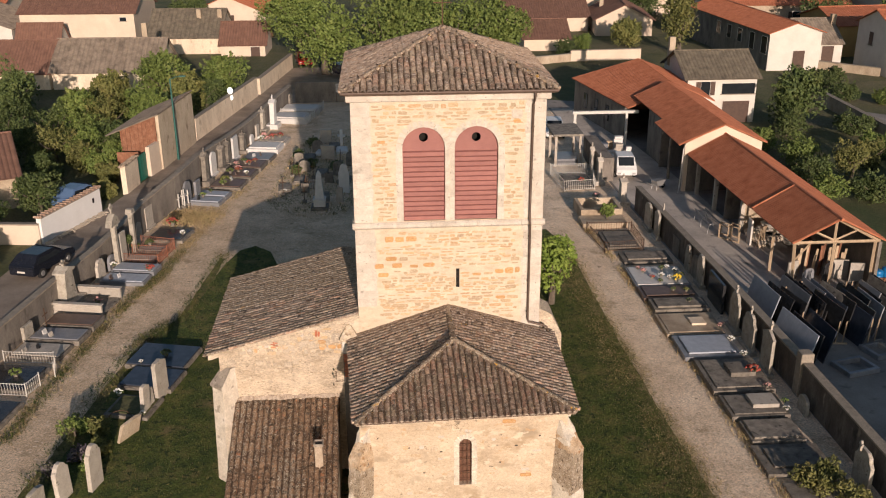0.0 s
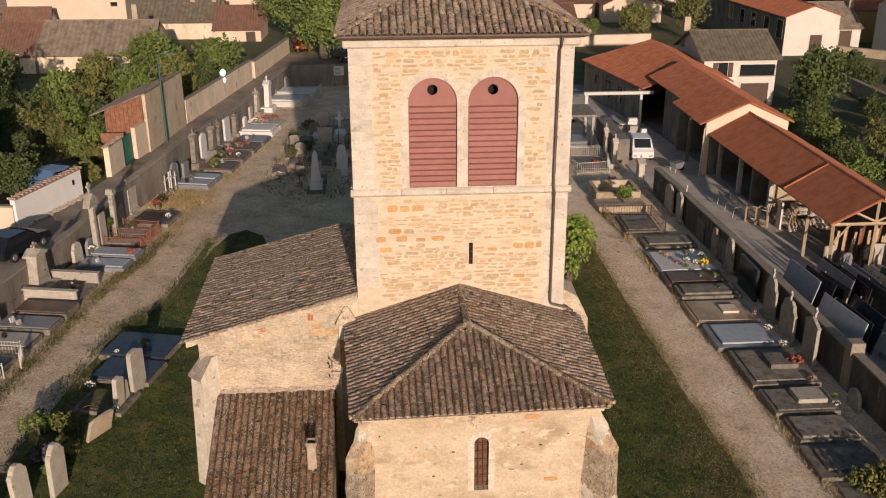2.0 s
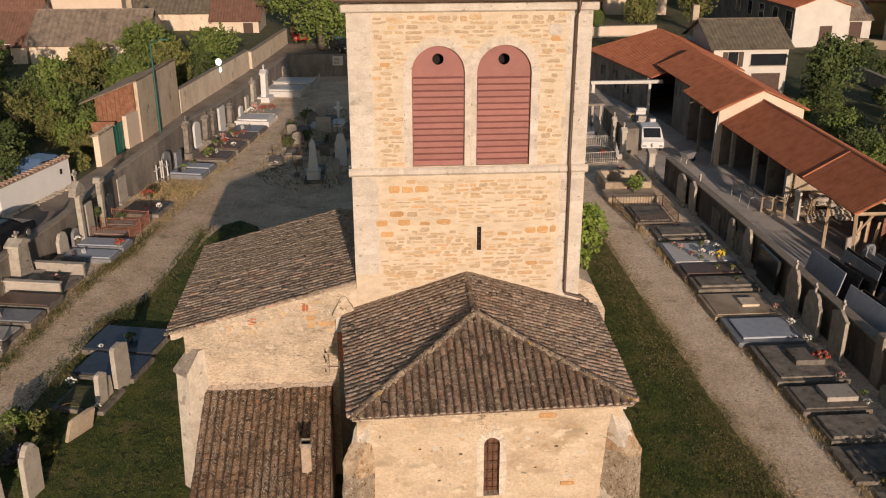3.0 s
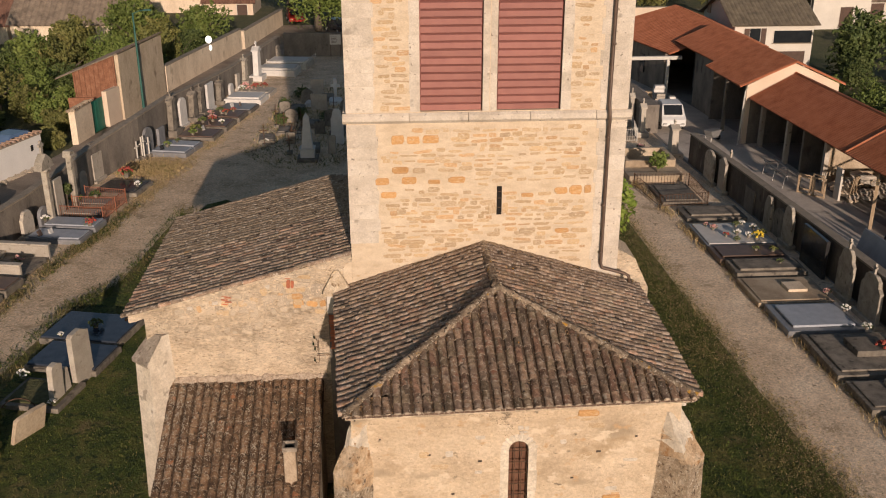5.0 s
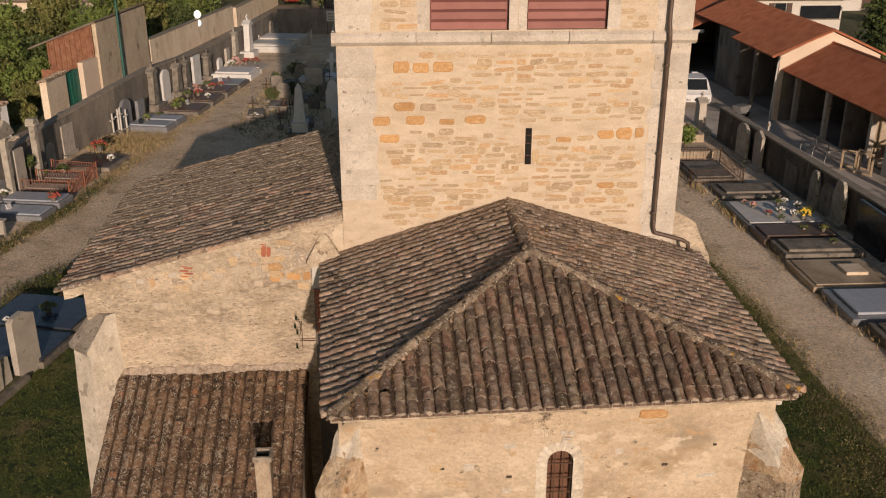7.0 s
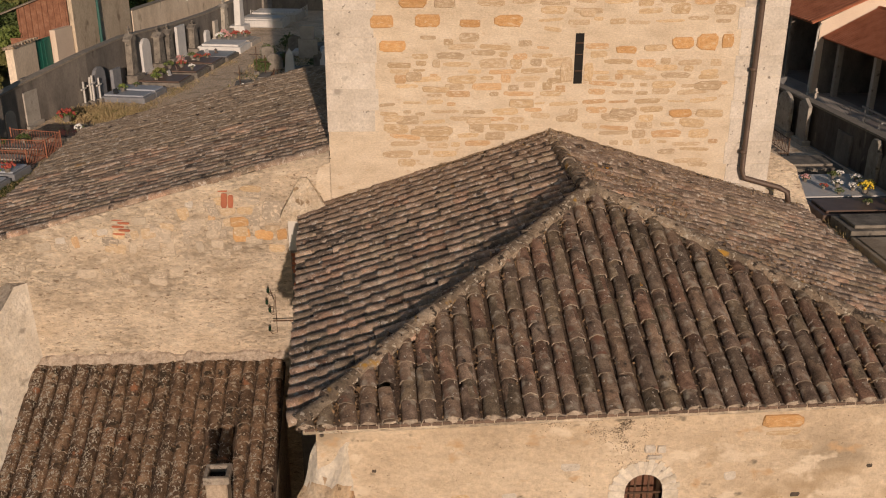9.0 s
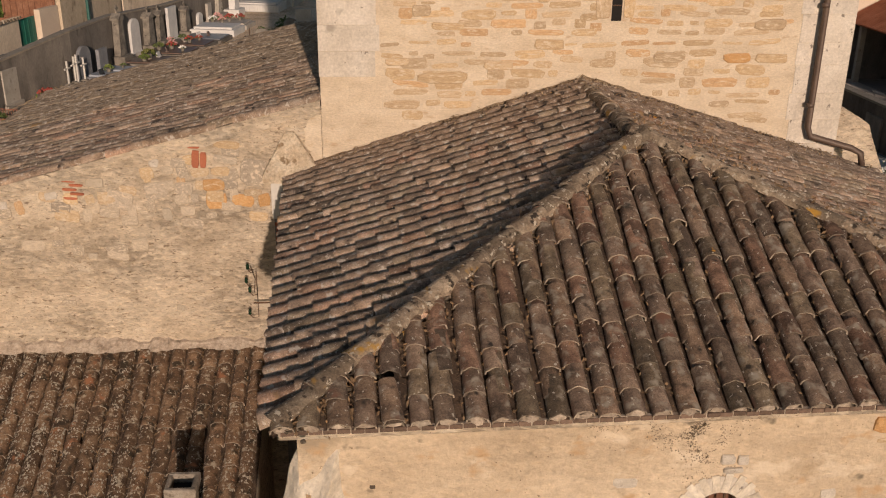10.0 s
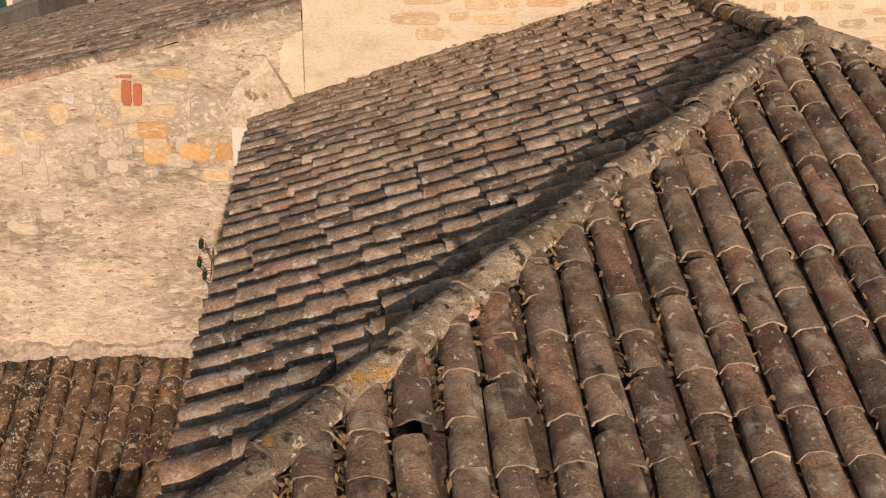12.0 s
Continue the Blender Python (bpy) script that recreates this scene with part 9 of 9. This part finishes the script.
# ---- wall stones and roof pieces that show one by one ----
def clear_low(x, z):
    roof = 7.2 - abs(x) * 0.335
    taken = ((-2.4, -1.1, 9.86, 10.16), (-2.8, -0.4, 8.82, 9.08), (-2.4, -1.4, 9.1, 9.36), (-2.65, -2.2, 8.48, 8.7), (0.9, 2.8, 8.44, 8.78), (1.8, 2.75, 7.44, 7.62))
    return z > roof + 0.22 and not (0.2 < x < 0.6 and 7.8 < z < 8.95) and not any(a - 0.1 < x < b + 0.1 and c - 0.05 < z < d + 0.05 for a, b, c, d in taken)
courses(tower, -2.65, 2.75, 6.3, 10.35, 0.88, row=0.125, free=clear_low, kinds=((ST_OCHRE, 1.0),))
def clear_high(x, z):
    for c in (-0.83, 1.07):
        if abs(x - c) < 1.1 and (z < 13.5 or (x - c) ** 2 + (z - 13.5) ** 2 < 1.25):
            return False
    return not (-0.9 < x < 1.2 and z < 14.1)
courses(belfry, -2.75, 2.85, 10.8, 15.15, 0.9, free=clear_high)
for x0, z1, x1, z0 in ((-2.32, 10.14, -1.99, 9.9), (-1.94, 10.11, -1.61, 9.9), (-1.55, 10.13, -1.14, 9.91), (-2.32, 9.34, -1.89, 9.14), (-2.74, 9.05, -2.39, 8.85), (-2.08, 9.06, -1.70, 8.86), (-1.42, 8.98, -1.10, 8.86), (-0.91, 9.05, -0.47, 8.86), (-2.61, 8.68, -2.21, 8.50), (0.95, 8.58, 1.28, 8.46), (1.80, 8.71, 2.15, 8.52), (2.18, 8.76, 2.52, 8.49), (2.57, 8.75, 2.76, 8.53), (1.85, 7.60, 2.23, 7.46)):
    stone(ST_ORANGE, tower, (x0 + x1) / 2, (z0 + z1) / 2, x1 - x0, z1 - z0, 0, 0.017, random.gauss(0, 1.0))
for x0, z1, x1, z0 in ((-1.80, 9.30, -1.48, 9.14), (-1.26, 9.57, -0.98, 9.43), (0.37, 9.13, 0.61, 9.0), (1.38, 8.60, 1.74, 8.49), (-2.22, 8.21, -1.97, 8.06), (-1.98, 7.99, -1.55, 7.89), (2.21, 8.04, 2.65, 7.88), (2.28, 7.59, 2.73, 7.46), (-0.65, 7.78, -0.25, 7.64), (-2.16, 7.37, -1.49, 7.20), (0.92, 7.61, 1.36, 7.47), (-1.30, 7.51, -0.90, 7.38), (-2.57, 7.55, -2.25, 7.44), (0.12, 8.36, 0.32, 8.02), (0.48, 8.34, 0.63, 8.03)):
    stone(ST_OCHRE, tower, (x0 + x1) / 2, (z0 + z1) / 2, x1 - x0, z1 - z0, 0, 0.015, random.gauss(0, 1.0))
stone(ST_ORANGE, belfry, -2.35, 13.75, 0.3, 0.13, 0, 0.02)
stone(ST_ORANGE, belfry, 2.52, 14.42, 0.28, 0.14, 0, 0.02)
stone(ST_PALE, belfry, 2.52, 14.68, 0.40, 0.34, 0, 0.02)
def clear_chapel(x, z):
    return 5.42 + (x + 8.85) * 0.266 > z + 0.15 and x < -3.5 and not (x > -4.3 and z > 5.8) and not (x < -8.0 and z < 5.0)
ST_DUSTY = stone_set(mat("dusty_grey_rubble", [(0.37, 0.305, 0.235), (0.48, 0.40, 0.31)], 6, 0.95, 0.4, 30, 0.25, 0.2, spots=[((0.57, 0.475, 0.36), 6, 0.49, 0.12)]))
ST_LIME = stone_set(M_LIMEMORTAR)
ST_HOLE = stone_set(M_HOLESHADE)
def big_stones(parent, x0, x1, z0, z1, keep, free, kinds, y=0.0):
    """Uneven rubble, half sunk in render, laid in loose rows."""
    z = z0
    while z < z1:
        h = random.uniform(0.11, 0.22)
        x = x0 + random.uniform(0, 0.2)
        while x < x1:
            w = random.uniform(0.10, 0.34)
            if free(x + w / 2, z) and random.random() < keep:
                stone(random.choice(kinds), parent, x + w / 2, z + random.gauss(0, 0.04), w, h * random.uniform(0.6, 1.05), y, random.uniform(0.005, 0.014), random.gauss(0, 9))
            x += w + random.uniform(0.02, 0.12)
        z += h * 0.95
big_stones(chapel, -8.2, -4.2, 5.50, 6.9, 0.75, clear_chapel, (ST_DUSTY, ST_DUSTY, ST_GREY, ST_LIME, ST_OCHRE))
big_stones(chapel, -8.6, -4.2, 5.0, 5.5, 0.2, clear_chapel, (ST_DUSTY, ST_DUSTY, ST_LIME))
big_stones(chapel, -7.9, -4.4, 3.7, 5.0, 0.05, lambda x, z: True, (ST_DUSTY, ST_LIME))
for x0, z1, x1, z0 in ((-4.98, 5.75, -4.69, 5.52), (-4.64, 5.74, -4.33, 5.55), (-4.29, 5.74, -4.12, 5.55), (-5.01, 5.95, -4.71, 5.78)):
    stone(ST_ORANGE, chapel, (x0 + x1) / 2, (z0 + z1) / 2, x1 - x0, z1 - z0, 0, 0.012, random.gauss(0, 4))
for x0, z1, x1, z0 in ((-5.15, 6.11, -4.90, 5.97), (-4.89, 6.12, -4.63, 5.98), (-4.83, 6.47, -4.48, 6.35)):
    stone(ST_OCHRE, chapel, (x0 + x1) / 2, (z0 + z1) / 2, x1 - x0, z1 - z0, 0, 0.012, random.gauss(0, 4))
for x0, z1, x1, z0 in ((-4.50, 6.22, -4.14, 5.84), (-5.38, 5.92, -5.13, 5.72), (-6.29, 5.81, -5.92, 5.53), (-5.78, 5.92, -5.45, 5.73), (-7.02, 5.66, -6.75, 5.48), (-5.40, 6.24, -5.20, 6.10)):
    stone(ST_GREY, chapel, (x0 + x1) / 2, (z0 + z1) / 2, x1 - x0, z1 - z0, 0, 0.013, random.gauss(0, 8))
for x0, z1, x1, z0 in ((-7.73, 5.70, -7.57, 5.50), (-7.08, 5.79, -6.90, 5.68), (-5.68, 6.24, -5.55, 6.11)):
    stone(ST_PALE, chapel, (x0 + x1) / 2, (z0 + z1) / 2, x1 - x0, z1 - z0, 0, 0.012, random.gauss(0, 8))
for x, z, w, h in ((-5.07, 6.22, 0.10, 0.26), (-4.97, 6.21, 0.09, 0.24), (-5.08, 6.39, 0.16, 0.05)) + tuple((-6.74 + 0.09 * (k % 2), 5.70 + 0.06 * k, 0.19, 0.042) for k in range(6)):
    stone(ST_RED, chapel, x, z, w, h, 0, 0.018, 4)
# flat dark chips on the wall, coloured as the shade inside putlog holes
for x, z, w, h in ((-1.72, 4.62, 0.09, 0.05), (-0.62, 4.42, 0.10, 0.06), (1.95, 4.55, 0.11, 0.06), (-2.75, 5.05, 0.05, 0.04), (2.75, 4.9, 0.07, 0.05), (-1.2, 3.6, 0.08, 0.06), (1.4, 3.9, 0.07, 0.05)):
    piece("putlog_hole", random.choice(ST_HOLE), chancel, pose(x, CY, z) @ Matrix.Diagonal((w, 0.004, h, 1)))
for x, z, w, h in ((0.24, 5.22, 0.13, 0.10), (0.37, 5.21, 0.10, 0.10), (0.30, 5.11, 0.18, 0.06)):
    stone(ST_PALE, chancel, x, z, w, h, CY, 0.02)
for x, z, w, h in ((1.68, 5.52, 0.47, 0.16), (2.3, 3.35, 0.42, 0.14)):
    stone(ST_ORANGE, chancel, x, z, w, h, CY, 0.03)
courses(chancel, -2.9, 3.1, 0.3, 5.4, 0.05, row=0.17, free=lambda x, z: not (-0.3 < x < 0.85 and 2.9 < z < 5.1), y=CY, kinds=((ST_OCHRE, 0.6), (ST_PALE, 0.4)))
